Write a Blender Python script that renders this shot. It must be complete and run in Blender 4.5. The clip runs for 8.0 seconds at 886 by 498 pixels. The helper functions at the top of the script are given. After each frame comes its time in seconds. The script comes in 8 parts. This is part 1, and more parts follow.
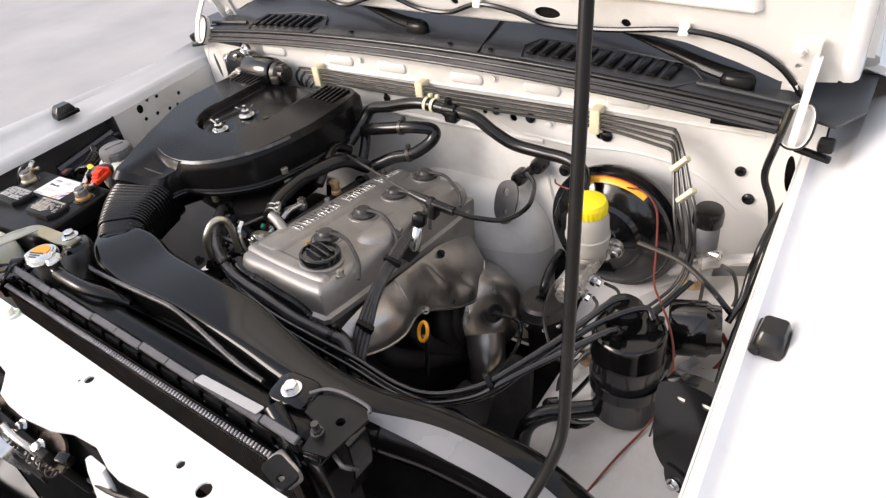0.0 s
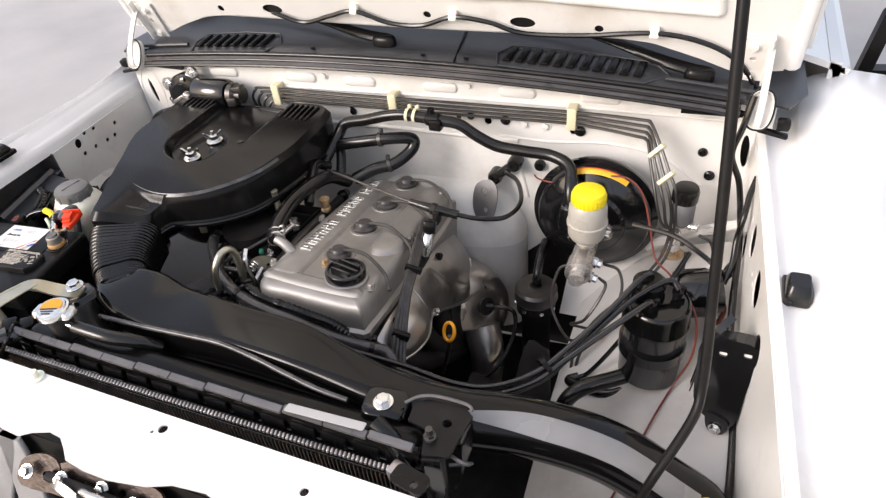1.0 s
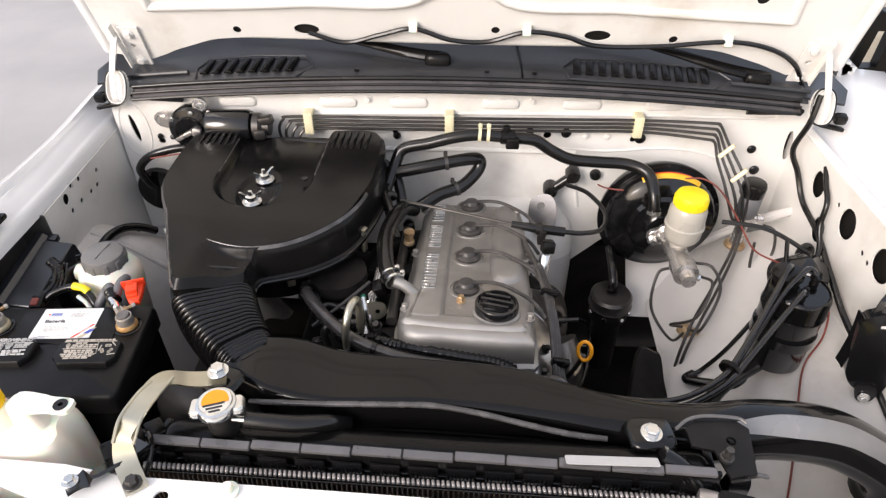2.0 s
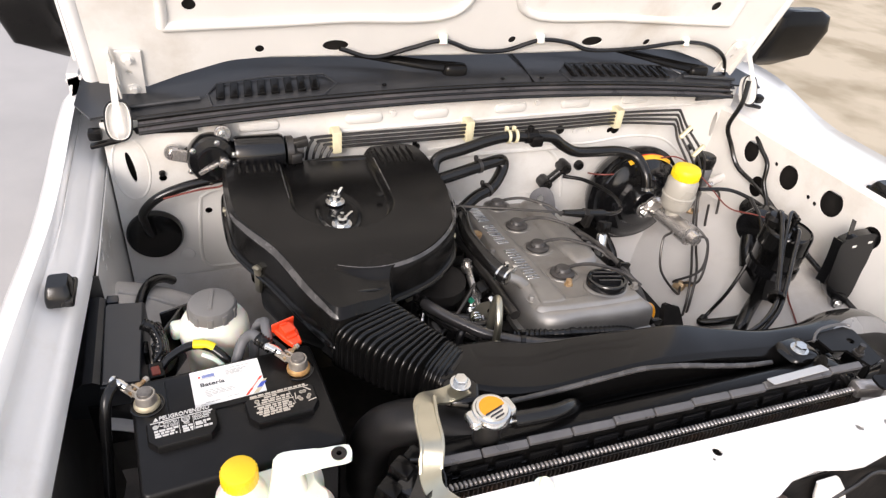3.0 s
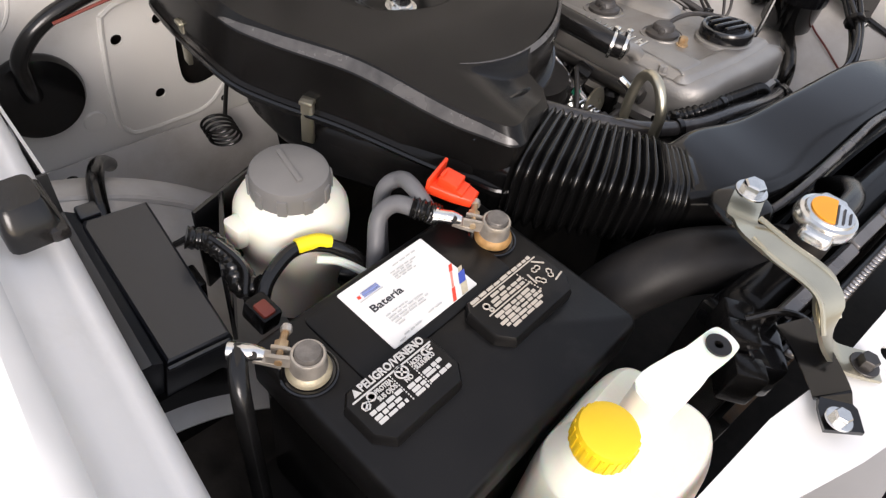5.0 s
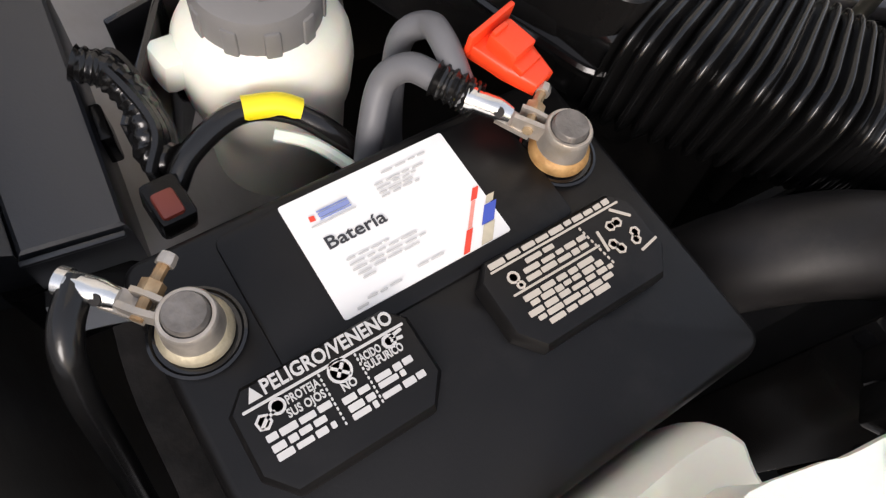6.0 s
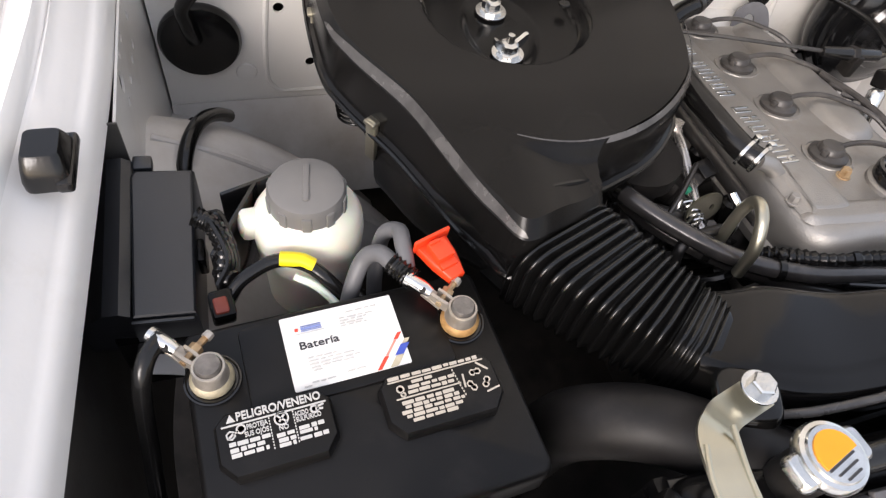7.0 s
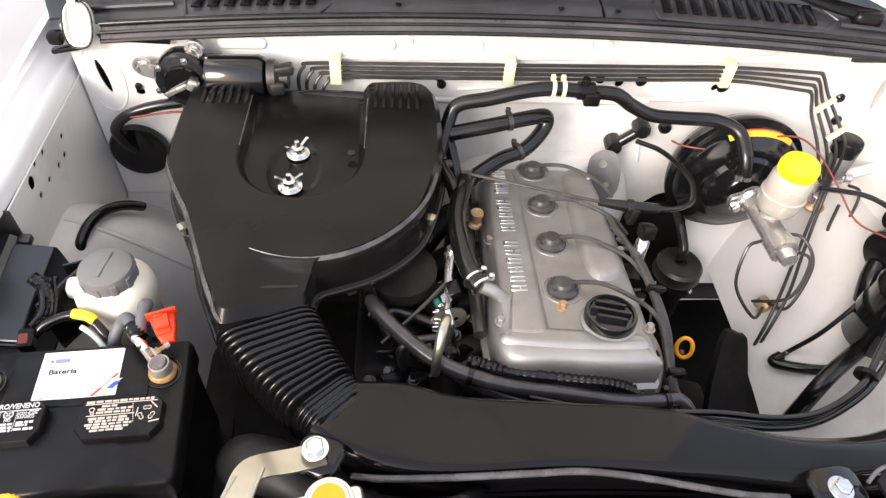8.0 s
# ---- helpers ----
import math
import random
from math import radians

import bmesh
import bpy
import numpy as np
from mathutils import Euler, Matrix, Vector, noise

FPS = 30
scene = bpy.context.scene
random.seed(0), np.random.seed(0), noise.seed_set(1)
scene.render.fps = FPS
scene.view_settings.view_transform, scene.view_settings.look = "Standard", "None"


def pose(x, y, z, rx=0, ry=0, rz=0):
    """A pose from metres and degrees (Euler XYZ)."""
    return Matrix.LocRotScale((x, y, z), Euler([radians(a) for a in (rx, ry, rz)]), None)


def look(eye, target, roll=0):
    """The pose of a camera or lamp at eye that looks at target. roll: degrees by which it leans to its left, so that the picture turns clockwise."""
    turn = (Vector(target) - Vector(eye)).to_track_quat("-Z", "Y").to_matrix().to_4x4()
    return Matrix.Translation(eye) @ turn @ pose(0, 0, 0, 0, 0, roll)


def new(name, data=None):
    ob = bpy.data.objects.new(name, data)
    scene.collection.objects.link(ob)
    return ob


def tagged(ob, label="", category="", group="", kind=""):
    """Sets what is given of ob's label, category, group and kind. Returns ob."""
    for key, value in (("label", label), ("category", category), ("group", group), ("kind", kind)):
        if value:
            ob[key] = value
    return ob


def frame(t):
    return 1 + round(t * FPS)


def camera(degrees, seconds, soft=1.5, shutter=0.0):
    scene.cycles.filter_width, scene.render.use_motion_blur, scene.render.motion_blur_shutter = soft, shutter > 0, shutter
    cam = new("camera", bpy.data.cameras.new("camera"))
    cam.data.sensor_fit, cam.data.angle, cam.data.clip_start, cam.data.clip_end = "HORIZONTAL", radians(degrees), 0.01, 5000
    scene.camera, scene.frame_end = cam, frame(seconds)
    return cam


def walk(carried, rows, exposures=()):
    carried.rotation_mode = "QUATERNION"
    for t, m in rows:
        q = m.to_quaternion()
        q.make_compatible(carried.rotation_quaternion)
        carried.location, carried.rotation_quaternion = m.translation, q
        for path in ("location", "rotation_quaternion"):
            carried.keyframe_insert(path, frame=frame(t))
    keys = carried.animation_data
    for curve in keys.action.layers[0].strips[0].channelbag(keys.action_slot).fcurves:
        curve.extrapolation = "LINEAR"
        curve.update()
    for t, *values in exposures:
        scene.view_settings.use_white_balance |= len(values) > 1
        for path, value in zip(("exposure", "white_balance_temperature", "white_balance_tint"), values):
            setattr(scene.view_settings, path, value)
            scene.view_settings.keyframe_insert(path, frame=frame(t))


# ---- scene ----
cam = camera(68.25, 8.0, soft=1.3)
PATH = [
    (0, (0.7793, 0.1766, 1.6491), (0.2666, 0.7869, 1.0453), -8.38),
    (0.5, (0.7383, 0.1430, 1.6624), (0.2594, 0.7621, 1.0400), -7.43),
    (1, (0.5816, 0.0280, 1.7195), (0.2476, 0.7302, 1.0908), -6.41),
    (1.5, (0.3307, -0.0524, 1.7627), (0.1389, 0.6991, 1.1315), -0.46),
    (2, (0.0491, -0.0295, 1.7266), (-0.0057, 0.7472, 1.0991), -0.17),
    (2.2, (-0.0747, -0.0289, 1.7484), (-0.0717, 0.7423, 1.1118), 2.13),
    (3.3, (-0.6350, 0.0278, 1.6600), (-0.2482, 0.7539, 1.0915), 5.44),
    (3.5, (-0.6712, 0.0736, 1.6368), (-0.2679, 0.7919, 1.0699), 4.16),
    (4, (-0.7376, 0.1791, 1.5828), (-0.2206, 0.8076, 1.0017), 6.61),
    (4.5, (-0.8178, 0.2775, 1.5087), (-0.1909, 0.7599, 0.8969), 8.28),
    (5, (-0.7555, 0.3969, 1.4245), (-0.2438, 0.8325, 0.6840), 11.04),
    (5.2, (-0.6998, 0.4536, 1.3864), (-0.2448, 0.8427, 0.5854), 14.34),
    (6.3, (-0.6114, 0.4901, 1.3024), (-0.3564, 0.8234, 0.3947), 13.96),
    (6.5, (-0.6047, 0.4768, 1.3334), (-0.3749, 0.8462, 0.4330), 10.77),
    (6.8, (-0.6025, 0.4221, 1.4233), (-0.3679, 0.9314, 0.5954), 10.47),
    (7, (-0.5804, 0.3745, 1.4840), (-0.3409, 0.9237, 0.6834), 11.86),
    (7.5, (-0.4639, 0.2726, 1.6366), (-0.2427, 0.8946, 0.8855), 12.09),
    (8, (-0.1934, 0.2124, 1.7003), (-0.1266, 0.8773, 0.9564), 5.11),
]
walk(cam, [(t, look(e, g, r)) for t, e, g, r in PATH], exposures=[(0.0, 0.25, 6400, 15), (4.0, 0.22, 6400, 15), (5.0, 0.10, 6400, 15), (6.5, 0.02, 6400, 15), (7.0, 0.30, 6400, 15), (7.5, 0.52, 6400, 15), (8.0, 0.79, 6400, 15)])

# ---- world and light: bright hazy sky ----
world = bpy.data.worlds.new("sky")
scene.world = world
world.use_nodes = True
wn = world.node_tree.nodes
wl = world.node_tree.links
sky = wn.new("ShaderNodeTexSky")
sky.sky_type = "NISHITA"
sky.sun_disc = False
sky.sun_elevation = radians(28)
sky.sun_rotation = radians(218)
sky.air_density, sky.dust_density, sky.ozone_density = 1.2, 4.0, 1.0
soft = wn.new("ShaderNodeMix")
soft.data_type = "RGBA"
soft.inputs["Factor"].default_value = 0.5
soft.inputs["B"].default_value = (5.0, 5.1, 5.3, 1)
wl.new(sky.outputs["Color"], soft.inputs["A"])
wl.new(soft.outputs["Result"], wn["Background"].inputs["Color"])
wn["Background"].inputs["Strength"].default_value = 0.22
sun = new("sun", bpy.data.lights.new("sun", "SUN"))
sun.data.energy, sun.data.angle, sun.data.color = 2.1, radians(25), (1.0, 0.975, 0.95)
sun.matrix_world = look((-3.7, -4.0, 4.1), (0.0, 0.8, 1.0))

# ---- materials ----
def mat(name, col, rough=0.5, metal=0.0, var=0.12, scale=14.0, bump=0.08, fine=260.0, coat=0.0, spec=0.5, dirt=None, dirt_amount=0.35, spread=0.1):
    """Procedural surface: two scales of variation, fine relief, optional dirt patches."""
    m = bpy.data.materials.new(name)
    m.use_nodes = True
    n, l = m.node_tree.nodes, m.node_tree.links
    b = n["Principled BSDF"]
    tc = n.new("ShaderNodeTexCoord")
    big, small = n.new("ShaderNodeTexNoise"), n.new("ShaderNodeTexNoise")
    big.inputs["Scale"].default_value, big.inputs["Detail"].default_value = scale, 6
    small.inputs["Scale"].default_value, small.inputs["Detail"].default_value = fine, 3
    l.new(tc.outputs["Object"], big.inputs["Vector"])
    l.new(tc.outputs["Object"], small.inputs["Vector"])
    ramp = n.new("ShaderNodeValToRGB")
    lo = [max(0.0, c * (1 - var)) for c in col]
    hi = [min(1.0, c * (1 + var)) for c in col]
    ramp.color_ramp.elements[0].position, ramp.color_ramp.elements[0].color = 0.3, (*lo, 1)
    ramp.color_ramp.elements[1].position, ramp.color_ramp.elements[1].color = 0.7, (*hi, 1)
    l.new(big.outputs["Fac"], ramp.inputs["Fac"])
    out = ramp.outputs["Color"]
    if dirt:
        patch = n.new("ShaderNodeTexNoise")
        patch.inputs["Scale"].default_value, patch.inputs["Detail"].default_value = scale * 0.6, 9
        patch.inputs["Roughness"].default_value = 0.65
        l.new(tc.outputs["Object"], patch.inputs["Vector"])
        pr = n.new("ShaderNodeMapRange")
        pr.inputs["From Min"].default_value, pr.inputs["From Max"].default_value = 0.62 - dirt_amount * 0.4, 0.82 - dirt_amount * 0.3
        l.new(patch.outputs["Fac"], pr.inputs["Value"])
        mx = n.new("ShaderNodeMix")
        mx.data_type = "RGBA"
        mx.inputs["B"].default_value = (*dirt, 1)
        l.new(pr.outputs["Result"], mx.inputs["Factor"])
        l.new(out, mx.inputs["A"])
        out = mx.outputs["Result"]
    l.new(out, b.inputs["Base Color"])
    rr = n.new("ShaderNodeMapRange")
    rr.inputs["To Min"].default_value, rr.inputs["To Max"].default_value = max(0.02, rough - spread), min(1, rough + spread)
    l.new(big.outputs["Fac"], rr.inputs["Value"])
    l.new(rr.outputs["Result"], b.inputs["Roughness"])
    b.inputs["Metallic"].default_value = metal
    b.inputs["Specular IOR Level"].default_value = spec
    b.inputs["Coat Weight"].default_value = coat
    b.inputs["Coat Roughness"].default_value = 0.08
    bp = n.new("ShaderNodeBump")
    bp.inputs["Strength"].default_value, bp.inputs["Distance"].default_value = bump, 0.0015
    l.new(small.outputs["Fac"], bp.inputs["Height"])
    l.new(bp.outputs["Normal"], b.inputs["Normal"])
    return m


BODY = mat("white_body_paint", (0.80, 0.79, 0.77), 0.22, var=0.02, scale=3, bump=0.01, coat=0.6, spread=0.04)
BAY = mat("white_bay_paint", (0.76, 0.74, 0.70), 0.34, var=0.04, scale=7, bump=0.03, coat=0.25, dirt=(0.58, 0.535, 0.47), dirt_amount=0.2)
# Dusty bay paint, its base darkened for the weaker light low down.
APRON = mat("dusty_shaded_bay_paint", (0.60, 0.58, 0.555), 0.42, var=0.06, scale=6, bump=0.05, coat=0.1, dirt=(0.42, 0.38, 0.33), dirt_amount=0.3)
# White fender paint coloured dark grey, its shade put into the base.
PANEL_SHADE = mat("dusty_white_paint_in_shade", (0.085, 0.081, 0.075), 0.62, var=0.2, scale=12, bump=0.15, dirt=(0.05, 0.043, 0.037), dirt_amount=0.4)
FLANGE = mat("dusty_flange_paint", (0.79, 0.775, 0.755), 0.36, var=0.05, scale=6, bump=0.05, coat=0.15, dirt=(0.62, 0.58, 0.52), dirt_amount=0.25)
PLASTIC = mat("black_moulded_plastic", (0.0068, 0.0064, 0.0062), 0.20, spec=0.19, var=0.3, scale=9, bump=0.05, fine=600, dirt=(0.012, 0.011, 0.0105), dirt_amount=0.12)
SATIN = mat("black_satin_plastic", (0.0042, 0.0041, 0.0041), 0.12, spec=0.42, var=0.25, scale=9, bump=0.03, fine=700)
GREYPLASTIC = mat("charcoal_plastic", (0.021, 0.0225, 0.027), 0.34, spec=0.42, var=0.15, scale=9, bump=0.04, fine=600)
COWL = mat("weathered_cowl_plastic", (0.030, 0.031, 0.034), 0.33, spec=0.5, var=0.25, scale=12, bump=0.08, fine=600, dirt=(0.045, 0.043, 0.041), dirt_amount=0.2)
RUBBER = mat("black_rubber", (0.0075, 0.0072, 0.007), 0.19, spec=0.44, var=0.3, scale=18, bump=0.06, fine=400, dirt=(0.025, 0.022, 0.02), dirt_amount=0.15)
BATTERY = mat("battery_case_plastic", (0.0062, 0.0058, 0.0057), 0.37, spec=0.25, var=0.25, scale=20, bump=0.04, fine=500, dirt=(0.018, 0.0165, 0.0155), dirt_amount=0.2)
DUCT = mat("glossy_duct_plastic", (0.0055, 0.0052, 0.0051), 0.11, spec=0.27, var=0.25, scale=7, bump=0.015, fine=700, spread=0.03)
BOOT = mat("aged_boot_rubber", (0.050, 0.046, 0.043), 0.36, spec=0.4, var=0.35, scale=60, bump=0.12)
# Pale grey for scuffing plus the highlight along the duct's shoulder.
SCUFF_SHEEN = mat("scuff_and_sheen_on_duct_shoulder", (0.23, 0.226, 0.222), 0.25, spec=0.6, var=0.12, scale=9, bump=0.04, fine=500)
FUSE = mat("dark_fuse_box_plastic", (0.013, 0.0145, 0.018), 0.32, spec=0.75, var=0.2, scale=9, bump=0.04, fine=600)
# Grey that paints thin highlights along black plastic edges.
EDGE_SHEEN = mat("edge_sheen_on_plastic", (0.060, 0.057, 0.056), 0.26, spec=0.5, var=0.45, scale=40, bump=0.05, fine=500)
SEALFACE = mat("worn_seal_rubber", (0.05, 0.046, 0.046), 0.30, spec=0.5, var=0.3, scale=20, bump=0.05, dirt=(0.09, 0.08, 0.078), dirt_amount=0.3)
GLOSSBLACK = mat("black_enamel", (0.006, 0.006, 0.0065), 0.14, spec=0.45, var=0.2, scale=14, bump=0.02, coat=0.3, dirt=(0.02, 0.018, 0.016), dirt_amount=0.15)
# Grimy metal; also colours the sheets that stand in for deep shade.
DARK = mat("grimy_metal_and_deep_shade", (0.014, 0.0125, 0.0115), 0.55, metal=0.2, spec=0.3, var=0.5, scale=25, bump=0.3, fine=120, dirt=(0.026, 0.022, 0.019), dirt_amount=0.25)
CAST = mat("cast_aluminium", (0.36, 0.345, 0.325), 0.52, metal=0.85, var=0.12, scale=16, bump=0.25, fine=500, dirt=(0.28, 0.25, 0.22), dirt_amount=0.2)
SHIELD = mat("heat_shield_steel", (0.47, 0.44, 0.405), 0.30, metal=0.9, var=0.2, scale=12, bump=0.12, fine=200, dirt=(0.24, 0.20, 0.165), dirt_amount=0.2)
ALLOY = mat("bright_cast_alloy", (0.60, 0.57, 0.54), 0.26, metal=0.85, var=0.15, scale=30, bump=0.2, fine=400)
CRIMP = mat("crimped_tank_edge", (0.13, 0.125, 0.125), 0.30, metal=0.35, var=0.2, scale=30, bump=0.1)
ZINC = mat("bright_zinc", (0.72, 0.72, 0.70), 0.22, metal=1.0, var=0.12, scale=60, bump=0.1)
GOLD = mat("yellow_zinc_plate", (0.50, 0.47, 0.37), 0.30, metal=0.9, var=0.12, scale=20, bump=0.08)
STEEL = mat("dull_steel_pipe", (0.085, 0.08, 0.076), 0.38, metal=0.8, var=0.2, scale=30, bump=0.1)
LEAD = mat("dull_lead", (0.45, 0.41, 0.36), 0.4, metal=0.7, var=0.25, scale=60, bump=0.3, dirt=(0.45, 0.36, 0.24), dirt_amount=0.3)
BRASS = mat("corroded_terminal", (0.48, 0.36, 0.22), 0.45, metal=0.6, var=0.3, scale=80, bump=0.3, dirt=(0.30, 0.17, 0.07), dirt_amount=0.5)
YELLOW = mat("yellow_plastic", (0.86, 0.70, 0.012), 0.38, var=0.04, scale=20, bump=0.04)
BOTTLECAP = mat("orange_yellow_cap_plastic", (0.86, 0.56, 0.012), 0.40, var=0.06, scale=20, bump=0.05)
GREENPLUG = mat("green_plug_plastic", (0.02, 0.22, 0.13), 0.4, var=0.1)
AGEDHOSE = mat("aged_hose_rubber", (0.040, 0.037, 0.0365), 0.22, spec=0.7, var=0.3, scale=30, bump=0.05, dirt=(0.08, 0.07, 0.064), dirt_amount=0.25)
MATTHOSE = mat("matt_dusty_hose_rubber", (0.012, 0.011, 0.0108), 0.50, spec=0.28, var=0.3, scale=25, bump=0.08, dirt=(0.03, 0.027, 0.024), dirt_amount=0.2)
CAUTION = mat("caution_label_print", (0.80, 0.44, 0.02), 0.4, var=0.1, scale=60)
AMBER = mat("orange_yellow_plastic", (0.82, 0.33, 0.01), 0.35, var=0.05, scale=20, bump=0.05)
RED = mat("red_orange_plastic", (0.80, 0.055, 0.012), 0.4, var=0.06, scale=30, bump=0.05)
RESERVOIR = mat("tinted_reservoir_plastic", (0.40, 0.375, 0.325), 0.3, var=0.08, scale=14, bump=0.04)
CREAM = mat("cream_plastic_clip", (0.72, 0.66, 0.44), 0.45, var=0.06, scale=30, bump=0.05)
TANK = mat("milky_translucent_plastic", (0.86, 0.83, 0.71), 0.4, var=0.05, scale=10, bump=0.06)
tank_shader = TANK.node_tree.nodes["Principled BSDF"]
tank_shader.inputs["Subsurface Weight"].default_value = 0.4
tank_shader.inputs["Subsurface Scale"].default_value = 0.02
CAPGREY = mat("grey_plastic_cap", (0.165, 0.16, 0.154), 0.45, var=0.08, scale=20, bump=0.06, spec=0.35)
LABEL = mat("white_paper_label", (0.83, 0.82, 0.79), 0.42, var=0.03, scale=20, bump=0.02, dirt=(0.70, 0.62, 0.50), dirt_amount=0.08)
SILVER = mat("silver_foil_label", (0.56, 0.555, 0.55), 0.34, metal=0.25, var=0.05, scale=30, bump=0.03)
STAYGREY = mat("grey_primed_steel", (0.30, 0.295, 0.29), 0.42, var=0.12, scale=12, bump=0.08, dirt=(0.16, 0.13, 0.11), dirt_amount=0.3)
GREASE = mat("brown_greasy_steel", (0.050, 0.036, 0.030), 0.34, metal=0.5, var=0.5, scale=40, bump=0.35, dirt=(0.14, 0.11, 0.095), dirt_amount=0.3)
INK = mat("black_ink", (0.03, 0.03, 0.035), 0.5, var=0.1)
GREYINK = mat("grey_print", (0.55, 0.54, 0.52), 0.5, var=0.1)
BEIGE = mat("beige_print", (0.50, 0.45, 0.38), 0.5, var=0.1)
BLUE = mat("blue_print", (0.05, 0.09, 0.45), 0.45, var=0.05)
PALEBLUE = mat("faded_blue_print", (0.22, 0.27, 0.52), 0.5, var=0.1)
PALERED = mat("pale_red_print", (0.80, 0.30, 0.24), 0.5, var=0.15, scale=200)
SANDPRINT = mat("sand_coloured_print", (0.52, 0.46, 0.33), 0.5, var=0.2, scale=120)
WARN = mat("red_print", (0.75, 0.06, 0.03), 0.45, var=0.05)
REDWIRE = mat("red_wire_sheath", (0.17, 0.030, 0.018), 0.45, var=0.1)
GREYHOSE = mat("grey_conduit", (0.12, 0.12, 0.125), 0.5, var=0.12, scale=30)
FINS = mat("radiator_fin_metal", (0.10, 0.085, 0.075), 0.5, metal=0.5, var=0.4, scale=60, bump=0.2, dirt=(0.17, 0.10, 0.06), dirt_amount=0.4)
FINEDGE = mat("condenser_tube_edge", (0.45, 0.42, 0.40), 0.35, metal=0.8, var=0.25, scale=60)
GLASS = mat("windscreen_glass", (0.02, 0.024, 0.024), 0.03, var=0.05, bump=0.0, coat=0.5, spread=0.01)


def ground_material():
    m = mat("concrete_yard", (0.42, 0.40, 0.38), 0.85, var=0.12, scale=1.5, bump=0.3, fine=40)
    n, l = m.node_tree.nodes, m.node_tree.links
    b = n["Principled BSDF"]
    old = b.inputs["Base Color"].links[0].from_socket
    geo, sep = n.new("ShaderNodeNewGeometry"), n.new("ShaderNodeSeparateXYZ")
    l.new(geo.outputs["Position"], sep.inputs["Vector"])
    wob = n.new("ShaderNodeTexNoise")
    wob.inputs["Scale"].default_value, wob.inputs["Detail"].default_value = 1.3, 8
    l.new(geo.outputs["Position"], wob.inputs["Vector"])
    add = n.new("ShaderNodeMath")
    add.operation = "MULTIPLY_ADD"
    add.inputs[1].default_value = 1.6
    l.new(wob.outputs["Fac"], add.inputs[0])
    l.new(sep.outputs["X"], add.inputs[2])
    edge = n.new("ShaderNodeMapRange")
    edge.inputs["From Min"].default_value, edge.inputs["From Max"].default_value = 2.6, 3.0
    l.new(add.outputs["Value"], edge.inputs["Value"])
    sandn, ramp = n.new("ShaderNodeTexNoise"), n.new("ShaderNodeValToRGB")
    sandn.inputs["Scale"].default_value, sandn.inputs["Detail"].default_value = 1.6, 12
    l.new(geo.outputs["Position"], sandn.inputs["Vector"])
    e = ramp.color_ramp.elements
    e[0].position, e[0].color = 0.36, (0.36, 0.29, 0.19, 1)
    e[1].position, e[1].color = 0.56, (0.56, 0.47, 0.34, 1)
    l.new(sandn.outputs["Fac"], ramp.inputs["Fac"])
    mx = n.new("ShaderNodeMix")
    mx.data_type = "RGBA"
    l.new(edge.outputs["Result"], mx.inputs["Factor"])
    l.new(old, mx.inputs["A"])
    l.new(ramp.outputs["Color"], mx.inputs["B"])
    l.new(mx.outputs["Result"], b.inputs["Base Color"])
    return m


# ---- shape helpers ----
ORIGIN = {}


def V(*a):
    return Vector(a)


def thing(name, at, label, category, group="", kind="", move=(0, 0, 0)):
    """A thing of several parts; move carries all its parts along."""
    ob = new(name)
    ob.empty_display_size = 0.02
    ob.location = Vector(at) + Vector(move)
    ORIGIN[ob] = Vector(at)
    return tagged(ob, label, category, group, kind)


def finish(me, bm, material, angle=38):
    bmesh.ops.recalc_face_normals(bm, faces=bm.faces)
    for f in bm.faces:
        f.smooth = True
    bm.to_mesh(me)
    bm.free()
    me.set_sharp_from_angle(angle=radians(angle))
    me.materials.append(material)


def part(name, bm, material, parent=None, label="", angle=38):
    """One mesh object, given in world metres, under a thing or a part."""
    o = ORIGIN.get(parent, Vector((0, 0, 0))) if parent else Vector((0, 0, 0))
    bmesh.ops.translate(bm, verts=bm.verts, vec=-o)
    me = bpy.data.meshes.new(name)
    finish(me, bm, material, angle)
    ob = new(name, me)
    if parent:
        ob.parent = parent
        ORIGIN[ob] = o
    return tagged(ob, label)


def solo(name, bm, material, label, category, group="", kind="", angle=38):
    """A thing that is one mesh; its origin goes to its base."""
    lo = Vector([min(v.co[i] for v in bm.verts) for i in range(3)])
    hi = Vector([max(v.co[i] for v in bm.verts) for i in range(3)])
    o = Vector(((lo.x + hi.x) / 2, (lo.y + hi.y) / 2, lo.z))
    bmesh.ops.translate(bm, verts=bm.verts, vec=-o)
    me = bpy.data.meshes.new(name)
    finish(me, bm, material, angle)
    ob = new(name, me)
    ob.location = o
    ORIGIN[ob] = o
    return tagged(ob, label, category, group, kind)


def join(*bms):
    a = bms[0]
    for b in bms[1:]:
        me = bpy.data.meshes.new("join")
        b.to_mesh(me)
        b.free()
        a.from_mesh(me)
        bpy.data.meshes.remove(me)
    return a


def block(c, size, rot=(0, 0, 0), bev=0.003, seg=2):
    bm = bmesh.new()
    bmesh.ops.create_cube(bm, size=1)
    bmesh.ops.scale(bm, vec=size, verts=bm.verts)
    if bev:
        bmesh.ops.bevel(bm, geom=bm.edges[:], offset=min(bev, min(size) * 0.45), segments=seg, affect="EDGES", profile=0.5)
    bmesh.ops.transform(bm, matrix=pose(*c, *rot), verts=bm.verts)
    return bm


def frame_of(axis):
    a = Vector(axis).normalized()
    u = a.orthogonal().normalized()
    return a, u, a.cross(u)


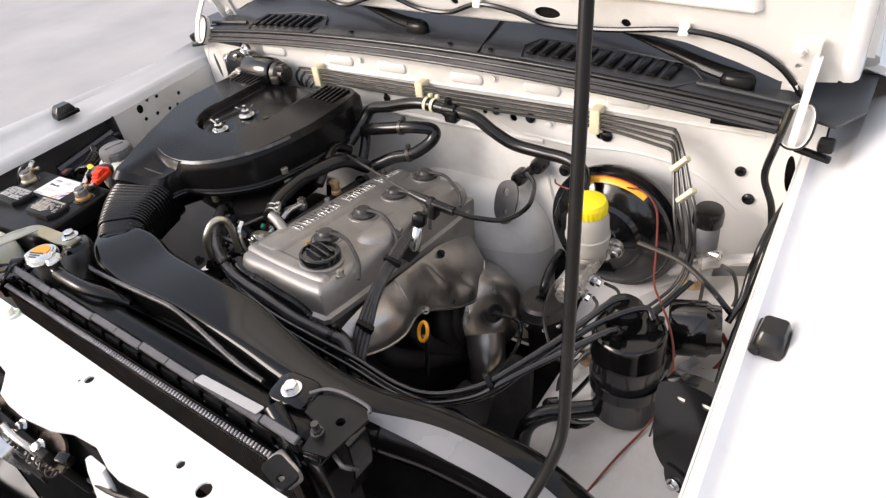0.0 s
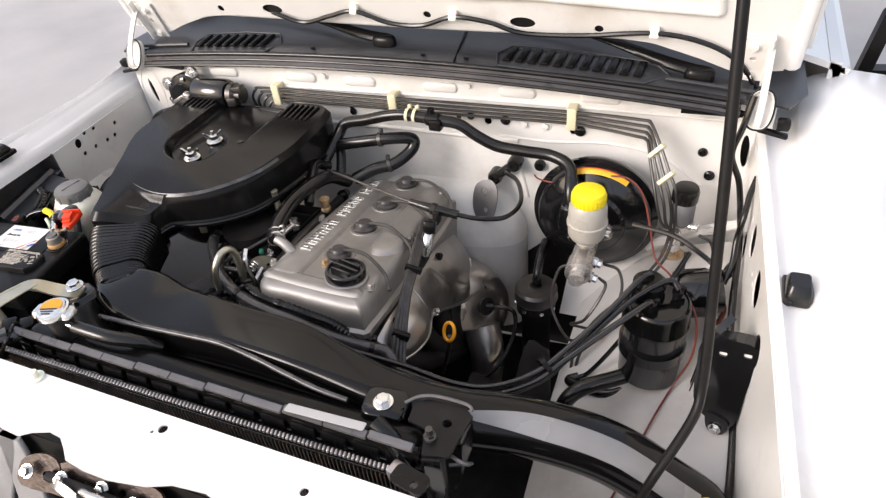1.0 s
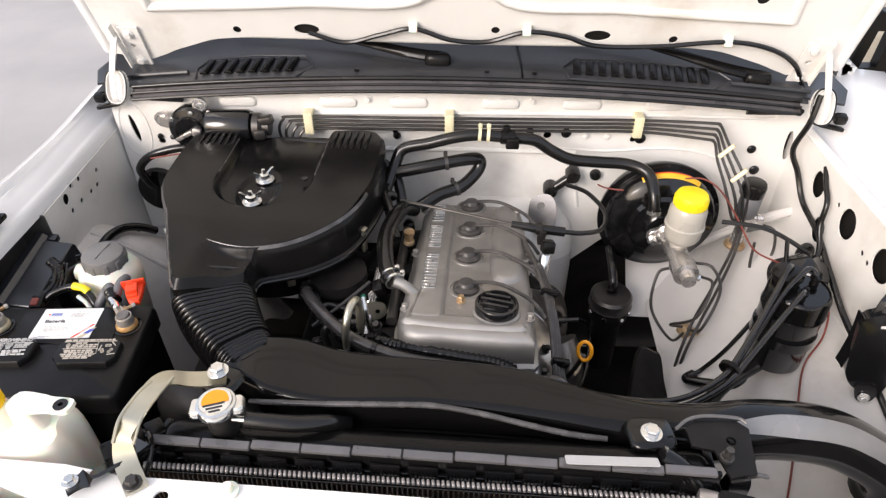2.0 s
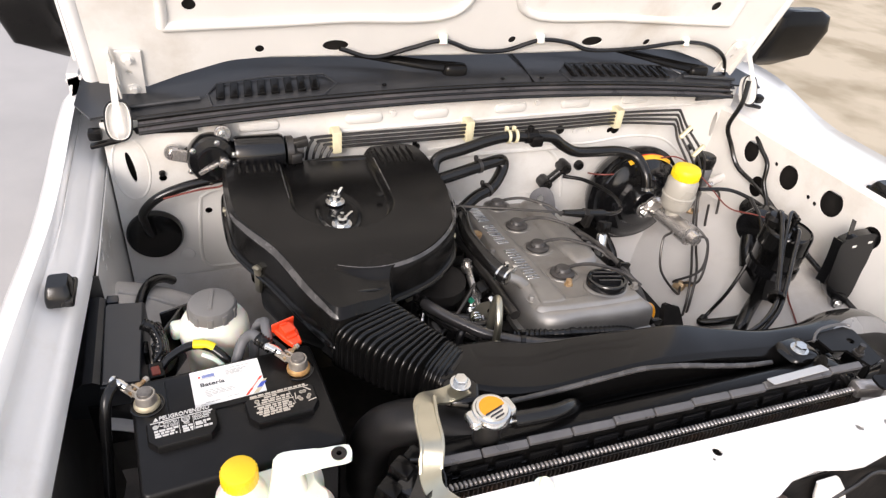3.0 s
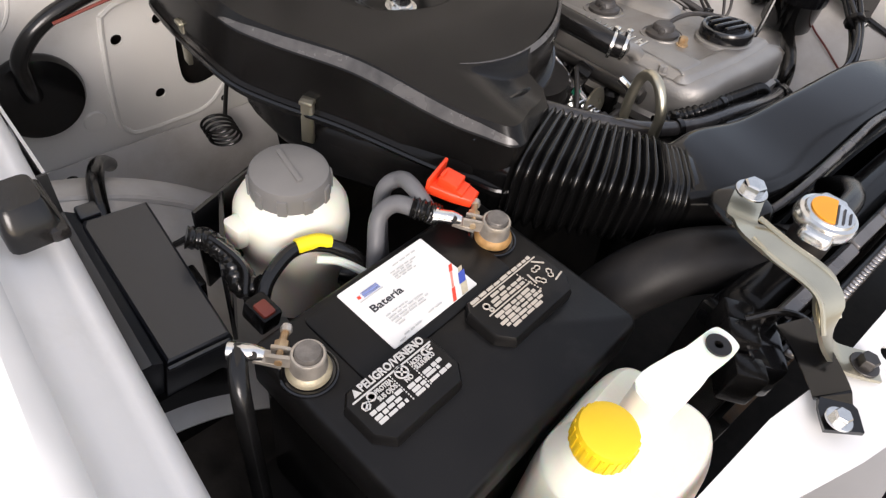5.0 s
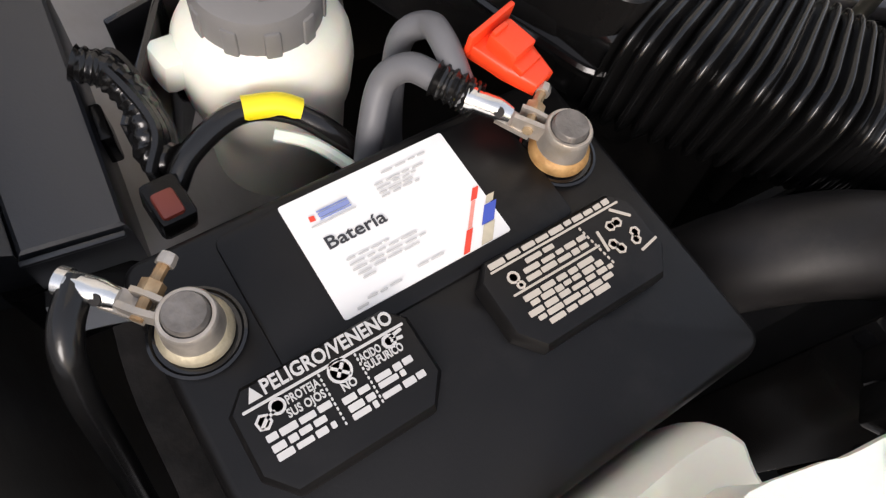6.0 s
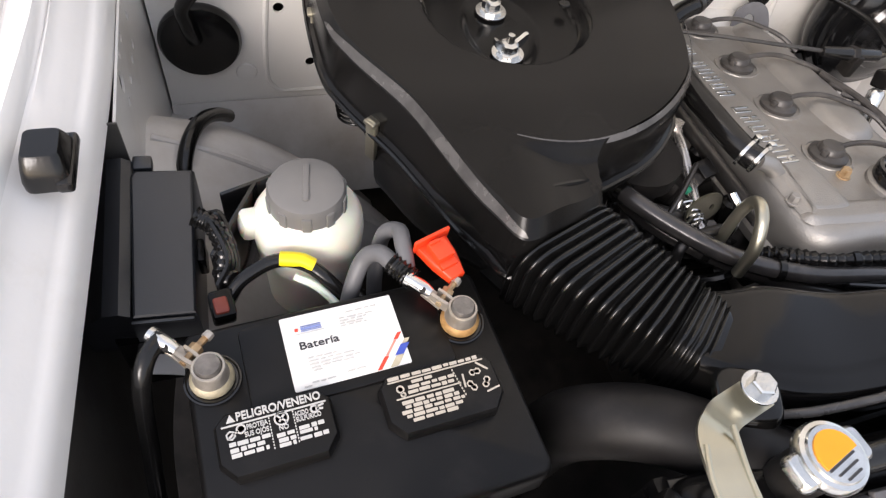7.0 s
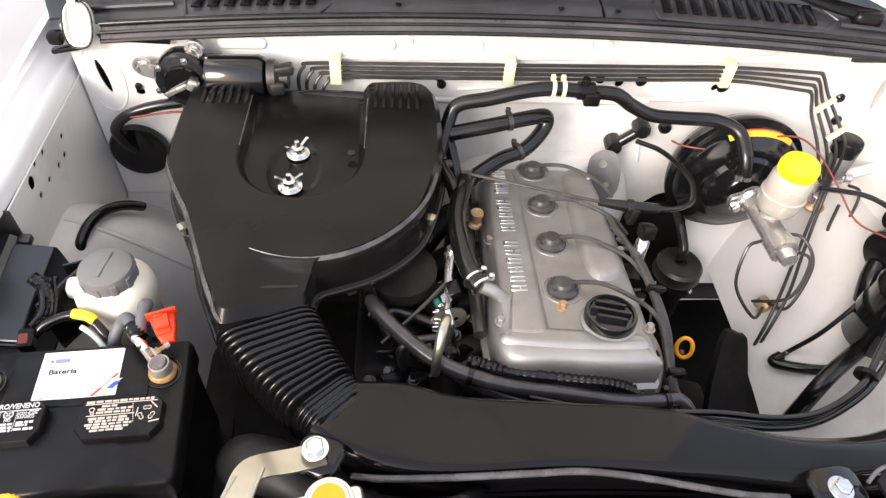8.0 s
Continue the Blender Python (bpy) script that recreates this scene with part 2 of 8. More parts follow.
def lathe(o, axis, prof, seg=28, start=None):
    """Turned shape: prof is (radius, height) along axis from o."""
    a, u, w = frame_of(axis)
    if start is not None:
        u = (Vector(start) - a * Vector(start).dot(a)).normalized()
        w = a.cross(u)
    o = Vector(o)
    bm = bmesh.new()
    rings = []
    for r, h in prof:
        if r <= 1e-6:
            rings.append([bm.verts.new(o + a * h)])
        else:
            rings.append([bm.verts.new(o + a * h + (u * math.cos(2 * math.pi * i / seg) + w * math.sin(2 * math.pi * i / seg)) * r) for i in range(seg)])
    for p, q in zip(rings, rings[1:]):
        for i in range(seg):
            j = (i + 1) % seg
            if len(p) == 1 and len(q) > 1:
                bm.faces.new((p[0], q[i], q[j]))
            elif len(q) == 1 and len(p) > 1:
                bm.faces.new((p[i], p[j], q[0]))
            elif len(p) > 1:
                bm.faces.new((p[i], p[j], q[j], q[i]))
    for r in (rings[0], rings[-1]):
        if len(r) > 1:
            bm.faces.new(r)
    return bm


def disc(o, axis, r, h, seg=28, bev=0.15):
    """A short cylinder with eased rims."""
    b = min(r, h) * bev
    return lathe(o, axis, [(0, 0), (r - b, 0), (r, b), (r, h - b), (r - b, h), (0, h)], seg)


def curve_points(pts, n):
    p = [Vector(q) for q in pts]
    p = [p[0] * 2 - p[1]] + p + [p[-1] * 2 - p[-2]]
    out = []
    for i in range(1, len(p) - 2):
        for k in range(n):
            t = k / n
            a, b, c, d = p[i - 1:i + 3]
            out.append(0.5 * (2 * b + (c - a) * t + (2 * a - 5 * b + 4 * c - d) * t * t + (3 * b - a - 3 * c + d) * t * t * t))
    return out + [p[-2]]


def tube(pts, r, seg=10, n=6, ribs=0, depth=0.12, flat=1.0):
    """A hose or wire along pts. ribs: corrugations over its length."""
    line = curve_points(pts, n if not ribs else max(n, int(ribs * 4 / max(1, len(pts) - 1)) + 1))
    bm = bmesh.new()
    rings = []
    side = None
    total = len(line) - 1
    for i, c in enumerate(line):
        d = (line[min(i + 1, total)] - line[max(i - 1, 0)])
        d = d.normalized() if d.length > 1e-9 else Vector((0, 0, 1))
        side = d.orthogonal() if side is None else side - d * side.dot(d)
        side.normalize()
        up = d.cross(side)
        f = i / total
        rad = r if not isinstance(r, (list, tuple)) else r[min(int(f * (len(r) - 1)), len(r) - 2)] * (1 - (f * (len(r) - 1) - min(int(f * (len(r) - 1)), len(r) - 2))) + r[min(int(f * (len(r) - 1)), len(r) - 2) + 1] * (f * (len(r) - 1) - min(int(f * (len(r) - 1)), len(r) - 2))
        if ribs:
            rad *= 1 + depth * math.cos(2 * math.pi * f * ribs)
        rings.append([bm.verts.new(c + (side * math.cos(2 * math.pi * k / seg) + up * math.sin(2 * math.pi * k / seg) * flat) * rad) for k in range(seg)])
    for p, q in zip(rings, rings[1:]):
        for k in range(seg):
            j = (k + 1) % seg
            bm.faces.new((p[k], p[j], q[j], q[k]))
    bm.faces.new(rings[0])
    bm.faces.new(rings[-1])
    return bm


def loft(rings, caps=True):
    bm = bmesh.new()
    rr = [[bm.verts.new(Vector(p)) for p in ring] for ring in rings]
    for p, q in zip(rr, rr[1:]):
        k = len(p)
        for i in range(k):
            j = (i + 1) % k
            bm.faces.new((p[i], p[j], q[j], q[i]))
    if caps:
        bm.faces.new(rr[0])
        bm.faces.new(rr[-1])
    return bm


def rounded(w, d, r, k=5):
    """Corner-rounded rectangle outline, centred, w by d."""
    out = []
    r = min(r, w / 2 - 1e-4, d / 2 - 1e-4)
    for cx, cy, a0 in ((w / 2 - r, d / 2 - r, 0), (-w / 2 + r, d / 2 - r, 90), (-w / 2 + r, -d / 2 + r, 180), (w / 2 - r, -d / 2 + r, 270)):
        for i in range(k + 1):
            a = radians(a0 + 90 * i / k)
            out.append((cx + r * math.cos(a), cy + r * math.sin(a)))
    return out


def soft_outline(pts, n=5):
    """A closed outline eased through pts."""
    p = [Vector((*q, 0)) for q in pts]
    k = len(p)
    out = []
    for i in range(k):
        a, b, c, d = p[i - 1], p[i], p[(i + 1) % k], p[(i + 2) % k]
        for s in range(n):
            t = s / n
            v = 0.5 * (2 * b + (c - a) * t + (2 * a - 5 * b + 4 * c - d) * t * t + (3 * b - a - 3 * c + d) * t * t * t)
            out.append((v.x, v.y))
    return out


def inset(outline, d):
    """An outline moved inwards by about d."""
    k = len(outline)
    cx, cy = sum(p[0] for p in outline) / k, sum(p[1] for p in outline) / k
    area = sum(outline[i][0] * outline[(i + 1) % k][1] - outline[(i + 1) % k][0] * outline[i][1] for i in range(k))
    s = 1 if area > 0 else -1
    out = []
    for i in range(k):
        a, b = outline[i - 1], outline[(i + 1) % k]
        tx, ty = b[0] - a[0], b[1] - a[1]
        ln = math.hypot(tx, ty) or 1
        out.append((outline[i][0] - s * ty / ln * d, outline[i][1] + s * tx / ln * d))
    return out


def slab(outline, layers, m=None):
    """Stacked rings of one outline: layers are (inset, height)."""
    rings = [[(x, y, z) for x, y in inset(outline, d)] if d else [(x, y, z) for x, y in outline] for d, z in layers]
    bm = loft(rings)
    if m is not None:
        bmesh.ops.transform(bm, matrix=m, verts=bm.verts)
    return bm


def sheet(fn, nu, nv, thick=0.0015):
    """A thin panel over fn(u, v)."""
    bm = bmesh.new()
    g = [[bm.verts.new(Vector(fn(i / nu, j / nv))) for j in range(nv + 1)] for i in range(nu + 1)]
    for i in range(nu):
        for j in range(nv):
            bm.faces.new((g[i][j], g[i + 1][j], g[i + 1][j + 1], g[i][j + 1]))
    bmesh.ops.recalc_face_normals(bm, faces=bm.faces)
    bmesh.ops.solidify(bm, geom=bm.faces[:], thickness=thick)
    return bm


def circle(x, y, r, k=14, sx=1.0, turn=0.0):
    c, s = math.cos(radians(turn)), math.sin(radians(turn))
    out = []
    for i in range(k):
        a = 2 * math.pi * i / k
        p, q = r * sx * math.cos(a), r * math.sin(a)
        out.append((x + p * c - q * s, y + p * s + q * c))
    return out


def plate(outline, holes, thick, m):
    """A flat sheet in local x, y with through holes, thickness along local -z."""
    bm = bmesh.new()
    edges = []
    for loop in [outline] + list(holes):
        vs = [bm.verts.new((x, y, 0)) for x, y in loop]
        edges += [bm.edges.new((vs[i], vs[(i + 1) % len(vs)])) for i in range(len(vs))]
    bmesh.ops.triangle_fill(bm, use_beauty=False, use_dissolve=False, edges=edges, normal=(0, 0, 1))
    k = len(outline)

    def inside(px, py):
        hit = False
        for i in range(k):
            (x1, y1), (x2, y2) = outline[i], outline[(i + 1) % k]
            if (y1 > py) != (y2 > py) and px < x1 + (py - y1) * (x2 - x1) / (y2 - y1):
                hit = not hit
        return hit

    stray = [f for f in bm.faces if not inside(*f.calc_center_median()[:2])]
    bmesh.ops.delete(bm, geom=stray, context="FACES_ONLY")
    geo = bmesh.ops.extrude_face_region(bm, geom=bm.faces[:])
    bmesh.ops.translate(bm, verts=[v for v in geo["geom"] if isinstance(v, bmesh.types.BMVert)], vec=(0, 0, -thick))
    bmesh.ops.transform(bm, matrix=m, verts=bm.verts)
    return bm


def axes(o, x, y):
    """A pose from an origin and two directions."""
    x = Vector(x).normalized()
    z = x.cross(Vector(y)).normalized()
    y = z.cross(x)
    return Matrix(((x.x, y.x, z.x, o[0]), (x.y, y.y, z.y, o[1]), (x.z, y.z, z.z, o[2]), (0, 0, 0, 1)))


def bolt_mesh(o, axis, r=0.008, h=0.006, flange=1.5):
    a = Vector(axis).normalized()
    o = Vector(o)
    return join(disc(o, a, r * flange, h * 0.3, 20), lathe(o + a * h * 0.3, a, [(0, 0), (r, 0), (r, h * 0.85), (r * 0.86, h), (0, h)], 6))


def lettering(text, size, m, material, name, parent, label="", depth=0.0006, align="LEFT", width=None, bold=0.0):
    """Raised or printed words in the built-in font; width fits them to a length."""
    cu = bpy.data.curves.new("letters", "FONT")
    cu.body, cu.size, cu.extrude, cu.align_x, cu.offset = text, size, depth, align, bold * size
    cu.resolution_u = 3
    tmp = bpy.data.objects.new("letters", cu)
    me = bpy.data.meshes.new_from_object(tmp)
    bpy.data.objects.remove(tmp)
    bpy.data.curves.remove(cu)
    bm = bmesh.new()
    bm.from_mesh(me)
    bpy.data.meshes.remove(me)
    if width:
        lo, hi = min(v.co.x for v in bm.verts), max(v.co.x for v in bm.verts)
        for v in bm.verts:
            v.co.x = (v.co.x - lo) * width / (hi - lo)
    bmesh.ops.transform(bm, matrix=m, verts=bm.verts)
    return part(name, bm, material, parent, label)


# ---- more shape helpers ----
def swept(stations, k=4, corner=0.35, caps=True, corner_end=None):
    """A moulded duct through stations (centre, width, height), its width kept level."""
    rings = []
    n = len(stations)
    for i, (c, w, h) in enumerate(stations):
        cr = corner if corner_end is None else corner + (corner_end - corner) * ease((i / (n - 1) - 0.40) / 0.25)
        a, b = Vector(stations[max(i - 1, 0)][0]), Vector(stations[min(i + 1, n - 1)][0])
        d = (b - a).normalized()
        side = d.cross(V(0, 0, 1)).normalized()
        up = side.cross(d)
        rings.append([Vector(c) + side * px + up * py for px, py in rounded(w, h, min(w, h) * cr, k)])
    return loft(rings, caps)


def dense(stations, n=5):
    """Eases stations (centre, width, height) into many."""
    c = curve_points([s[0] for s in stations], n)
    wh = curve_points([(s[1], s[2], 0) for s in stations], n)
    return [(tuple(a), b.x, b.y) for a, b in zip(c, wh)]


def ribbon(pts, width, thick, across, n=6):
    """A bent flat strap; across is its width's direction."""
    line = curve_points(pts, n)
    rings = []
    for i, c in enumerate(line):
        d = (line[min(i + 1, len(line) - 1)] - line[max(i - 1, 0)]).normalized()
        a = Vector(across) if across else d.cross(V(0, 0, 1))
        a = (a - d * a.dot(d)).normalized()
        u = d.cross(a)
        w = width if not isinstance(width, (list, tuple)) else width[0] + (width[1] - width[0]) * i / (len(line) - 1)
        rings.append([c + a * x * w / 2 + u * y * thick / 2 for x, y in ((-1, -1), (1, -1), (1, 1), (-1, 1))])
    return loft(rings)


def clamp_mesh(c, axis, r, w=0.008):
    a = Vector(axis).normalized()
    u = a.orthogonal()
    return join(lathe(Vector(c) - a * w / 2, a, [(r, 0), (r + 0.0015, 0), (r + 0.0015, w), (r, w), (r, 0)], 22),
                block(Vector(c) + u.normalized() * (r + 0.004), (0.008, 0.008, 0.01), bev=0.002))


def hose(name, pts, r, label, material=None, category="hose", ribs=0, n=7, seg=10, group=""):
    return solo(name, tube(pts, r, seg, n, ribs), material or RUBBER, label, category, group)


def ease(t):
    t = max(0.0, min(1.0, t))
    return t * t * (3 - 2 * t)



# ---- ground ----
GROUND = ground_material()
bm = sheet(lambda u, v: ((u - 0.5) * 1200, (v - 0.5) * 1200, -0.002), 8, 8, 0.02)
tagged(part("ground", bm, GROUND), "pale dusty concrete yard running into dry sandy soil", "ground", kind="structure")

SIDES = ((-1, "left"), (1, "right"))


def wall_x(y, s=1):
    if s < 0:
        return 0.700 + 0.055 * max(0.0, 0.9 - y)
    return 0.692 + 0.06 * (0.9 - y)


# ---- firewall ----
FW = axes((0, 1.150, 0), (1, 0.04, 0), (0, 0, 1))
firewall_holes = [circle(-0.616, 1.052, 0.007), circle(-0.545, 0.972, 0.007), circle(-0.508, 0.884, 0.007), circle(-0.492, 0.984, 0.007), circle(-0.421, 0.842, 0.006), soft_outline([(-0.474, 0.965), (-0.476, 0.900), (-0.462, 0.880), (-0.436, 0.880), (-0.424, 0.895), (-0.422, 0.965), (-0.435, 0.985), (-0.462, 0.985)], 3),
                  circle(-0.665, 1.080, 0.031, 16, 0.18, 7), circle(0.665, 1.058, 0.034, 16, 0.22, 5.5),
                  circle(-0.13, 1.078, 0.006), circle(0.115, 1.079, 0.006), circle(0.178, 1.075, 0.008), circle(0.352, 1.068, 0.007)]
firewall = part("firewall", plate([(-0.70, 0.79), (-0.13, 0.79), (-0.10, 0.56), (0.240, 0.56), (0.243, 0.72), (0.25, 0.738), (0.325, 0.812), (0.345, 0.82), (0.46, 0.82), (0.49, 0.79), (0.70, 0.79), (0.70, 1.168), (-0.70, 1.168)], firewall_holes, 0.003, FW), BAY)
tagged(firewall, "off-white painted steel firewall with stamped ribs and holes", "firewall", kind="structure")
ORIGIN[firewall] = V(0, 0, 0)


def on_wall(x, z, d=0.0):
    """A place on the firewall's front face, d in front of it."""
    return FW @ V(x, z, d)


# Near-black sheet in place of the deep shade below the painted firewall.
part("lower_bulkhead", sheet(lambda u, v: (-0.70 + 1.4 * u, 1.155 + 0.056 * (u - 0.5), 0.79 - 0.33 * v), 6, 4, 0.003), DARK, firewall, "near-black sheet for the unlit gap below the firewall")
# stamped beads and pads
for z, x0, x1, r in ((1.036, -0.46, 0.24, 0.006), (1.118, -0.30, 0.62, 0.004)):
    part("bead", tube([on_wall(x0, z, -0.001), on_wall((x0 + x1) / 2, z + 0.004, -0.001), on_wall(x1, z, -0.001)], r, 10, 8), BAY, firewall)
for x in (-0.44, -0.24, -0.10, 0.08, 0.24, 0.40, 0.55):
    part("stamped_pad", slab(rounded(0.075, 0.022, 0.01), [(0, 0), (0.001, 0.002), (0.004, 0.004)], FW @ pose(x, 1.143, 0.0005)), BAY, firewall)
# raised frame stamped round the holes beside the intake
part("bead", tube([on_wall(x, z, -0.0015) for x, z in ((-0.556, 1.005), (-0.560, 0.98), (-0.566, 0.92), (-0.568, 0.865), (-0.560, 0.846), (-0.546, 0.838), (-0.50, 0.836), (-0.455, 0.838), (-0.428, 0.855), (-0.408, 0.885), (-0.398, 0.93))], 0.0042, 8, 5), BAY, firewall)
part("bead", tube([on_wall(x, z, -0.0015) for x, z in ((-0.556, 1.005), (-0.53, 1.016), (-0.46, 1.020), (-0.38, 1.020))], 0.0042, 8, 5), BAY, firewall)
part("stamped_boss", lathe(on_wall(-0.595, 0.876, -0.002), (0.03, -1, 0), [(0, 0), (0.016, 0), (0.013, 0.004), (0, 0.006)], 20), BAY, firewall)
for pts, r in ((((0.20, 1.045), (0.30, 1.040), (0.42, 1.048), (0.52, 1.030), (0.60, 0.975)), 0.004), (((0.14, 1.060), (0.20, 1.030), (0.24, 0.98), (0.26, 0.90)), 0.005), (((-0.10, 1.060), (0.0, 1.066), (0.12, 1.058)), 0.004)):
    part("bead", tube([on_wall(x, z, -0.0018) for x, z in pts], r, 8, 6), BAY, firewall)
for cx, cz in ((-0.665, 1.076),):
    part("slot_flange", tube([on_wall(cx + 0.030 * math.cos(radians(a)), cz + 0.062 * math.sin(radians(a)), -0.002) for a in range(0, 361, 24)], 0.0032, 8, 3), BAY, firewall)
# Added black sheet so that the firewall's holes read as unlit.
part("wall_hole_shade", sheet(lambda u, v: (-0.70 + 1.4 * u, 1.180 + 0.056 * (u - 0.5), 0.79 + 0.37 * v), 4, 3, 0.003), DARK, firewall, "black sheet added to darken the firewall holes")
# Toe boards use the darker paint in place of shade.
bm = sheet(lambda u, v: (0.372 + 0.21 * u, 1.160 - 0.16 * v ** 1.4, 0.87 - 0.14 * v), 14, 12, 0.002)
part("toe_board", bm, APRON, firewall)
part("toe_board", sheet(lambda u, v: (-0.70 + 0.34 * u, 1.122 - 0.05 * v, 0.83 - 0.16 * v), 8, 6, 0.002), APRON, firewall, "dusty toe board with shade in its paint colour")


def hump(u, v):
    a, b = math.pi * u, math.pi * 0.5 * v
    return (0.07 + 0.19 * math.cos(a) * math.cos(b) ** 0.5, 1.158 - 0.085 * math.sin(a) ** 0.7 * math.cos(b) ** 0.8, 0.795 + 0.13 * math.sin(b))


part("tunnel_hump", sheet(hump, 20, 14, 0.002), BAY, firewall)
# Darker than the hump above: the upright face's shade is in the paint.
part("tunnel_side", sheet(lambda u, v: (*hump(u, 0.0)[:2], 0.80 - 0.25 * v), 20, 5, 0.002), APRON, firewall, "dusty upright side of the gearbox tunnel, toned down for shade")

# ---- inner fenders ----
left_holes = [circle(0.903, 1.053, 0.011, 14, 0.8)] + [circle(y, z, 0.005) for y, z in ((0.906, 1.082), (0.928, 1.066), (0.955, 1.064), (1.013, 1.047), (1.0, 1.022), (0.976, 1.022), (0.941, 1.025), (0.908, 1.025))]
right_holes = [circle(1.051, 1.049, 0.027, 18, 0.8), circle(0.933, 1.043, 0.029, 18, 0.85), circle(1.0, 0.981, 0.026, 18, 0.8), circle(0.816, 1.046, 0.030, 18, 0.9), circle(0.71, 1.03, 0.024, 18, 0.9),
               circle(0.975, 1.055, 0.005), circle(0.87, 1.03, 0.005), circle(0.85, 1.025, 0.005)]
for s, side in SIDES:
    m = axes((-0.7025, 0, 0), (0, 1, 0), (0, 0, 1)) if s < 0 else axes((wall_x(0.0), 0, 0), (-0.06, 1, 0), (0, 0, 1))
    holes = left_holes if s < 0 else right_holes
    front, low = (0.836, 1.066) if s < 0 else (0.40, 1.10)
    bm = plate([(front, 0.60), (1.20, 0.60), (1.20, low + 0.016 * (s < 0)), (front, low)], holes, 0.0025, m)
    inner = part("inner_fender", bm, BAY)
    tagged(inner, "painted steel inner fender wall with punched holes", "inner fender", kind="structure")
    ORIGIN[inner] = V(0, 0, 0)

    # Added dark sheet behind the wall, so its holes look unlit.
    y0 = 0.845 if s < 0 else 0.42
    part("cavity_shade", sheet(lambda u, v, s=s: (s * (wall_x(y0 + (1.12 - y0) * u, s) + 0.016), y0 + (1.12 - y0) * u, 0.62 + 0.44 * v), 4, 4, 0.002), DARK, inner, "black sheet standing in for the unlit fender cavity")
    if s < 0:
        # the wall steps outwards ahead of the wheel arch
        # Both panels get dark grey in place of the shade under the flange.
        part("step_panel", sheet(lambda u, v: (-0.702 - 0.066 * u, 0.836 + 0.004 * u, 0.62 + 0.445 * v), 4, 6, 0.002), PANEL_SHADE, inner, "step in the inner fender, coloured grey for shade")
        part("front_panel", sheet(lambda u, v: (-0.748 - 0.020 * v - 0.006 * math.sin(3 * math.pi * u), 0.30 + 0.54 * u, 0.58 + 0.49 * v), 18, 10, 0.002), PANEL_SHADE, inner, "front part of the inner fender, coloured grey for shade")

    def arch(u, v, s=s):
        y = (0.66 if s < 0 else 0.42) + (0.47 if s < 0 else 0.71) * v
        reach = 0.30 if s > 0 else 0.20 + 0.10 * ease((y - 0.84) / 0.12)
        x = 0.712 - reach * u
        top = 0.965 if s < 0 else 0.90
        z = top - 0.05 * u - (0.20 if s < 0 else 0.10) * u * u - 0.55 * (y - 0.88) ** 2 * (1 if y < 0.88 else 0.2)
        if s < 0:
            z -= 0.14 * ease((y - 0.93) / 0.20)
        else:
            z += 0.007 * math.exp(-((x - 0.50 - 0.10 * (y - 0.55)) / 0.022) ** 2) * ease((0.72 - y) / 0.1) + 0.006 * math.exp(-((y - 0.63) / 0.03) ** 2) * ease((x - 0.50) / 0.05) - 0.004 * math.exp(-((x - 0.57) / 0.02) ** 2 - ((y - 0.57) / 0.04) ** 2)
        return (s * x, y, z)

    # The arch's paint is toned down for shade, besides its dust.
    part("wheel_arch", sheet(arch, 36, 44, 0.002), APRON, inner, "dusty wheel arch panel with shade in its paint colour")
    if s < 0:
        part("bead", tube([arch(0.05, 0.56), arch(0.35, 0.55), arch(0.65, 0.56), arch(0.95, 0.60)], 0.005, 8, 8), APRON, inner)
    else:
        part("rib", tube([(s * 0.69, 1.10, 0.955), (s * 0.60, 1.10, 0.915), (s * 0.52, 1.1, 0.865)], 0.010, 8, 8), APRON, inner)


# ---- outer fenders with bump stops ----
FENDER = ((0.0004, 1.070), (0.0004, 1.100), (0.004, 1.1055), (0.012, 1.108), (0.018, 1.104), (0.022, 1.100), (0.044, 1.100), (0.048, 1.104), (0.050, 1.113), (0.056, 1.119), (0.070, 1.119), (0.090, 1.112), (0.108, 1.094), (0.120, 1.06), (0.128, 0.98), (0.132, 0.80), (0.130, 0.62))
FENDER_LEFT = ((0.006, 1.052), (0.008, 1.066), (0.011, 1.073), (0.017, 1.078), (0.024, 1.080), (0.028, 1.087), (0.040, 1.091), (0.046, 1.098), (0.050, 1.108), (0.056, 1.114)) + tuple((0.056 + (a - 0.056) * 0.93, b) for a, b in FENDER[10:])
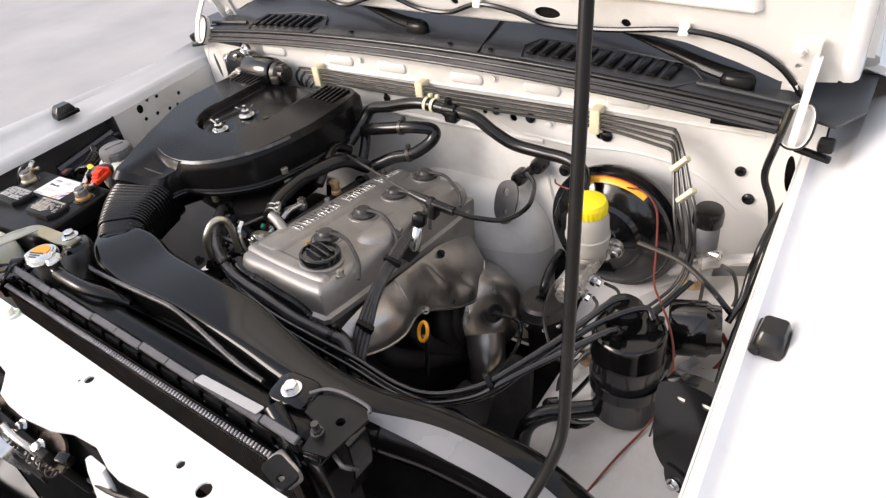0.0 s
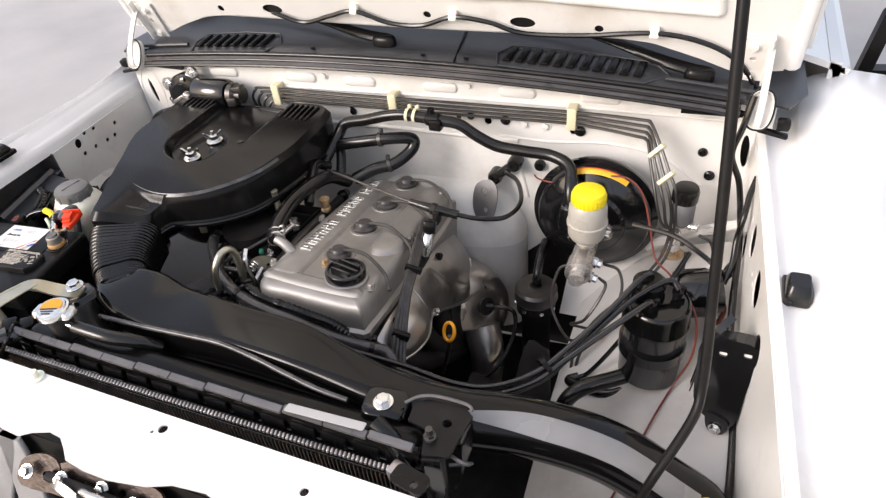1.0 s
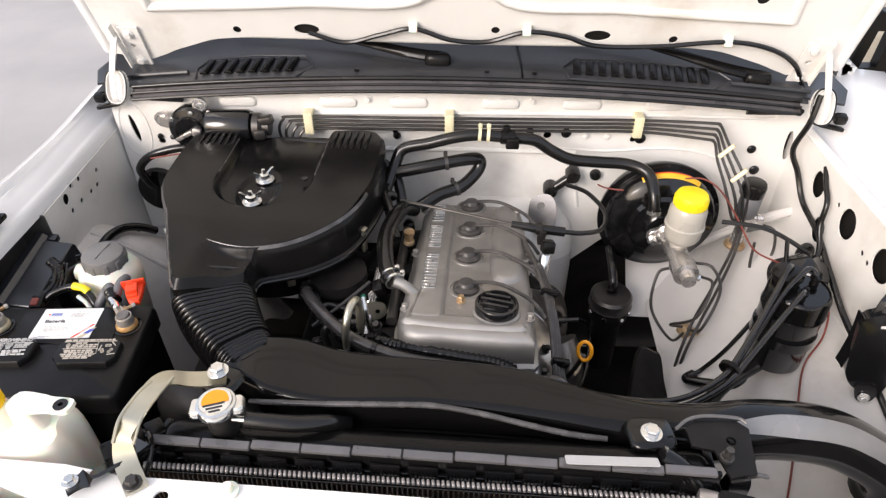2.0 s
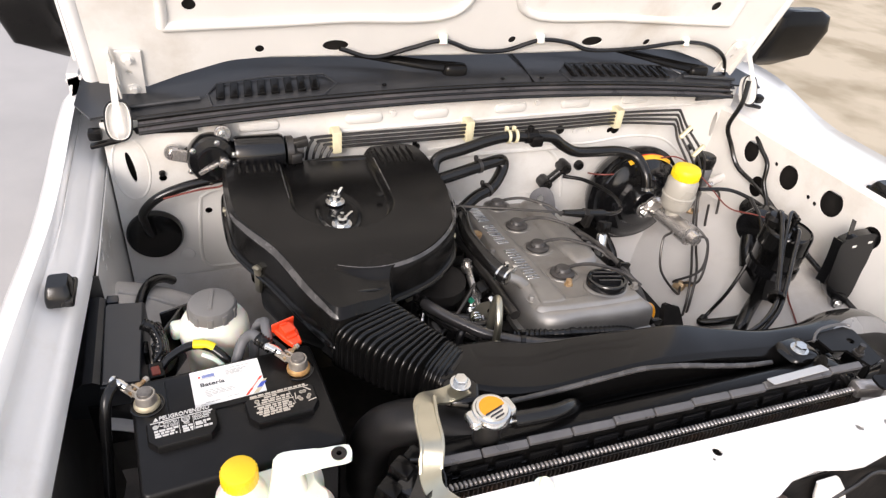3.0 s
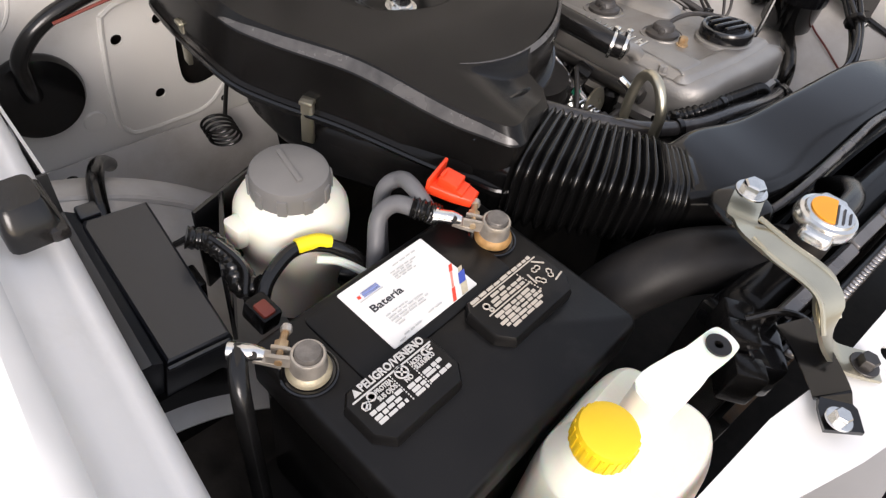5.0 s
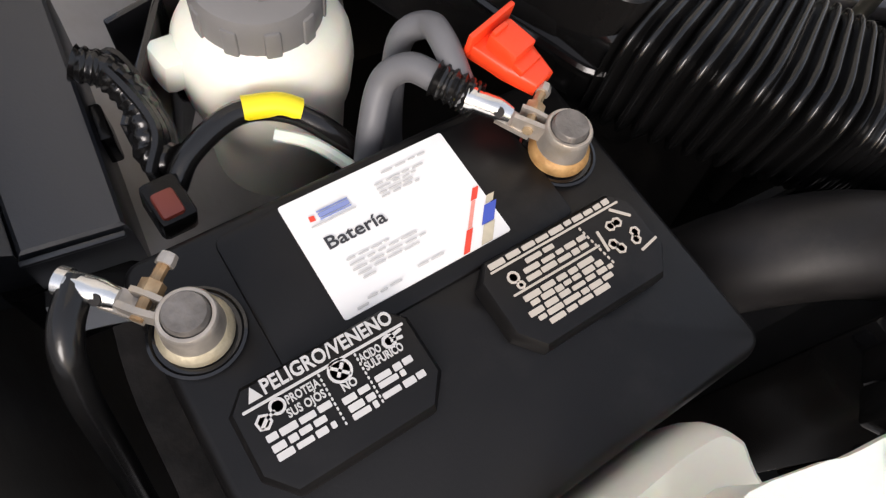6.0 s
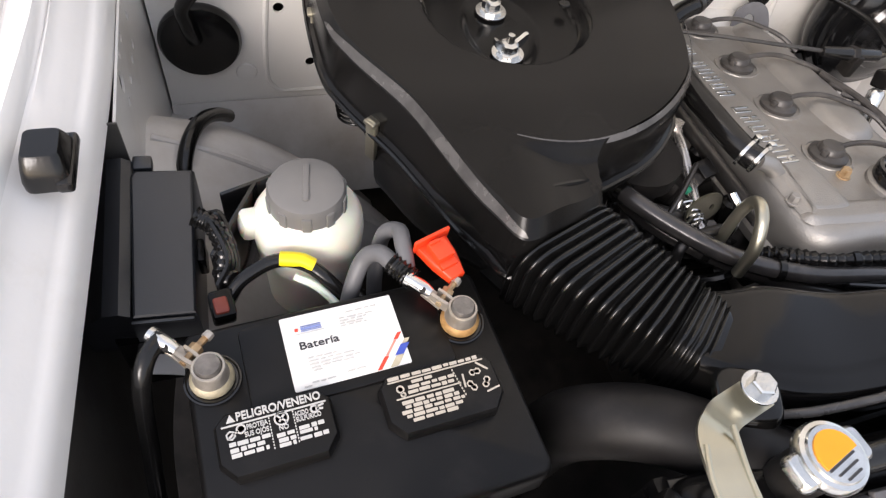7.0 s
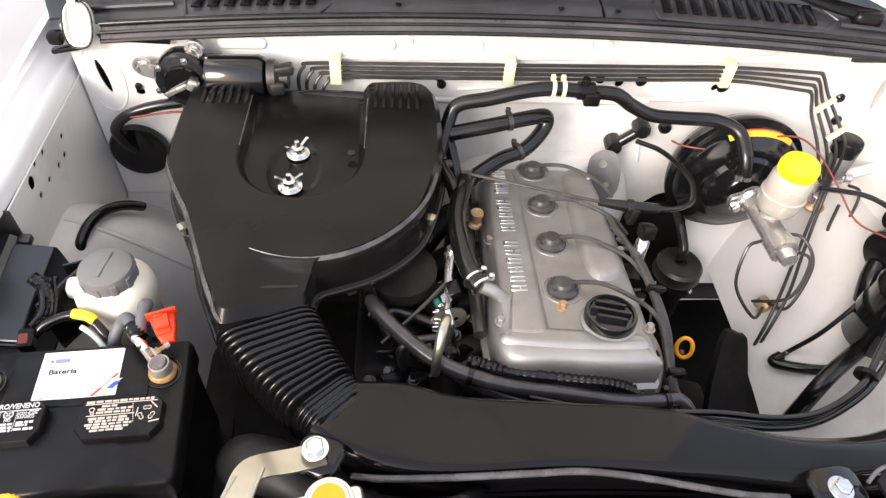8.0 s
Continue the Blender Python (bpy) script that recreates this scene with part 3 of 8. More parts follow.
for s, side in SIDES:
    def skin(u, v, s=s):
        prof = FENDER if s > 0 else FENDER_LEFT
        k = u * (len(prof) - 1)
        i = min(int(k), len(prof) - 2)
        f = k - i
        dx = prof[i][0] * (1 - f) + prof[i + 1][0] * f
        z = prof[i][1] * (1 - f) + prof[i + 1][1] * f
        y = 0.20 + 1.14 * v
        far = (1.0 if s > 0 else 0.55) * ease((y - 0.98) / 0.32) * min(1.0, max(0.0, (dx - 0.044) / 0.02))
        z += 0.038 * far * (z > 1.0)
        dx += (0.03 if s > 0 else 0.0) * far + (0.085 * ease((y - 0.40) / 0.30) * min(1.0, max(0.0, (dx - 0.062) / 0.03)) if s > 0 else 0.0)
        drop = 0.10 * max(0.0, (0.36 - y) / 0.16) ** 2
        if s < 0 and dx < 0.05:
            drop -= 0.05 * (min(y, 1.05) - 0.62)
        return (s * (wall_x(max(y, 0.36), s) + dx + (0.022 if s > 0 else -0.018) * v * min(1.0, max(0.0, (dx - 0.05) / 0.02)) - 0.9 * dx * max(0, (0.36 - y) / 0.16) ** 2), y, z - drop)
    fend = thing("fender", (s * 0.78, 0.8, 0.62), "white glossy painted steel front fender with inner flange", "fender", "front fenders")
    cut = 8 / (len(FENDER) - 1)
    part("flange", sheet(lambda u, v: skin(u * cut, v), 8, 24, 0.0015), FLANGE, fend, "greyish grooved inner flange", angle=50)
    part("outer_panel", sheet(lambda u, v: skin(cut + u * (1 - cut), v), len(FENDER) - 9, 24, 0.0015), BODY, fend, angle=50)
    c = V(s * 0.733, 0.752, 1.102)
    stop = thing("bump_stop", c, "worn black rubber hood bump stop on the fender flange", "bump stop", "hood bump stops")
    bm = loft([[(c.x + px * k, c.y + py * k2, c.z + h) for px, py in rounded(0.032, 0.048, 0.007, 3)] for k, k2, h in ((1, 1, 0), (1, 1, 0.008), (0.92, 0.86, 0.016), (0.8, 0.66, 0.024), (0.74, 0.58, 0.026))])
    part("rubber_block", bm, RUBBER, stop)
    part("lip", block((c.x - s * 0.012, c.y, c.z + 0.005), (0.012, 0.054, 0.010), bev=0.003), RUBBER, stop)

# ---- radiator support panel ----
front_edge = [(0.70, 0.28), (0.40, 0.28), (0.232, 0.278), (0.19, 0.272), (0.165, 0.274), (0.125, 0.284), (0.08, 0.280), (0.05, 0.268), (0.0, 0.260), (-0.04, 0.260), (-0.072, 0.264), (-0.088, 0.276), (-0.105, 0.287), (-0.128, 0.290), (-0.15, 0.282), (-0.165, 0.272), (-0.20, 0.274), (-0.235, 0.288), (-0.284, 0.297), (-0.34, 0.305), (-0.398, 0.318), (-0.494, 0.346), (-0.70, 0.355)]
support_holes = [circle(-0.293, 0.341, 0.0085), circle(0.016, 0.340, 0.0065), circle(0.005, 0.332, 0.0025, 8), circle(0.235, 0.322, 0.0055), circle(0.285, 0.315, 0.0095)]
outline = [(0.70, 0.360), (0.345, 0.356)] + [(-0.35, 0.364), (-0.42, 0.374), (-0.70, 0.380)]
support = part("radiator_support", plate(list(reversed(outline)) + front_edge, support_holes, 0.003, pose(0, 0, 1.056)), BODY)
tagged(support, "white painted radiator support panel across the nose", "radiator support", kind="structure")
ORIGIN[support] = V(0, 0, 0)
# The flange's dark colour paints the shade below the panel's front edge.
part("front_flange", sheet(lambda u, v: (-0.70 + 1.4 * u, 0.285 - 0.02 * v, 1.045 - 0.12 * v), 20, 3, 0.002), DARK, support, "front flange coloured dark for shade")
part("stud", join(disc((-0.219, 0.352, 1.056), (0, 0, 1), 0.012, 0.004), disc((-0.219, 0.352, 1.06), (0, 0, 1), 0.006, 0.010)), TANK, support, "milky plastic stud")

# dark underside of the bay
bm = sheet(lambda u, v: (-0.82 + 1.64 * u, 0.25 + 0.9 * v, 0.47 + 0.02 * math.sin(9 * u) * math.sin(7 * v)), 12, 12, 0.004)
tagged(part("splash_shield", bm, DARK), "grimy black splash shield under the engine", "splash shield", kind="structure")

# ---- cowl ----
def seal_z(x):
    return 1.183 - 0.070 * x * x


def on_cowl(x, v, d=0.0):
    """A place on the cowl: v from its front edge back to the windscreen."""
    return V(x, 1.140 + 0.01 * x + (0.194 - 0.01 * x) * v - 0.006 * (x / 0.7) ** 2, seal_z(x) + 0.018 + 0.008 * min(1, v * 10) + 0.030 * v + d)


cowl = part("cowl_panel", sheet(lambda u, v: on_cowl(-0.655 + 1.31 * u, v, -0.003), 36, 18, 0.003), COWL)
tagged(cowl, "weathered black plastic cowl panel below the windscreen", "cowl panel", kind="structure")
ORIGIN[cowl] = V(0, 0, 0)
for x0, n, v0 in ((-0.500, 8, 0.155), (0.222, 11, 0.175)):
    # sunken grille frame, then slanting slats
    x1 = x0 + (n - 1) * 0.0242
    part("vent_frame", tube([on_cowl(x0 - 0.016, v0 - 0.15, 0.001), on_cowl(x1 + 0.012, v0 - 0.15, 0.001), on_cowl(x1 + 0.022, v0 + 0.15, 0.001), on_cowl(x0 - 0.004, v0 + 0.15, 0.001), on_cowl(x0 - 0.016, v0 - 0.15, 0.001)], 0.0022, 6, 2), COWL, cowl)
    for i in range(n):
        x = x0 + i * 0.0242
        part("vent_slat", slab([(-0.0095, -0.024), (0.0055, -0.024), (0.0095, 0.024), (-0.0055, 0.024)], [(0, 0), (0.001, 0.003), (0.003, 0.004)], axes(on_cowl(x, v0 + 0.02, -0.001), (1, 0, -0.14 * x), (0, 1, 0.14))), PLASTIC, cowl)
for x, w in ((-0.60, 0.13), (0.585, 0.15)):
    part("raised_step", tube([on_cowl(x - w / 2, 0.10, 0.001), on_cowl(x, 0.10, 0.001), on_cowl(x + w / 2, 0.10, 0.001)], 0.004, 8, 3), COWL, cowl)
part("seam", tube([on_cowl(0.118, 0.02, 0.0), on_cowl(0.112, 0.4, 0.0), on_cowl(0.10, 0.9, 0.0)], 0.0022, 6, 3), PLASTIC, cowl)
for x in (-0.2, 0.05, 0.14):
    part("clip_head", disc(on_cowl(x, 0.06), (0, 0.1, 1), 0.0045, 0.003, 14), PLASTIC, cowl)
# sealing strip and its carrier: a stepped band bowed up in the middle
seal = thing("cowl_seal", (0, 1.10, 1.16), "black rubber hood seal strip along the cowl edge", "seal strip")


def seal_run(dy, dz, x1=0.640):
    return [(x, 1.121 + 0.016 * x + dy - 0.004 * (x / 0.7) ** 2, seal_z(x) - 0.003 + dz) for x in [-x1 + 2 * x1 * i / 16 for i in range(17)]]


part("seal_face", sheet(lambda u, v: (-0.64 + 1.28 * u, 1.118 + 0.016 * (1.28 * u - 0.64) + 0.016 * v, seal_z(-0.64 + 1.28 * u) + 0.001 + 0.016 * v), 24, 3, 0.004), SEALFACE, seal, "dull grey-black seal face")
part("seal_lip", tube(seal_run(0.014, 0.021), 0.0048, 10, 2), RUBBER, seal)
part("middle_bead", tube(seal_run(0.004, 0.0125), 0.0026, 8, 2), RUBBER, seal)
part("drip_edge", tube(seal_run(-0.003, 0.002), 0.0034, 8, 2), RUBBER, seal)
for s, side in SIDES:
    part("seal_end", slab([(-0.05, 0.0), (0.05, 0.002), (0.055, 0.012), (0.03, 0.020), (-0.05, 0.016)], [(0, 0), (0.002, 0.008)], axes((s * 0.595, 1.128 + 0.01 * s, 1.144), (s, 0, 0), (0, 0.1, 1))), RUBBER, seal)

# ---- wipers ----
for x, dx in ((-0.045, -0.20), (0.565, -0.19)):
    base = on_cowl(x, 0.22, 0.0)
    w = thing("wiper", base, "matt black wiper arm resting on the cowl", "wiper", "wiper arms")
    part("arm", tube([base + V(0, 0, 0.008), on_cowl(x + dx * 0.35, 0.30, 0.010), on_cowl(x + dx, 0.52, 0.016), on_cowl(x + dx * 2.2, 0.85, 0.03)], [0.012, 0.011, 0.008, 0.005], 10, 6, flat=0.6), PLASTIC, w)
    part("pivot_cap", slab(soft_outline([(-0.022, -0.012), (0.018, -0.014), (0.024, 0.004), (0.0, 0.018), (-0.022, 0.014)], 4), [(0, -0.004), (0, 0.008), (0.003, 0.014), (0.006, 0.016)], pose(*base)), PLASTIC, w)

# ---- windscreen, cab and doors behind the bay ----
cab = thing("cab", (0, 2.0, 0.0), "white painted pickup cab with raked windscreen", "cab")
part("windscreen", sheet(lambda u, v: (-0.66 + 1.32 * u - 0.10 * v * (2 * u - 1), 1.32 + 0.55 * v - 0.03 * (2 * u - 1) ** 2, 1.225 + 0.47 * v), 16, 10, 0.005), GLASS, cab, "dark reflecting windscreen glass")
part("roof", sheet(lambda u, v: (-0.60 + 1.2 * u, 1.86 + 1.0 * v, 1.70 + 0.03 * math.sin(math.pi * u)), 10, 8, 0.01), BODY, cab)
part("rear_wall", sheet(lambda u, v: ((-0.78 + 0.18 * v * v) * (1 - 2 * u), 2.86, 0.42 + 1.29 * v), 8, 6, 0.02), BODY, cab)
part("cab_floor", sheet(lambda u, v: (-0.79 + 1.58 * u, 1.20 + 1.66 * v, 0.44), 4, 4, 0.02), DARK, cab)
for s, side in SIDES:
    part("pillar", tube([(s * 0.70, 1.30, 1.20), (s * 0.64, 1.60, 1.47), (s * 0.58, 1.88, 1.69)], 0.035, 12, 6), BODY, cab)
    door = part("door", sheet(lambda u, v, s=s: (s * ((0.835 if s > 0 else 0.785) - 0.03 * (2 * v - 1) ** 4), 1.315 + 1.1 * u, 0.45 + 0.72 * v), 12, 10, 0.02), BODY, cab)
    part("door_shoulder", sheet(lambda u, v, s=s: (s * ((0.815 if s > 0 else 0.768) - 0.10 * v), 1.315 + 1.1 * u, 1.168 + 0.03 * v), 10, 3, 0.012), BODY, cab)
    part("side_glass", sheet(lambda u, v, s=s: (s * (0.72 - 0.12 * v), 1.45 + 0.38 * v + (0.95 - 0.4 * v) * u, 1.20 + 0.46 * v), 6, 6, 0.004), GLASS, cab)
    part("rear_pillar", sheet(lambda u, v, s=s: (s * (0.725 - 0.12 * v), 2.38 + 0.48 * u, 1.17 + 0.53 * v), 4, 4, 0.02), BODY, cab)
    part("lower_side", sheet(lambda u, v, s=s: (s * (0.80 if s > 0 else 0.765), 1.315 + 1.55 * u, 0.42 + 0.76 * v), 6, 4, 0.02), BODY, cab)
    mir = thing("door_mirror", (s * 0.95, 1.50, 1.06), "black plastic door mirror on the front door corner", "mirror", "door mirrors")
    if s > 0:
        part("arm_frame", plate([(0.838, 1.107), (0.846, 1.099), (0.96, 1.099), (0.96, 1.255), (0.872, 1.255), (0.856, 1.236)], [[(0.866, 1.132), (0.902, 1.134), (0.906, 1.214), (0.876, 1.214)]], 0.03, axes((0, 1.40, 0), (1, 0, 0), (0, 0, 1))), BATTERY, mir)
    hx, hw, hz = (0.97, 1.0, 1.09) if s > 0 else (0.700, 0.56, 1.155)
    part("housing", loft([[(s * (hx + 0.02 * k) + px * sc * hw, 1.49 - 0.01 * k + py * 0.5 * sc, hz + h) for px, py in rounded(0.21, 0.14, 0.04, 4)] for k, sc, h in ((0, 0.4, 0.0), (2, 0.75, 0.01), (5, 1.0, 0.05), (6, 1.0, 0.12), (6, 0.9, 0.16), (6, 0.6, 0.175))]), PLASTIC, mir)
    part("mount", block((s * (hx - 0.02), 1.49, hz - 0.012), (0.12, 0.07, 0.03), bev=0.01), PLASTIC, mir)

# ---- hood, raised ----
hood = thing("hood", (0, 1.17, 1.26), "raised white hood showing its painted inner panel", "hood")
HL = axes((0, 1.172, 1.262), (1, 0, 0), (0, -0.342, 0.940))
hood_holes = [circle(-0.291, 0.017, 0.012, 16, 2.0), circle(0.25, 0.017, 0.012, 16, 2.0), circle(-0.426, 0.012, 0.008), circle(0.063, 0.024, 0.008), circle(0.388, 0.012, 0.008),
              circle(0.516, 0.103, 0.011), circle(-0.535, 0.103, 0.011), circle(0.63, 0.16, 0.008), circle(-0.63, 0.16, 0.008), circle(-0.2, 0.2, 0.012), circle(0.2, 0.2, 0.012)]
hood_shape = [(-0.695, -0.055), (-0.62, -0.066), (-0.56, -0.040), (-0.48, -0.012), (-0.4, -0.004), (0, -0.008), (0.4, -0.004), (0.48, -0.012), (0.56, -0.040), (0.62, -0.066), (0.695, -0.055), (0.70, 0.6), (0.66, 1.10), (-0.66, 1.10), (-0.70, 0.6)]
inner_panel = part("inner_panel", plate(hood_shape, hood_holes, 0.002, HL), BAY, hood)
# Black sheet added for the shade inside the hood, seen through its holes.
part("hollow_shade", sheet(lambda u, v: HL @ V(-0.64 + 1.28 * u, 0.0 + 1.08 * v, -0.008), 4, 4, 0.002), DARK, hood, "black sheet standing in for the hood's unlit hollow")
part("outer_skin", sheet(lambda u, v: HL @ V((-0.73 + 1.46 * u), -0.03 + 1.17 * v, -0.03 - 0.02 * math.sin(math.pi * u)), 14, 12, 0.0015), BODY, hood)
for pts in (((-0.705, -0.05), (-0.71, 0.6), (-0.67, 1.12)), ((0.705, -0.05), (0.71, 0.6), (0.67, 1.12))):
    part("hem", tube([HL @ V(x, y, -0.012) for x, y in pts], 0.016, 10, 8), BODY, hood)
part("rear_hem", tube([HL @ V(x, y, -0.012) for x, y in ((-0.70, -0.05), (-0.62, -0.060), (-0.56, -0.036), (-0.48, -0.012), (-0.4, -0.006), (0, -0.010), (0.4, -0.006), (0.48, -0.012), (0.56, -0.036), (0.62, -0.060), (0.70, -0.05))], 0.009, 10, 8), BAY, hood)
for pts in ([(-0.58, 0.06), (-0.55, 0.30), (-0.30, 0.34), (-0.08, 0.32), (-0.06, 0.10), (-0.30, 0.075)], [(0.58, 0.06), (0.55, 0.30), (0.30, 0.34), (0.08, 0.32), (0.06, 0.10), (0.30, 0.075)],
            [(-0.55, 0.42), (-0.50, 0.95), (-0.10, 0.98), (-0.08, 0.45)], [(0.55, 0.42), (0.50, 0.95), (0.10, 0.98), (0.08, 0.45)]):
    part("pressed_bead", tube([HL @ V(x, y, 0.0) for x, y in pts + [pts[0]]], 0.009, 10, 8), BAY, hood)
for s, side in SIDES:
    hg = part("hinge", join(plate([(-0.020, -0.046), (0.020, -0.046), (0.024, 0.046), (-0.016, 0.046)], [circle(0, 0.002, 0.005)], 0.004, HL @ pose(s * 0.644, -0.030, 0.006)),
                            sheet(lambda u, v, s=s: HL @ V(s * (0.666 + 0.004 * v), -0.076 + 0.10 * v, 0.004 + 0.014 * u), 2, 6, 0.003),
                            ribbon([HL @ V(s * 0.668, 0.0, 0.012), (s * 0.668, 1.136, 1.230), (s * 0.668, 1.110, 1.196), (s * 0.667, 1.096, 1.165), (s * 0.667, 1.098, 1.150)], [0.011, 0.009], 0.005, (1, 0.3, 0))), BAY, hood, "white painted hinge bracket and arm")
    for y in (0.0, -0.064):
        part("bolt", bolt_mesh(HL @ V(s * 0.642, y, 0.006), (0, -0.94, -0.34), 0.007, 0.006), BAY, hg)
    cover = thing("hinge_cover", (s * 0.70, 1.16, 1.16), "dark grey plastic corner cover round the hood hinge", "corner cover", "hinge corner covers")
    part("panel", plate([(s * p, q) for p, q in ((0.645, 1.150), (0.712, 1.125), (0.741, 1.185), (0.738, 1.32), (0.645, 1.32))], [], 0.004, pose(0, 0, 1.176)), COWL, cover)
    eight = soft_outline([(-0.011, -0.031), (0.009, -0.031), (0.019, -0.015), (0.020, 0.015), (0.011, 0.031), (-0.009, 0.031), (-0.019, 0.015), (-0.020, -0.015)], 3)
    om = axes((s * 0.668, 1.110, 1.176), (1, 0.0, 0), (0, 0.50, 1))
    part("hinge_opening", slab(eight, [(0, -0.012), (0, 0.001), (0.0025, 0.001), (0.005, -0.006), (0.009, -0.008)], om), BAY, cover, "white opening round the hinge arm")
    part("opening_rim", tube([om @ V(p, q, 0.0) for p, q in eight + eight[:1]], 0.0019, 8, 1), RUBBER, cover)
    part("clip", join(block((s * 0.708, 1.114, 1.152), (0.022, 0.020, 0.018), (10, 0, 0), bev=0.005), block((s * 0.694, 1.110, 1.137), (0.05, 0.014, 0.008), (0, s * 12, 0), bev=0.003)), PLASTIC, cover)

# washer hose and its clips along the hood's rear edge
harness = thing("washer_hose", (0, 1.14, 1.28), "thin black washer hose clipped along the hood's rear edge", "hose")
part("tube", tube([HL @ V(x, y, 0.010) for x, y in ((-0.285, 0.018), (-0.22, -0.004), (-0.15, 0.016), (-0.088, 0.032), (-0.02, 0.008), (0.05, 0.006), (0.12, 0.03), (0.19, 0.022), (0.25, 0.002), (0.36, 0.004), (0.48, 0.018), (0.56, 0.005), (0.62, -0.03), (0.66, -0.09))], 0.0045, 8, 6), RUBBER, harness)
part("tube", tube([(0.655, 1.11, 1.20), (0.648, 1.098, 1.15), (0.64, 1.105, 1.09), (0.66, 1.095, 1.045), (0.672, 1.06, 1.0), (0.676, 0.98, 0.985), (0.676, 0.90, 0.96)], 0.0055, 8, 6), RUBBER, harness)
for x, y in ((-0.088, 0.034), (0.12, 0.032), (0.483, 0.018)):
    part("clip", block(HL @ V(x, y, 0.008), (0.016, 0.012, 0.020), (-20, 0, 0), bev=0.003), TANK, harness, "cream plastic clip")

# ---- hood prop rod ----
rod = thing("prop_rod", (0.567, 0.42, 1.0), "black rubber-sleeved steel rod propping the hood", "prop rod")
part("rod", join(tube([(0.50, 0.385, 0.965), (0.567, 0.419, 1.0), (0.60, 0.441, 1.10), (0.622, 0.462, 1.17), (0.625, 0.478, 1.20), (0.623, 0.487, 1.235)], 0.0051, 12, 8), tube([(0.623, 0.487, 1.235), (0.599, 0.565, 1.5), (0.572, 0.65, 1.8), (0.55, 0.725, 2.08)], 0.0051, 12, 6)), BATTERY, rod)
part("hook", tube([(0.55, 0.725, 2.08), (0.548, 0.75, 2.12), (0.547, 0.80, 2.15), (0.547, 0.86, 2.16)], 0.006, 10, 5), ZINC, rod)
part("pivot", disc((0.49, 0.38, 0.955), (1, 0.3, 0.4), 0.012, 0.02), ZINC, rod)


# ---- engine: block, head cover, shield ----
engine = thing("engine", (0.05, 0.85, 0.5), "four-cylinder engine with a cast aluminium valve cover", "engine")
TILT_E = -0.13


def cov(x, y, z):
    """Valve cover place: x, y in plan, z above the cover's sloping top plane."""
    return V(x, y, 1.006 + TILT_E * (y - 0.76) + z)


cover_shape = [(-0.066, 0.655), (0.02, 0.638), (0.126, 0.636), (0.138, 0.655), (0.138, 0.80), (0.134, 0.96), (0.125, 1.045), (0.10, 1.062), (-0.03, 1.062), (-0.055, 1.05), (-0.066, 0.95), (-0.068, 0.80)]


def shell(outline, layers, rise):
    base = inset(outline, 0.004)
    ox, oy = sum(p[0] for p in base) / len(base), sum(p[1] for p in base) / len(base)
    hx = max(abs(p[0] - ox) for p in base)
    hy = max(abs(p[1] - oy) for p in base)

    def ring(d):
        if d <= 0.004:
            return inset(outline, d)
        return [(ox + (x - ox) * (1 - (d - 0.004) / hx), oy + (y - oy) * (1 - (d - 0.004) / hy)) for x, y in base]

    rings = [[rise(x, y, z) for x, y in ring(d)] for d, z in layers]
    last, top = ring(layers[-1][0]), layers[-1][1]
    cx, cy = sum(p[0] for p in last) / len(last), sum(p[1] for p in last) / len(last)
    for k in (0.7, 0.4, 0.02):
        rings.append([rise(cx + (x - cx) * k, cy + (y - cy) * k, top) for x, y in last])
    return loft(rings)


oc = soft_outline(cover_shape, 5)
valve_cover = part("valve_cover", shell(oc, [(-0.008, -0.062), (-0.008, -0.052), (-0.001, -0.048), (0.0, -0.020), (0.004, -0.008), (0.010, -0.002), (0.018, 0.0), (0.022, 0.0)], cov), CAST, engine, "brushed grey cast aluminium valve cover")
# raised spine with lettering, sunken plug valley beside it
spine = soft_outline([(-0.058, 0.688), (-0.050, 0.680), (-0.012, 0.678), (-0.004, 0.690), (-0.004, 0.72), (-0.004, 0.95), (-0.006, 1.035), (-0.035, 1.04), (-0.05, 1.0), (-0.056, 0.85)], 5)
part("spine", shell(spine, [(-0.006, -0.002), (0.0, 0.004), (0.003, 0.006), (0.008, 0.0065)], cov), CAST, valve_cover)
part("spine", shell(soft_outline([(0.075, 0.80), (0.115, 0.79), (0.128, 0.85), (0.122, 1.03), (0.085, 1.04), (0.075, 0.95)], 5), [(-0.006, -0.004), (0.0, 0.004), (0.006, 0.008), (0.012, 0.009)], cov), CAST, valve_cover)
part("front_pad", shell(soft_outline([(-0.058, 0.682), (-0.052, 0.668), (0.03, 0.660), (0.112, 0.660), (0.122, 0.668), (0.110, 0.680), (0.03, 0.686), (-0.04, 0.690)], 5), [(-0.005, -0.002), (0.0, 0.003), (0.003, 0.0048), (0.006, 0.005)], cov), CAST, valve_cover)
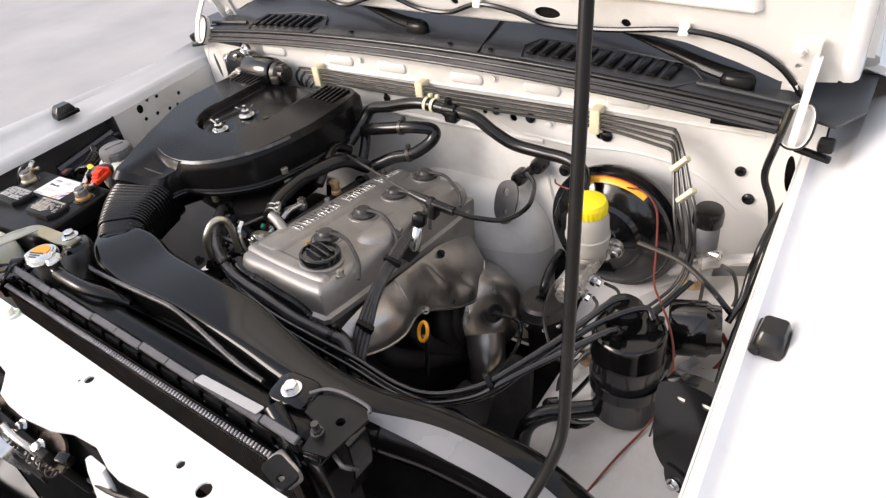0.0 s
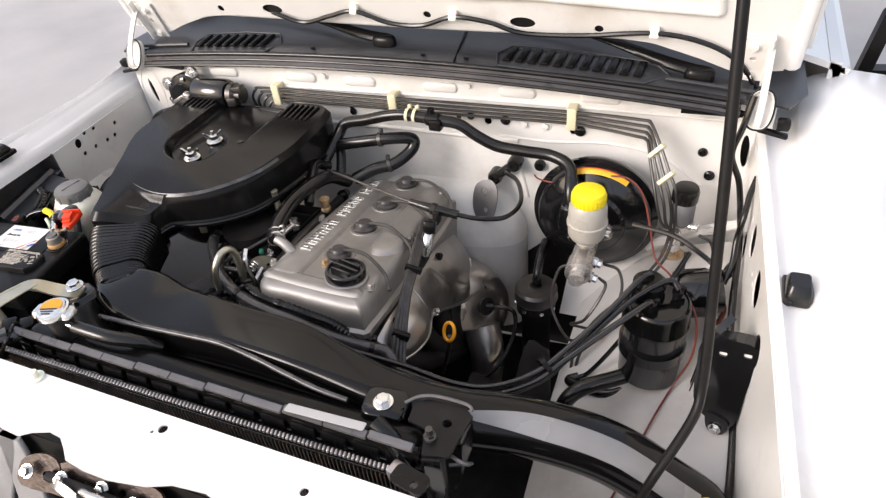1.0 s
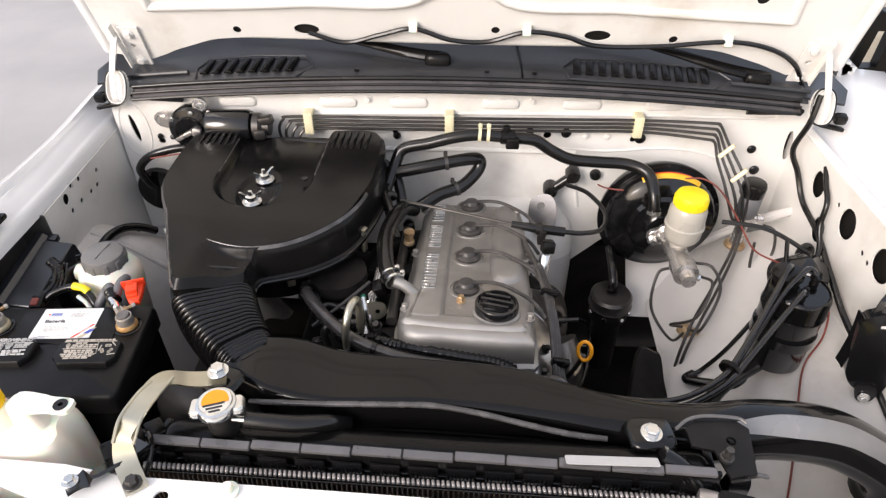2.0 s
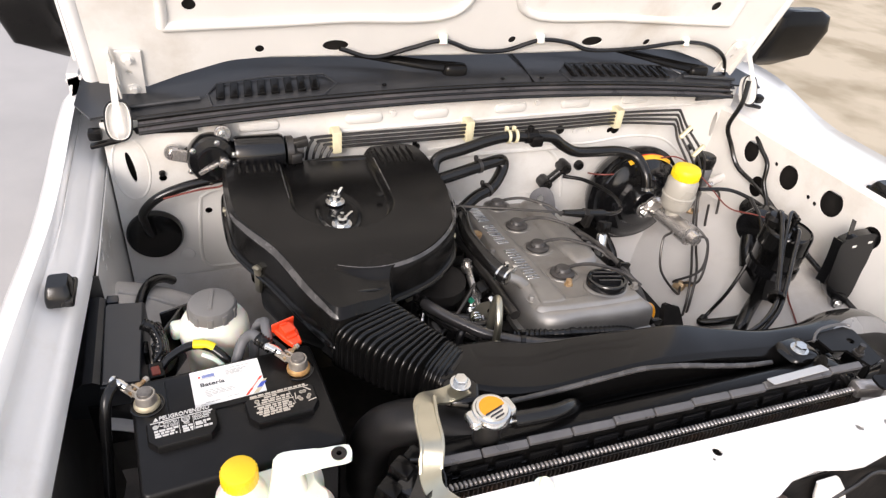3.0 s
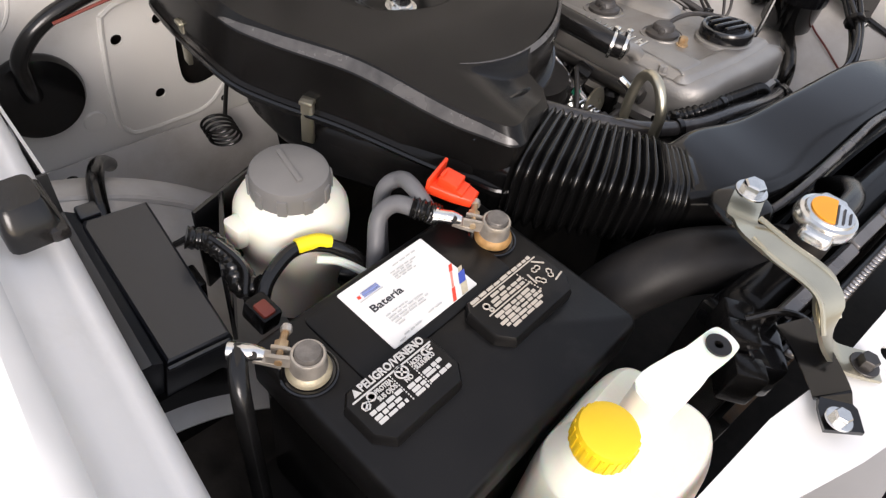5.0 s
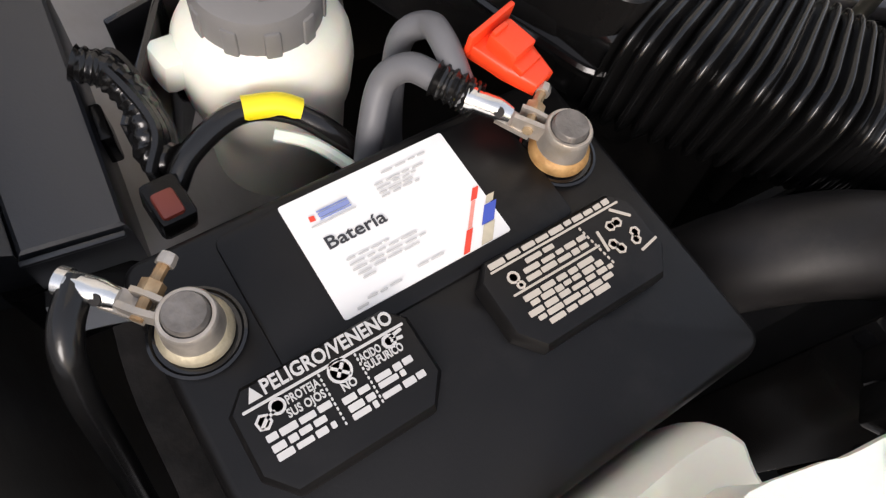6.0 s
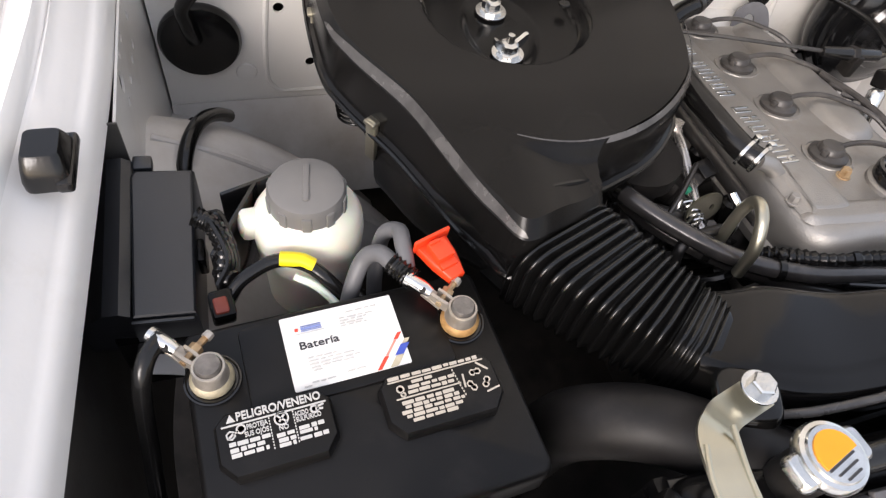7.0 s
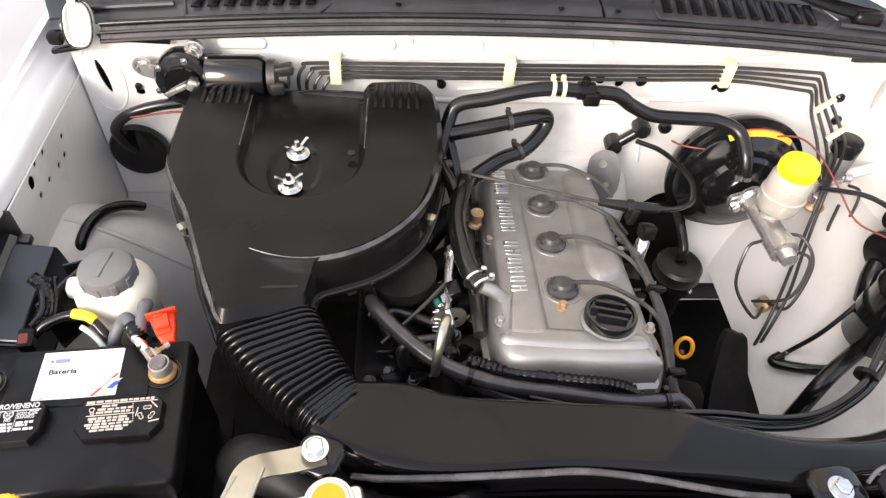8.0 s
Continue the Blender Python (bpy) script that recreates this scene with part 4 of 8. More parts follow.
# raised maker's lettering as plain blocks
for i, (y, w) in enumerate([(0.757 + 0.0185 * k, 0.013) for k in range(6)] + [(0.884 + 0.0165 * k, 0.011) for k in range(5)] + [(0.978 + 0.013 * k, 0.009) for k in range(5)]):
    m = axes(cov(-0.031, y, 0.0066), (0, 1, TILT_E), (-1, 0, 0))
    bars = [block((-w * 0.32, 0, 0.0006), (0.0034, 0.023, 0.0018), bev=0.0004, seg=1), block((w * 0.32, 0, 0.0006), (0.0034, 0.023, 0.0018), bev=0.0004, seg=1), block((0, 0.0095 if i % 2 else -0.002, 0.0006), (w * 0.8, 0.0034, 0.0018), bev=0.0004, seg=1)]
    bm = join(*bars)
    bmesh.ops.transform(bm, matrix=m, verts=bm.verts)
    part("raised_mark", bm, ZINC, valve_cover)
for y in (0.762, 0.858, 0.950, 1.046):
    c = cov(0.031, y, 0)
    boot = part("plug_boot", lathe(c - V(0, 0, 0.003), (0, 0.13, 1), [(0, 0), (0.021, 0), (0.022, 0.003), (0.022, 0.007), (0.0190, 0.009), (0.0150, 0.0105), (0.0140, 0.015), (0.0115, 0.0175), (0, 0.018)], 22), BOOT, engine, "dusty rubber plug boot")
    part("boot_ridge", block(c + V(0, 0, 0.009), (0.036, 0.009, 0.009), (-7, 0, 18), bev=0.003), BOOT, boot)
    part("lead", tube([c + V(0.004, 0, 0.011), c + V(0.026, 0.002, 0.014), c + V(0.055, -0.004, 0.0165), c + V(0.085, -0.020, 0.014), c + V(0.110, -0.038, 0.009), c + V(0.126, -0.060, 0.0)], 0.0032, 8, 6), BOOT, boot)
    part("well_edge", lathe(c - V(0, 0, 0.002), (0, 0.13, 1), [(0.025, 0), (0.030, 0), (0.029, 0.0035), (0.026, 0.0035), (0.025, 0)], 26), CAST, engine)
capo = cov(0.080, 0.700, 0)
part("filler_neck", lathe(capo - V(0, 0, 0.004), (0, 0.13, 1), [(0, 0), (0.038, 0), (0.037, 0.008), (0.033, 0.011), (0, 0.011)], 34), CAST, engine)
oil_cap = part("oil_cap", lathe(capo + V(0, 0.001, 0.006), (0, 0.13, 1), [(0, 0), (0.031, 0), (0.034, 0.002), (0.034, 0.012), (0.0325, 0.015), (0.029, 0.0155), (0.0275, 0.012), (0, 0.012)], 36), GLOSSBLACK, engine, "black ribbed oil filler cap")
for k in (-1, 0, 1):
    part("cap_ridge", block(capo + V(0.002 * k, 0.004 + 0.0125 * k, 0.0205 + TILT_E * 0.0125 * k), (0.052 - 0.012 * abs(k), 0.0055, 0.009), (-7, 0, -12), bev=0.0018), GLOSSBLACK, oil_cap)
for x, y in ((-0.062, 0.70), (-0.062, 0.86), (-0.06, 1.02), (0.132, 0.69), (0.13, 0.84), (0.12, 1.02)):
    part("cover_bolt", bolt_mesh(cov(x, y, -0.001), (0, 0.13, 1), 0.0055, 0.008, 1.4), CAST, engine)
part("cover_bolt", bolt_mesh(cov(0.024, 0.727, -0.001), (0, 0.13, 1), 0.006, 0.009, 1.3), BRASS, engine, "yellowed cover bolt")
part("cylinder_head", block((0.032, 0.86, 0.90), (0.20, 0.41, 0.12), (-7.5, 0, 0), bev=0.008), CAST, engine)
part("block", block((0.0, 0.87, 0.70), (0.21, 0.43, 0.30), (-7.5, 0, 0), bev=0.01), DARK, engine)
part("front_cover", join(block((0.03, 0.645, 0.80), (0.22, 0.03, 0.26), bev=0.01), disc((0.03, 0.635, 0.78), (0, -1, 0), 0.075, 0.03), disc((-0.06, 0.635, 0.90), (0, -1, 0), 0.035, 0.03), disc((0.12, 0.635, 0.70), (0, -1, 0), 0.05, 0.03)), DARK, engine)
part("fan_hub", join(disc((0.02, 0.60, 0.80), (0, -1, 0), 0.05, 0.04), *[block((0.02 + 0.11 * math.cos(a), 0.585, 0.80 + 0.11 * math.sin(a)), (0.15, 0.006, 0.06), (0, -math.degrees(a), 0), bev=0.002) for a in (0.3, 1.35, 2.4, 3.4, 4.4, 5.4)]), DARK, engine)


def along(stations, f):
    """Linear mix of rows of numbers by their first entry."""
    for a, b in zip(stations, stations[1:]):
        if f <= b[0]:
            k = max(0.0, (f - a[0]) / (b[0] - a[0]))
            return [p + (q - p) * k for p, q in zip(a[1:], b[1:])]
    return list(stations[-1][1:])


# along the head: top x, z; bottom x, z; outward swell
SHIELD_ROWS = ((0.662, 0.140, 0.930, 0.160, 0.880, 0.010), (0.690, 0.141, 0.942, 0.186, 0.872, 0.020), (0.740, 0.142, 0.940, 0.192, 0.866, 0.022), (0.785, 0.142, 0.933, 0.178, 0.862, 0.014), (0.800, 0.140, 0.930, 0.172, 0.856, 0.007), (0.840, 0.138, 0.922, 0.168, 0.830, 0.008), (0.900, 0.132, 0.910, 0.182, 0.792, 0.009), (0.950, 0.126, 0.898, 0.190, 0.770, 0.010), (1.000, 0.118, 0.888, 0.182, 0.775, 0.008), (1.035, 0.112, 0.880, 0.160, 0.810, 0.004))


def shield_at(u, v):
    """Pressed heat shield over the exhaust manifold, u from its top edge down."""
    y = 0.662 + 0.373 * v
    x0, z0, x1, z1, swell = [sum(c) / 5 for c in zip(*[along(SHIELD_ROWS, min(1.035, max(0.662, y + 0.008 * k))) for k in range(-2, 3)])]
    b = swell * math.sin(math.pi * min(1.0, 0.10 + 0.84 * u)) ** 0.8
    b += 0.012 * math.exp(-((y - 0.945) / 0.022) ** 2) * math.exp(-((u - 0.78) / 0.16) ** 2)
    b += 0.0028 * math.exp(-((y - 0.872 - 0.04 * u) / 0.005) ** 2) * (0.05 < u < 0.62)
    b += 0.0006 * math.sin(23 * y + 5 * u) * math.sin(11 * u)
    return (x0 + (x1 - x0) * u ** 0.8 + 0.9 * b, y - 0.010 * math.exp(-((v - 0.02) / 0.05) ** 2), z0 + (z1 - z0) * u + 0.45 * b)


shield = part("heat_shield", sheet(shield_at, 26, 72, 0.0012), SHIELD, engine, "dull steel heat shield over the exhaust manifold", angle=60)
part("rolled_edge", tube([shield_at(1.0, k / 16) for k in range(17)], 0.0024, 8, 2), SHIELD, shield)
part("crease", tube([shield_at(k / 8, 0.345 - 0.02 * math.sin(k / 8 * 3.1)) for k in range(9)], 0.0022, 8, 3), SHIELD, shield)
collector_axis = V(0.80, -0.46, 0.38).normalized()
part("collector_shield", lathe(V(0.200, 0.975, 0.722), collector_axis, [(0.100, -0.060), (0.094, -0.022), (0.080, 0.006), (0.054, 0.021), (0.024, 0.025), (0.020, 0.022), (0.0, 0.018)], 40), SHIELD, engine, "rounded steel shield over the exhaust collector", angle=60)
part("down_pipe_shield", tube([(0.222, 0.930, 0.715), (0.240, 0.905, 0.680), (0.245, 0.890, 0.63), (0.240, 0.885, 0.56)], [0.040, 0.037, 0.033, 0.030], 22, 6), SHIELD, engine, "bright lower shield of the exhaust pipe")
part("manifold", join(*[tube([(0.12, y, 0.83), (0.150, y + 0.01, 0.79), (0.165, 0.86 + 0.5 * (y - 0.86), 0.74), (0.18, 0.90, 0.66)], 0.020, 12, 6) for y in (0.73, 0.80, 0.88, 0.95)]), DARK, engine, "heat-stained exhaust manifold")
part("sensor", join(disc(V(0.218, 0.972, 0.735), collector_axis, 0.020, 0.006), lathe(V(0.222, 0.969, 0.738), (1, 0.05, 0.10), [(0, 0), (0.007, 0), (0.007, 0.016), (0.0045, 0.018), (0.0045, 0.044), (0, 0.044)], 12)), STEEL, engine, "dark oxygen sensor")
part("sensor_lead", tube([(0.266, 0.972, 0.743), (0.285, 0.965, 0.735), (0.290, 0.935, 0.70), (0.272, 0.86, 0.672), (0.22, 0.80, 0.665)], 0.0045, 8, 6), RUBBER, engine)
for u, v in ((0.97, 0.43), (0.12, 0.10), (0.10, 0.70)):
    part("shield_bolt", bolt_mesh(V(*shield_at(u, v)) + V(0.001, 0, 0.001), (0.7, 0, 0.7), 0.0055, 0.007), ZINC if u > 0.5 else DARK, shield)
dip_side, dip_up = V(0.62, -0.20, 0.05).normalized(), V(0.05, 0.45, 0.9).normalized()
part("dipstick_handle", tube([V(0.236, 0.742, 0.893) + dip_side * 0.0115 * math.cos(radians(a)) + dip_up * 0.0165 * math.sin(radians(a)) for a in range(0, 361, 30)], 0.0032, 10, 3), AMBER, engine, "orange dipstick loop")
part("dipstick_tube", tube([(0.236, 0.742, 0.882), (0.228, 0.752, 0.84), (0.20, 0.77, 0.74)], 0.004, 8, 5), STEEL, engine)
part("lifting_eye", plate(soft_outline([(-0.026, 0.030), (0.0, 0.044), (0.022, 0.034), (0.030, 0.0), (0.024, -0.036), (0.0, -0.046), (-0.022, -0.030), (-0.030, 0.0)], 4), [circle(-0.004, 0.018, 0.0080), circle(0.006, -0.020, 0.0060)], 0.004, axes((0.180, 1.105, 0.915), (1, -0.25, 0.1), (0.12, 0.55, 1))), CRIMP, engine, "dull steel lifting plate")
part("lifting_eye", tube([(-0.146, 0.642, 0.985), (-0.145, 0.645, 1.02), (-0.141, 0.660, 1.043), (-0.136, 0.676, 1.048), (-0.133, 0.688, 1.038), (-0.133, 0.692, 1.01), (-0.134, 0.690, 0.97)], 0.0062, 12, 7), GOLD, engine, "zinc-plated lifting loop")

# ---- intake side clutter ----
throttle = thing("throttle_assembly", (-0.2, 0.80, 0.9), "grimy dark throttle assembly with levers and hoses", "throttle assembly")
part("body", join(lathe((-0.19, 0.80, 0.90), (0, 0, 1), [(0, 0), (0.045, 0), (0.048, 0.02), (0.04, 0.025), (0.04, 0.075), (0.05, 0.08), (0.05, 0.10), (0, 0.10)], 24), block((-0.135, 0.785, 0.955), (0.05, 0.035, 0.03), (0, 20, 20), bev=0.006)), DARK, throttle)
part("lever", plate(soft_outline([(-0.02, -0.01), (0.02, -0.012), (0.026, 0.01), (0, 0.02), (-0.022, 0.012)], 4), [circle(0.012, 0, 0.004)], 0.003, axes((-0.125, 0.735, 0.965), (1, 0.3, 0.2), (0, 0.4, 1))), GOLD, throttle)
part("spring", tube([(-0.14 + 0.008 * math.cos(a * 1.2), 0.72 + 0.0012 * a, 0.965 + 0.008 * math.sin(a * 1.2)) for a in range(24)], 0.0016, 6, 2), ZINC, throttle)
part("manifold", join(*[tube([(-0.06, y, 0.93), (-0.12, y - 0.005, 0.92), (-0.18, 0.82 + 0.6 * (y - 0.82), 0.87)], 0.022, 12, 5) for y in (0.72, 0.80, 0.89, 0.98)]), DARK, throttle)
part("plenum", block((-0.20, 0.84, 0.85), (0.11, 0.30, 0.10), bev=0.02, seg=3), DARK, throttle)
for c, r, h in (((-0.105, 0.66, 0.955), 0.012, 0.03), ((-0.085, 0.648, 0.955), 0.010, 0.025), ((-0.16, 0.70, 0.95), 0.014, 0.02), ((-0.115, 0.775, 0.985), 0.010, 0.03)):
    part("connector", block(c, (r * 2.2, r * 1.8, h), (20, 15, 30 + 900 * c[0]), bev=0.003), PLASTIC, throttle)
part("fuel_rail", tube([(-0.085, 0.70, 0.985), (-0.088, 0.85, 0.975), (-0.09, 1.0, 0.96)], 0.009, 10, 5), STEEL, throttle)
for y in (0.74, 0.82, 0.90, 0.98):
    part("injector", lathe((-0.085, y, 0.935), (-0.1, 0, 1), [(0, 0), (0.008, 0), (0.008, 0.02), (0.011, 0.022), (0.011, 0.036), (0.007, 0.04), (0, 0.04)], 14), PLASTIC, throttle)
for i in range(26):
    c = V(-0.10 - 0.13 * random.random(), 0.62 + 0.17 * random.random(), 0.90 + 0.05 * random.random())
    w = 0.006 + 0.010 * random.random()
    if i % 3 == 0:
        part("fitting", lathe(c, (random.uniform(-1, 1), random.uniform(-1, 1), 1), [(0, 0), (w, 0), (w, w), (w * 0.6, w * 1.2), (w * 0.6, w * 2.2), (0, w * 2.2)], 12), ZINC if i % 2 else DARK, throttle)
    elif i % 3 == 1:
        part("fitting", block(c, (w * 2.4, w * 1.4, w * 1.6), (random.uniform(-40, 40), random.uniform(-40, 40), random.uniform(0, 90)), bev=0.002), PLASTIC if i % 2 else DARK, throttle)
    else:
        part("small_hose", tube([c, c + V(0.03, -0.01, 0.02), c + V(0.05, 0.02, 0.01), c + V(0.07, 0.05, -0.02)], w * 0.4, 8, 5), RUBBER, throttle)
part("bright_lever", tube([(-0.118, 0.70, 0.955), (-0.122, 0.695, 0.985), (-0.125, 0.70, 1.01), (-0.13, 0.715, 1.02)], 0.0045, 8, 6), ZINC, throttle)
part("brass_fitting", lathe((-0.079, 0.902, 0.985), (0.05, 0, 1), [(0, 0), (0.010, 0), (0.010, 0.006), (0.008, 0.008), (0.008, 0.020), (0.010, 0.021), (0.010, 0.027), (0, 0.027)], 14), BRASS, throttle, "yellowed brass fitting")
part("union_pipe", join(tube([(-0.116, 0.845, 0.985), (-0.122, 0.815, 0.985), (-0.124, 0.780, 0.972), (-0.127, 0.745, 0.962), (-0.130, 0.706, 0.945)], 0.0062, 10, 6), lathe((-0.117, 0.842, 0.975), (0, 0.1, 1), [(0, 0), (0.011, 0), (0.011, 0.010), (0.008, 0.012), (0.008, 0.022), (0, 0.022)], 6), lathe((-0.126, 0.775, 0.962), (0, -0.4, 1), [(0, 0), (0.009, 0), (0.009, 0.014), (0, 0.014)], 6)), ALLOY, throttle, "bright alloy fuel pipe union")
part("plug_insert", block((-0.140, 0.759, 0.978), (0.008, 0.010, 0.008), (15, 10, 30), bev=0.002), GREENPLUG, throttle, "small green plug insert")
part("loop_pipe", tube([(-0.205, 0.725, 0.945), (-0.213, 0.742, 0.955), (-0.203, 0.757, 0.960), (-0.175, 0.752, 0.957), (-0.140, 0.738, 0.952)], 0.0075, 10, 7), STEEL, throttle)
for c, r in (((-0.114, 0.726, 0.945), 0.007), ((-0.119, 0.697, 0.945), 0.008), ((-0.150, 0.700, 0.935), 0.006), ((-0.230, 0.662, 0.930), 0.007), ((-0.205, 0.678, 0.928), 0.006), ((-0.170, 0.668, 0.925), 0.007)):
    part("nut", bolt_mesh(c, (-0.2, -0.3, 1), r, 0.009, 1.3), STEEL, throttle)
part("link_rod", tube([(-0.215, 0.70, 0.965), (-0.17, 0.735, 0.985), (-0.13, 0.775, 1.0)], 0.003, 8, 3), STEEL, throttle)
part("vapour_pipe", tube([(-0.185, 0.675, 0.945), (-0.19, 0.68, 0.975), (-0.175, 0.69, 0.985), (-0.13, 0.70, 0.98)], 0.006, 10, 6), STEEL, throttle)
outlet = thing("water_outlet", (-0.09, 0.74, 0.99), "bare alloy coolant outlet with a wire hose clamp", "coolant outlet")
part("elbow", tube([(-0.044, 0.742, 1.000), (-0.056, 0.743, 1.012), (-0.068, 0.745, 1.022), (-0.084, 0.748, 1.028)], [0.010, 0.0095, 0.009, 0.009], 14, 6), CAST, outlet)
for k in (0.0, 0.012):
    part("clamp", clamp_mesh((-0.084 - k * 0.8, 0.748 + k, 1.0285), (-0.4, 0.7, 0.05), 0.0145, 0.0035), ZINC, outlet)

# ---- air cleaner ----
cleaner = thing("air_cleaner", (-0.33, 0.92, 0.93), "black plastic air cleaner housing with round lid and snorkel", "air cleaner")
lid_shape = [(-0.498, 1.083), (-0.41, 1.087), (-0.33, 1.090), (-0.25, 1.094), (-0.165, 1.098), (-0.138, 1.06), (-0.133, 0.957), (-0.138, 0.90), (-0.160, 0.82), (-0.190, 0.779), (-0.227, 0.751), (-0.266, 0.734), (-0.294, 0.722), (-0.302, 0.70), (-0.308, 0.682), (-0.35, 0.663), (-0.392, 0.646), (-0.412, 0.676), (-0.432, 0.72), (-0.462, 0.795), (-0.498, 0.865), (-0.514, 0.92), (-0.515, 1.04)]
LC = (-0.325, 0.925)
AC_TOP = 1.108


def lid_z(x, y, k):
    z = 1.095 + (AC_TOP - 1.095) * min(1.0, (1 - k) / 0.042)
    z -= 0.011 * ease((0.80 - y) / 0.12)
    z -= 0.004 * ease((0.90 - y) / 0.20) * ease((x + 0.40) / 0.10)
    # the round lid steps down to the snorkel along its arc
    if y < 0.80:
        z -= 0.014 * ease((math.hypot(x + 0.315, y - 0.905) - 0.173) / 0.011) * ease((x + 0.385) / 0.07)
    # recess round the wing nuts, running out to the rear edge
    d = math.hypot(x + 0.330, min(0.0, y - 0.915))
    z -= 0.017 * ease((0.088 - d) / 0.012)
    d2 = math.hypot(x + 0.339, (y - 0.902) * 0.62)
    z -= 0.005 * ease((0.040 - d2) / 0.012)
    return z


lo_ = soft_outline(lid_shape, 12)
rings = [[(x, y, 1.028) for x, y in inset(lo_, 0.004)], [(x, y, 1.030) for x, y in inset(lo_, -0.004)], [(x, y, 1.040) for x, y in inset(lo_, -0.004)], [(x, y, 1.043) for x, y in lo_]]
for k in [1.0, 0.986, 0.972, 0.958, 0.944] + [0.944 - 0.924 * (i / 92) for i in range(1, 93)]:
    ring = []
    for x, y in lo_:
        px, py = LC[0] + (x - LC[0]) * k, LC[1] + (y - LC[1]) * k
        ring.append((px, py, lid_z(px, py, k)))
    rings.append(ring)
part("lid", loft(rings), PLASTIC, cleaner, angle=27)
def lid_edge(a, b):
    """The lid's chamfer between two places of its outline, paled as a highlight."""
    i0 = min(range(len(lo_)), key=lambda i: math.hypot(lo_[i][0] - a[0], lo_[i][1] - a[1]))
    i1 = min(range(len(lo_)), key=lambda i: math.hypot(lo_[i][0] - b[0], lo_[i][1] - b[1]))
    if i1 < i0:
        i1 += len(lo_)
    run = [lo_[i % len(lo_)] for i in range(i0, i1 + 1)]
    rows = []
    for j, (x, y) in enumerate(run):
        e = math.sin(math.pi * j / (len(run) - 1)) ** 0.4
        row = []
        for k, up in ((1.0 - 0.004, 0.0004), (1.0 - 0.004 - 0.030 * e, 0.0011)):
            px, py = LC[0] + (x - LC[0]) * k, LC[1] + (y - LC[1]) * k
            row.append((px, py, lid_z(px, py, k) + up))
        rows.append(row)
    bm = bmesh.new()
    g = [[bm.verts.new(p) for p in row] for row in rows]
    for j in range(len(g) - 1):
        bm.faces.new((g[j][0], g[j + 1][0], g[j + 1][1], g[j][1]))
    bmesh.ops.recalc_face_normals(bm, faces=bm.faces)
    bmesh.ops.solidify(bm, geom=bm.faces[:], thickness=0.0006)
    return bm


part("edge_sheen", lid_edge((-0.392, 0.646), (-0.514, 0.92)), EDGE_SHEEN, cleaner, "pale edge with its highlight painted in")


# Pale strip painting the highlight along the lid's front arc.
def arc_sheen(u, v):
    a, w = radians(-8 - 102 * u), 1 - ease((u - 0.7) / 0.3) * 0.85
    r = 0.1715 + 0.0035 * v * w
    x, y = -0.315 + r * math.cos(a), 0.905 + r * math.sin(a)
    xi, yi = -0.315 + 0.170 * math.cos(a), 0.905 + 0.170 * math.sin(a)
    return (x, y, lid_z(xi, yi, 0.8) + 0.0008 - 0.005 * v * w)


# Thin pale lines paint the glint on both recess edges.
for x in (-0.2440, -0.4160):
    part("recess_edge", tube([(x, y, lid_z(x, y, 0.8) + 0.0006) for y in (0.93, 0.96, 0.99, 1.02, 1.045)], 0.0011, 6, 3), EDGE_SHEEN, cleaner, "recess edge with a painted highlight")
part("edge_sheen", sheet(arc_sheen, 40, 2, 0.0006), EDGE_SHEEN, cleaner, "pale edge with its highlight painted in")
part("lid_rim", tube([(x, y, 1.037) for x, y in inset(lo_, -0.004)[::4] + inset(lo_, -0.004)[:1]], 0.0035, 8, 2), SATIN, cleaner)
for x0 in (-0.485, -0.232):
    for i in range(6):
        part("lid_rib", block((x0 + i * 0.0125, 1.052, lid_z(x0 + i * 0.0125, 1.052, 0.8) + 0.0005), (0.0055, 0.058, 0.007), (3, 0, 0), bev=0.002), PLASTIC, cleaner)
part("bowl", lathe((-0.325, 0.925, 0.925), (0, 0, 1), [(0, 0), (0.10, 0), (0.135, 0.012), (0.152, 0.04), (0.158, 0.085), (0.166, 0.092), (0.168, 0.108), (0, 0.108)], 44), PLASTIC, cleaner)
part("snorkel_under", swept(dense([((-0.40, 0.83, 0.995), 0.16, 0.07), ((-0.39, 0.76, 1.010), 0.13, 0.075), ((-0.362, 0.69, 1.034), 0.105, 0.080)], 4)), PLASTIC, cleaner)
for y, x in ((0.867, -0.341), (0.936, -0.338)):
    nut = part("wing_nut", lathe((x, y, 1.090), (0, 0, 1), [(0, 0), (0.012, 0), (0.012, 0.003), (0.0095, 0.004), (0.0090, 0.011), (0.0045, 0.013), (0.0035, 0.021), (0, 0.022)], 8), ZINC, cleaner, "bright zinc wing nut")
    part("washer", disc((x, y, 1.0885), (0, 0, 1), 0.0165, 0.002, 24), ZINC, nut)
    for turn in (25, 205):
        a = radians(turn + 400 * (y - 0.9))
        part("wing", loft([[(x + math.cos(a) * d + px * math.sin(a), y + math.sin(a) * d - px * math.cos(a), 1.096 + h + pz) for px, pz in ((-0.0022, -w), (0.0022, -w), (0.0022, w), (-0.0022, w))] for d, h, w in ((0.005, 0.0, 0.0045), (0.010, 0.003, 0.0055), (0.0155, 0.008, 0.0050), (0.0185, 0.011, 0.0025))]), ZINC, nut)
part("post_hole", disc((-0.262, 0.925, 1.1005), (0, 0, 1), 0.006, 0.003, 14), RUBBER, cleaner)
